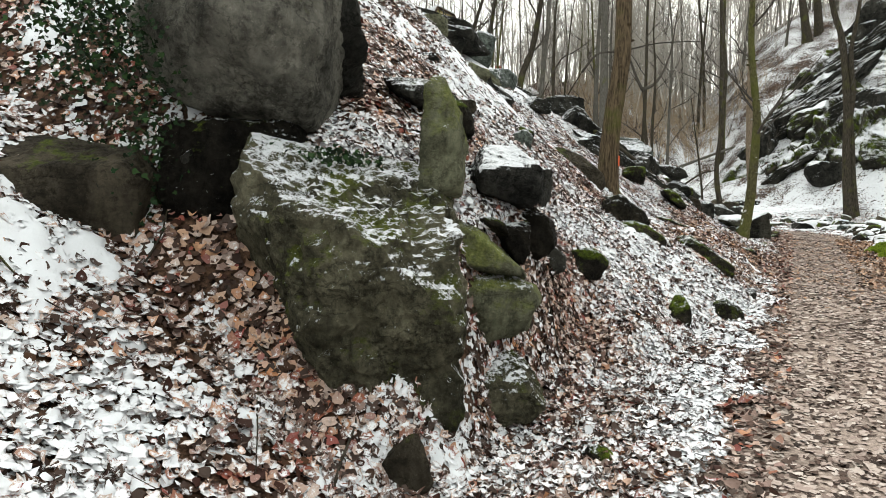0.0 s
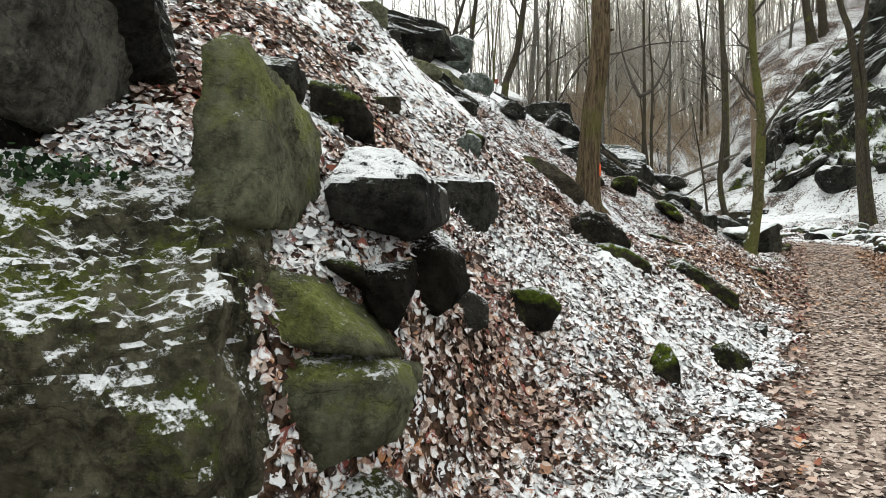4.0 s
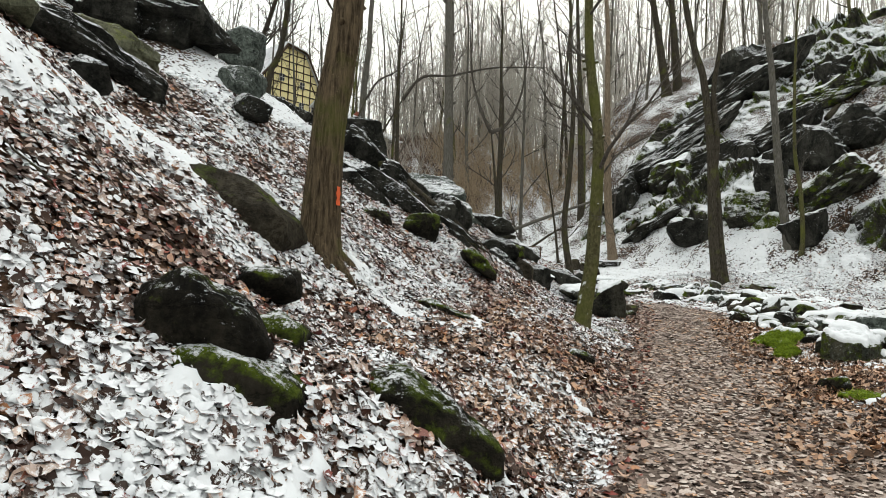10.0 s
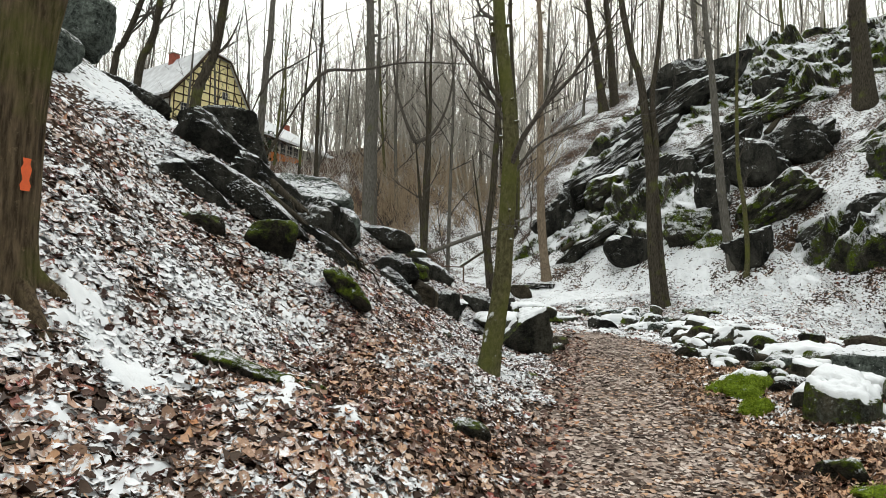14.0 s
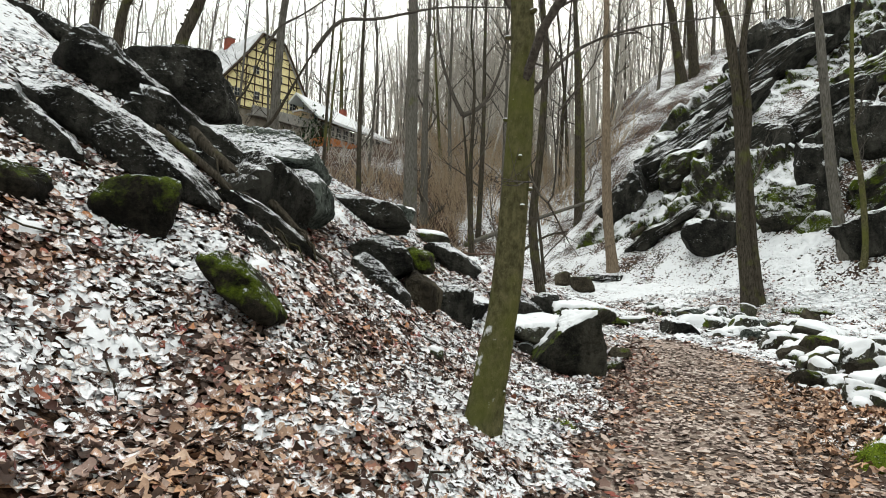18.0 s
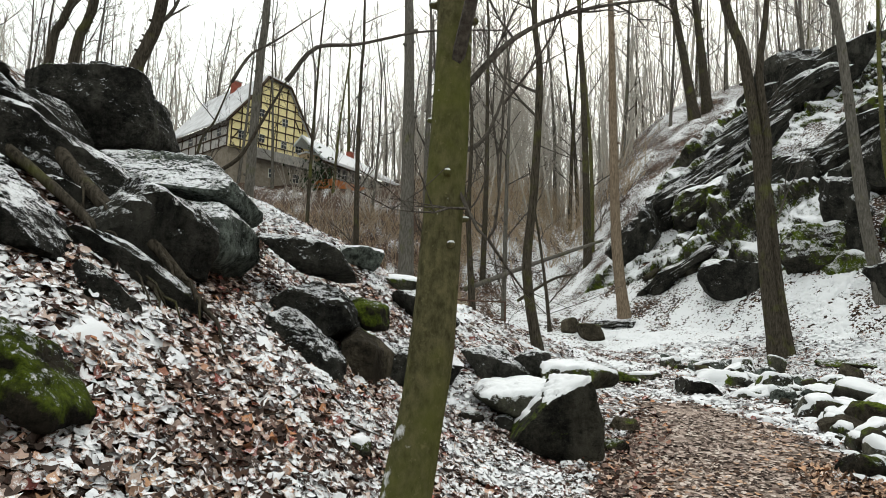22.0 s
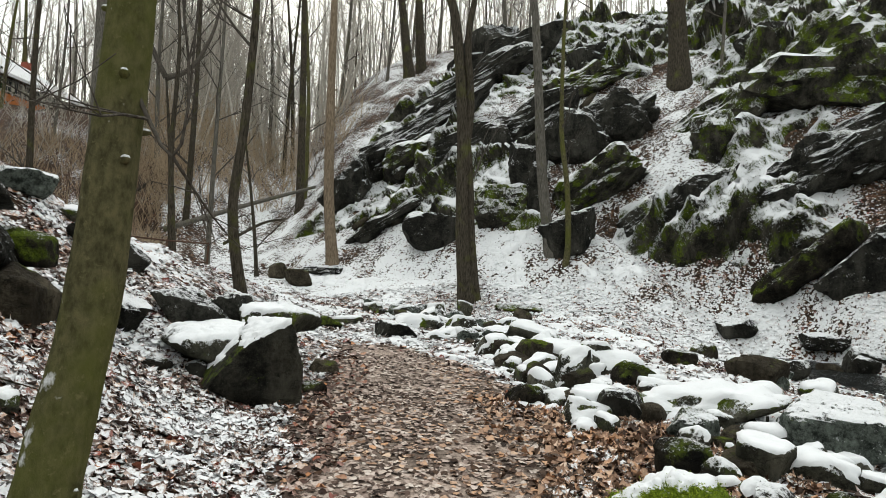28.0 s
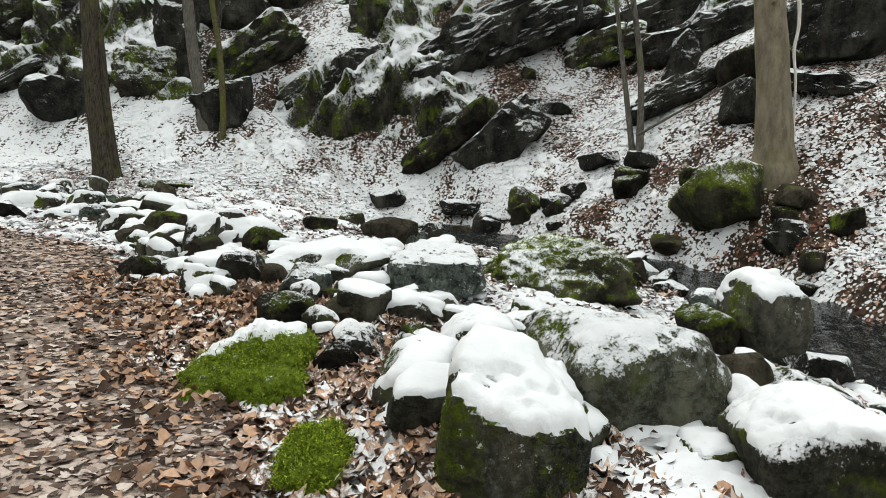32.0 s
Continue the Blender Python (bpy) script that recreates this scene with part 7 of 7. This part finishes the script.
# ---- leaves and snow ----
def scatter(name, material, label, count, region, accept, size, seed, lift=0.012, tilt=0.45, flat=1.0, lie=0.55, loose=0.022, corners=9, dome=0.0):
    """Many ragged leaves on the ground, as one object."""
    rng = np.random.default_rng(seed)
    s = rng.uniform(region[0], region[1], count)
    u = rng.uniform(region[2], region[3], count)
    x, y = DS[0] * s + DS[1] * u, DS[1] * s - DS[0] * u
    ok = rng.random(count) < accept(x, y)
    x, y = x[ok], y[ok]
    n = len(x)
    e = 0.06
    gx, gy = (land(x + e, y) - land(x - e, y)) / (2 * e), (land(x, y + e) - land(x, y - e)) / (2 * e)
    up = np.stack([-gx * lie, -gy * lie, np.ones(n)], -1) + rng.normal(0, tilt, (n, 3))
    up /= np.linalg.norm(up, axis=1)[:, None]
    a = np.cross(up, rng.normal(0, 1, (n, 3)))
    a /= np.linalg.norm(a, axis=1)[:, None]
    b = np.cross(up, a)
    sz = size * rng.uniform(0.45, 1.25, n)
    z = land(x, y) + 0.02 * wob(x, y, 2.1, 8) * (1 - 0.7 * path_share(x, y)) + lift + rng.uniform(0, loose, n)
    c = np.stack([x, y, z], -1)
    turn = (np.arange(corners) + rng.uniform(-0.3, 0.3, (n, corners))) * 2 * math.pi / corners
    lobed = rng.uniform(0.02, 0.17, (n, 1)) * np.where(np.arange(corners) % 2 == 0, 1.0, -1.0)[None, :]
    far = 0.5 * (0.80 + lobed + rng.uniform(-0.16, 0.20, (n, corners)))
    ox, oy = far * np.cos(turn) * 0.85, far * np.sin(turn) * 1.2
    cup, fold, twist = rng.uniform(-0.5, 0.9, (n, 1)), rng.uniform(-0.6, 1.1, (n, 1)), rng.uniform(-0.8, 0.8, (n, 1))
    oz = flat * (cup * oy ** 2 + fold * ox ** 2 + twist * ox * oy + rng.uniform(-0.03, 0.03, (n, corners))) - dome * rng.uniform(0.6, 1.2, (n, 1))
    rim = c[:, None, :] + sz[:, None, None] * (ox[..., None] * a[:, None, :] + oy[..., None] * b[:, None, :] + oz[..., None] * up[:, None, :])
    v = np.concatenate([c[:, None, :], rim], 1)
    k = np.arange(corners)
    fan = np.stack([np.zeros(corners, int), 1 + k, 1 + (k + 1) % corners], -1)
    tris = ((np.arange(n) * (corners + 1))[:, None, None] + fan[None]).reshape(-1, 3)
    me = bpy.data.meshes.new(name)
    fast_mesh(me, v.reshape(-1, 3), tris)
    at = me.attributes.new("snow", "FLOAT", "POINT")
    at.data.foreach_set("value", np.repeat(snow_share(x, y), corners + 1).astype(np.float32))
    at = me.attributes.new("rim", "FLOAT", "POINT")
    at.data.foreach_set("value", np.tile(np.array([0.0] + [1.0] * corners, np.float32), n))
    me.materials.append(material)
    me.shade_smooth()
    return tagged(new(name, me), label, "leaves", kind="stuff")


def slope_leaves(x, y):
    return 0.95 * (1 - 0.85 * path_share(x, y)) * (1 - 0.5 * smooth(3.4, 5.0, -along(x, y)[1]))


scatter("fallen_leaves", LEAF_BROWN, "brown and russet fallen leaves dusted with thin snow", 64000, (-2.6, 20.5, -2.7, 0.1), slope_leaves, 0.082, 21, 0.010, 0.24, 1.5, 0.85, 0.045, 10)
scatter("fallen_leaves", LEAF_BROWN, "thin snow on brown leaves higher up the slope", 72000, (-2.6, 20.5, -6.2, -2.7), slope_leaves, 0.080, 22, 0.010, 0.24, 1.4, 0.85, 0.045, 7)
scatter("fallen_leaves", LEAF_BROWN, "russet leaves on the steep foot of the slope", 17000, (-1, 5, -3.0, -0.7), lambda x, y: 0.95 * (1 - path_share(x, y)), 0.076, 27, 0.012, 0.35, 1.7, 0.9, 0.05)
scatter("path_leaves", LEAF_PATH, "trodden brown leaves on the path", 72000, (-3.4, 23, -1.2, 2.8), lambda x, y: 0.9 * smooth(0.02, 0.5, path_share(x, y)) * (0.85 + 0.35 * cloud(x, y, 1.0, 5)), 0.068, 23, 0.002, 0.13, 0.8, 1.0, 0.008, 7)
scatter("bank_leaves", LEAF_BROWN, "brown leaves between stones on the bank", 64000, (6, 30, 1.6, 16), lambda x, y: 0.75 * (1 - path_share(x, y)), 0.085, 24, 0.01, 0.3, 1.6, 0.8, 0.03, 8)
scatter("valley_leaves", LEAF_BROWN, "snowy leaves on the valley floor", 34000, (20, 31, -8, 3.0), lambda x, y: 0.6 * (1 - path_share(x, y)), 0.11, 28, 0.012, 0.25, 1.0, 0.8, 0.03, 6)
scatter("fallen_leaves", LEAF_TAN, "orange and tan leaves along the foot of the slope", 11000, (8.0, 14.2, -2.1, -0.2), lambda x, y: 0.85 * smooth(-0.5, 0.6, cloud(x, y, 0.8, 71)) * (1 - path_share(x, y)), 0.08, 29, 0.02, 0.28, 1.5, 0.85, 0.04, 7)
scatter("fallen_leaves", LEAF_TAN, "curled orange leaves against the foot of the boulder", 1700, (-2.2, 1.4, -3.7, -1.4), lambda x, y: 0.9 * smooth(0.12, 0.3, sum(less * np.exp(-((x - px) ** 2 + (y - py) ** 2) / r ** 2) for px, py, r, less in BARE[1:8])), 0.085, 33, 0.022, 0.35, 1.8, 0.85, 0.05, 10)
scatter("path_leaves", LEAF_TAN, "tan leaves trodden into the path", 15000, (7, 21, -1.2, 2.6), lambda x, y: 0.55 * smooth(0.1, 0.6, path_share(x, y)) * smooth(-0.5, 0.5, cloud(x, y, 0.9, 73)), 0.068, 34, 0.006, 0.13, 0.8, 1.0, 0.006, 7)
scatter("bank_leaves", LEAF_TAN, "tan and orange leaves at the edge of the path", 24000, (9, 19, 1.2, 3.4), lambda x, y: 0.9 * (1 - 0.9 * path_share(x, y)), 0.085, 26, 0.014, 0.26, 2.0, 0.9, 0.03, 10)


def clumps(x, y):
    return 0.95 * smooth(0.42, 0.80, snow_share(x, y) + 0.42 * cloud(x, y, 4.0, 51, 4, 0.8) - 0.05) * (1 - path_share(x, y))


scatter("snow_clumps", SNOW_MAT, "small soft clumps of snow lying on the leaves", 85000, (-2.6, 20.5, -6.6, 0.3), clumps, 0.085, 61, 0.030, 0.22, 0.5, 0.85, 0.03, 8, 0.22)
scatter("snow_clumps", SNOW_MAT, "small soft clumps of snow on the far bank", 30000, (13, 33, 1.5, 14), clumps, 0.12, 62, 0.026, 0.22, 0.5, 0.85, 0.03, 7, 0.2)


def build_snow():
    """Loose snow lying in patches."""
    step = 0.04
    s, u = np.meshgrid(np.arange(-3, 34, step), np.arange(-8, 12, step))
    x, y = DS[0] * s + DS[1] * u, DS[1] * s - DS[0] * u
    d = drift(x, y)
    thick = 0.045 * smooth(0, 1.4, d) + 0.016 * cloud(x, y, 6.0, 41, 4, 0.7) * smooth(0.1, 0.5, d)
    z = land(x, y) + 0.02 * wob(x, y, 2.1, 8) + np.where(d > 0, 0.018 + thick, -0.03 + 0.25 * np.maximum(d, -0.2))
    ny, nx = x.shape
    k = np.arange(nx * ny).reshape(ny, nx)
    quads = np.stack([k[:-1, :-1], k[:-1, 1:], k[1:, 1:], k[1:, :-1]], -1).reshape(-1, 4)
    quads = quads[:, ::-1]
    ok = d.reshape(-1)[quads].max(axis=1) > 0
    quads = quads[ok]
    used, back = np.unique(quads, return_inverse=True)
    me = bpy.data.meshes.new("snow_patches")
    fast_mesh(me, np.stack([x, y, z], -1).reshape(-1, 3)[used], back.reshape(quads.shape))
    me.materials.append(SNOW_MAT)
    me.shade_smooth()
    tagged(new("snow_patches", me), "soft white snow lying in patches on the leaves", "snow", kind="stuff")


build_snow()
